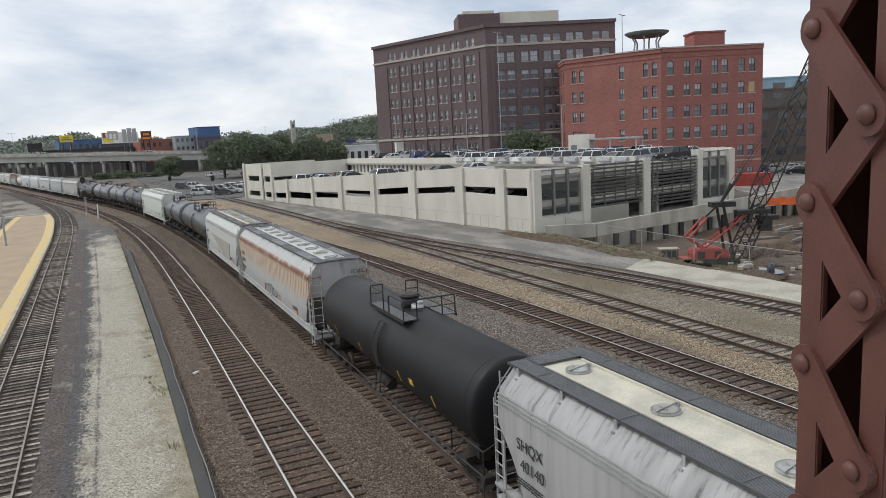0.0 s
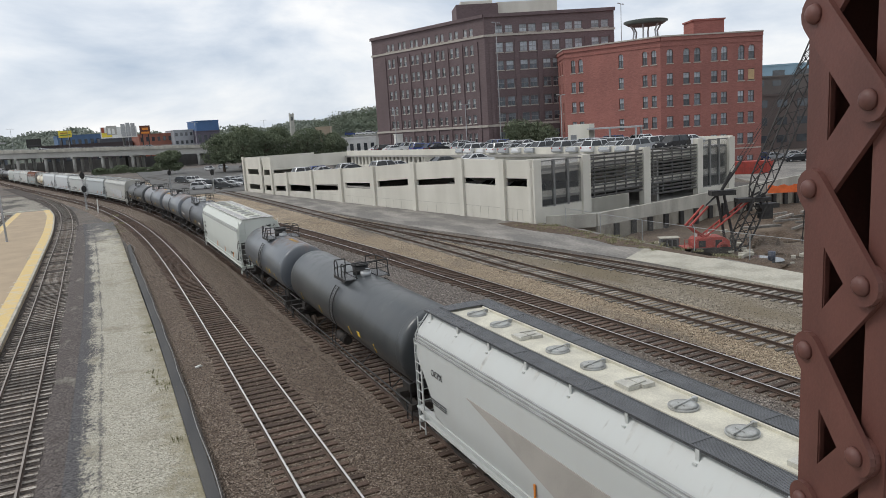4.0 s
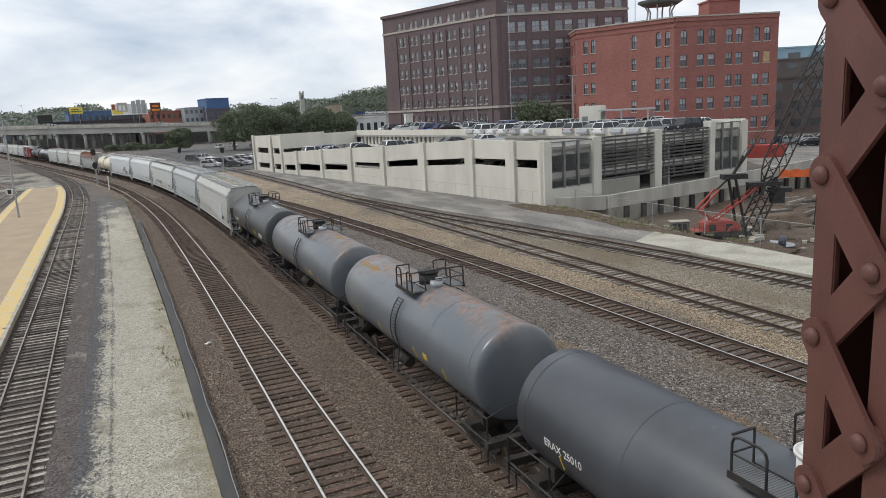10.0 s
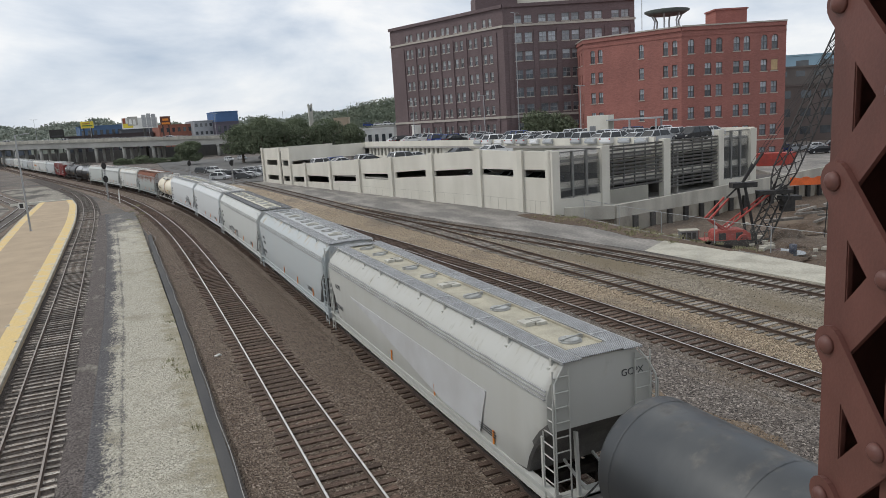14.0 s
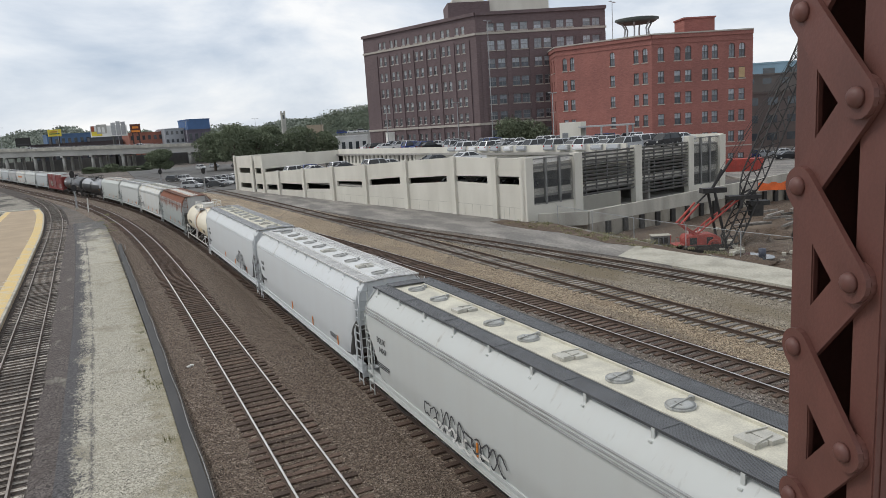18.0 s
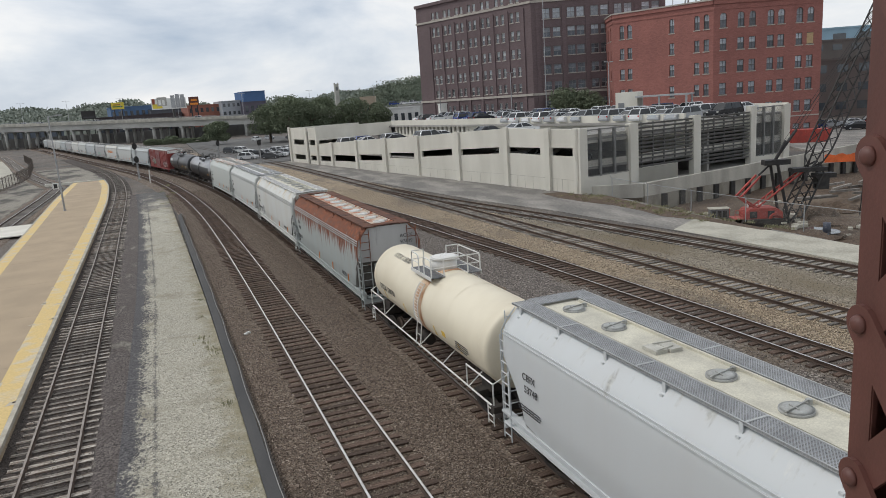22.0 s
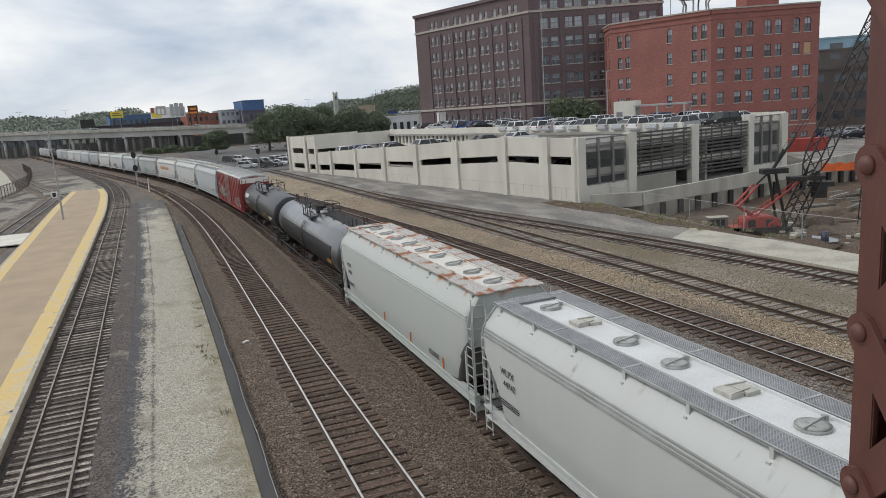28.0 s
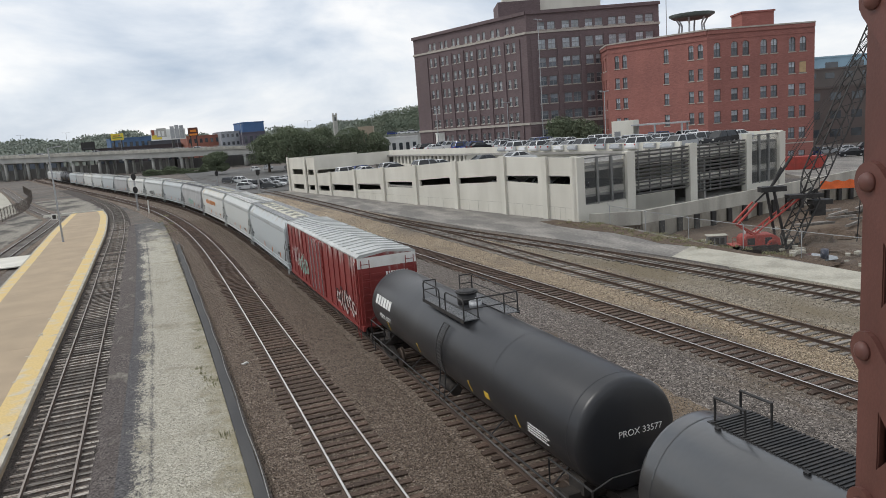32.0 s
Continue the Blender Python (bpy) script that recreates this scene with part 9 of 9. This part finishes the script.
# weeds, litter
bm = bmesh.new()
rgw = random.Random(3)
verts, faces = [], []
spots = [(1.05, 26.0), (0.85, 33), (0.8, 38.5), (1.0, 44)] + [(rgw.uniform(-1.8, 1.0), rgw.uniform(95, 125)) for _ in range(26)] + [(40 + rgw.uniform(-0.6, 0.6), rgw.uniform(36, 60)) for _ in range(40)] + [(38.9 + rgw.uniform(-1.2, 1.2), rgw.uniform(41, 64)) for _ in range(60)] + [(1.0 - rgw.random() ** 2 * 0.9, rgw.uniform(18, 62)) for _ in range(7)]
for x, y in spots:
    for _ in range(26):
        a, l, s = rgw.uniform(0, 6.28), rgw.uniform(0.05, 0.2), rgw.uniform(0.015, 0.035)
        bx, by = x + rgw.gauss(0, 0.18), y + rgw.gauss(0, 0.18)
        k = len(verts)
        verts += [(bx - s * math.sin(a), by + s * math.cos(a), -0.14), (bx + s * math.sin(a), by - s * math.cos(a), -0.14), (bx + l * 0.6 * math.cos(a), by + l * 0.6 * math.sin(a), l - 0.12)]
        faces.append((k, k + 1, k + 2))
bm.free()
tagged(obj("weeds", (verts, [], faces), mat("weed_green", (0.19, 0.20, 0.10), 0.8, 0, (0.30, 0.27, 0.16), 2)), "tufts of weeds in the gravel", "weeds", kind="stuff")
bm = bmesh.new()
box(bm, -0.16, 0.16, -0.08, 0.08, 0, 0.07)
box(bm, -0.05, 0.1, -0.1, 0.02, 0.07, 0.11)
tagged(obj("litter", bm, WHITEPAINT), "crumpled white litter on the ballast", "litter").matrix_world = pose(2.66, 34.5, -0.21, 0, 0, 30)


# ---- the bridge: deck and riveted lattice post ----
POST_RED = mat("red_oxide_paint", (0.122, 0.047, 0.037), 0.55, 0, (0.096, 0.037, 0.029), 14, (1, 1, 0.5), fine=0.06, fscale=150, bump=0.045, bscale=180)
PM = Matrix.Translation((1.005, 0.751, 0)) @ pose(0, 0, 0, 0, 0, math.degrees(math.atan2(-0.964, -0.2655)))   # local x along the laced face, local y away from the camera's side
post = empty("bridge_post", PM, "red-painted riveted lattice post of the footbridge", "post")
INW = -1.0   # outward side of the laced face in local y
for nm, x0, x1, y0, y1 in (("flange", -0.032, 0.018, 0.0, 0.012), ("flange", 0.106, 0.158, 0.0, 0.012), ("web", -0.032, -0.022, 0.012, 0.30), ("web", 0.148, 0.158, 0.012, 0.30),
                           ("flange", -0.032, 0.018, 0.30, 0.312), ("flange", 0.106, 0.158, 0.30, 0.312), ("back_plate", -0.022, 0.148, 0.28, 0.29)):
    bm = bmesh.new()
    box(bm, x0, x1, y0, y1, 8.75, 13.6)
    bmesh.ops.bevel(bm, geom=bm.edges[:], offset=0.002, segments=2, affect="EDGES")
    part(nm, bm, POST_RED, post)
PITCH = 0.2635
for k in range(-6, 12):
    zl = 10.269 + k * PITCH
    for up in (0, 1):
        zr = zl - PITCH / 2 + up * PITCH
        p, q = Vector((0.004, 0, zl)), Vector((0.119, 0, zr))
        d = (q - p).normalized()
        s = Vector((-d.z, 0, d.x)) * 0.031
        y0 = -0.009 if up else -0.018
        out_, n = [], 8
        for c, sg_ in ((p, -1), (q, 1)):
            for i in range(n + 1):
                a = math.pi * (i / n) - math.pi / 2
                out_.append(c + sg_ * (d * 0.031 * math.cos(a) + s * math.sin(a)))
        bm = bmesh.new()
        loft(bm, [[(v.x, y0 + e, v.z) for v in out_] for e in (0.0, 0.0085)])
        bmesh.ops.recalc_face_normals(bm, faces=bm.faces)
        part("lacing_bar", bm, POST_RED, post)
    for x, z in ((0.004, zl), (0.119, zl + PITCH / 2)):
        bm = bmesh.new()
        rings = [[(x + 0.0155 * c * math.cos(a), -0.018 - 0.0125 * s_, z + 0.0155 * c * math.sin(a)) for a in [6.28319 * i / 16 for i in range(16)]]
                 for c, s_ in ((1.0, 0.0), (0.97, 0.3), (0.85, 0.6), (0.62, 0.84), (0.32, 0.97), (0.05, 1.0))]
        loft(bm, rings, smooth=True)
        bmesh.ops.recalc_face_normals(bm, faces=bm.faces)
        part("rivet", bm, POST_RED, post)
bridge = empty("footbridge", pose(0, 0, 0), "steel footbridge deck over the tracks", "bridge", kind="structure")
bm = bmesh.new()
box(bm, -24, 46, -3.2, 1.05, 8.45, 8.75)
part("deck", bm, CONCRETE2, bridge)
for y in (-3.0, 0.8):
    bm = bmesh.new()
    box(bm, -24, 46, y - 0.15, y + 0.15, 7.75, 8.45)
    part("girder", bm, POST_RED, bridge)
for x in (-22, 15.5, 44):
    bm = bmesh.new()
    box(bm, x - 0.4, x + 0.4, -2.9, 0.7, -0.2, 7.75)
    part("pier", bm, CONCRETE2, bridge)


# ---- what moves ----
PACE = glide([(0, 0), (6.5, 0), (8, -0.4), (9, -0.9), (10, -0.45), (11, 0.2), (12.5, 0), (22, 0), (24.5, -0.4), (27, 0), (29, 0.05), (30, 0.5), (31, 1.6), (32, 3.35), (33.6, 6.5)])


def gone(t):
    return 12.226 * t + 0.0226 * t * t - 0.00117 * t ** 3 + PACE(t)


YS = np.arange(-520.0, 1150.0, 1.0)
ARC = np.concatenate([[0.0], np.cumsum([math.sqrt(1 + lean(y + 0.5) ** 2) for y in YS[:-1]])])
ARC -= np.interp(0.0, YS, ARC)


def motions():
    for i, c in enumerate(CARS):
        L = CUT[i + 1] - CUT[i]
        rows = []
        for k in range(65):
            t = 0.5 * k
            s = (CUT[i] + CUT[i + 1]) / 2 - gone(t)
            ya, yb = (float(np.interp(s + e * (L / 2 - 2.2), ARC, YS)) for e in (-1, 1))
            xa, xb = line_train(ya), line_train(yb)
            rows.append((t, pose((xa + xb) / 2, (ya + yb) / 2, 0, 0, 0, math.degrees(math.atan2(xa - xb, yb - ya)))))
        walk(c, rows)


motions()
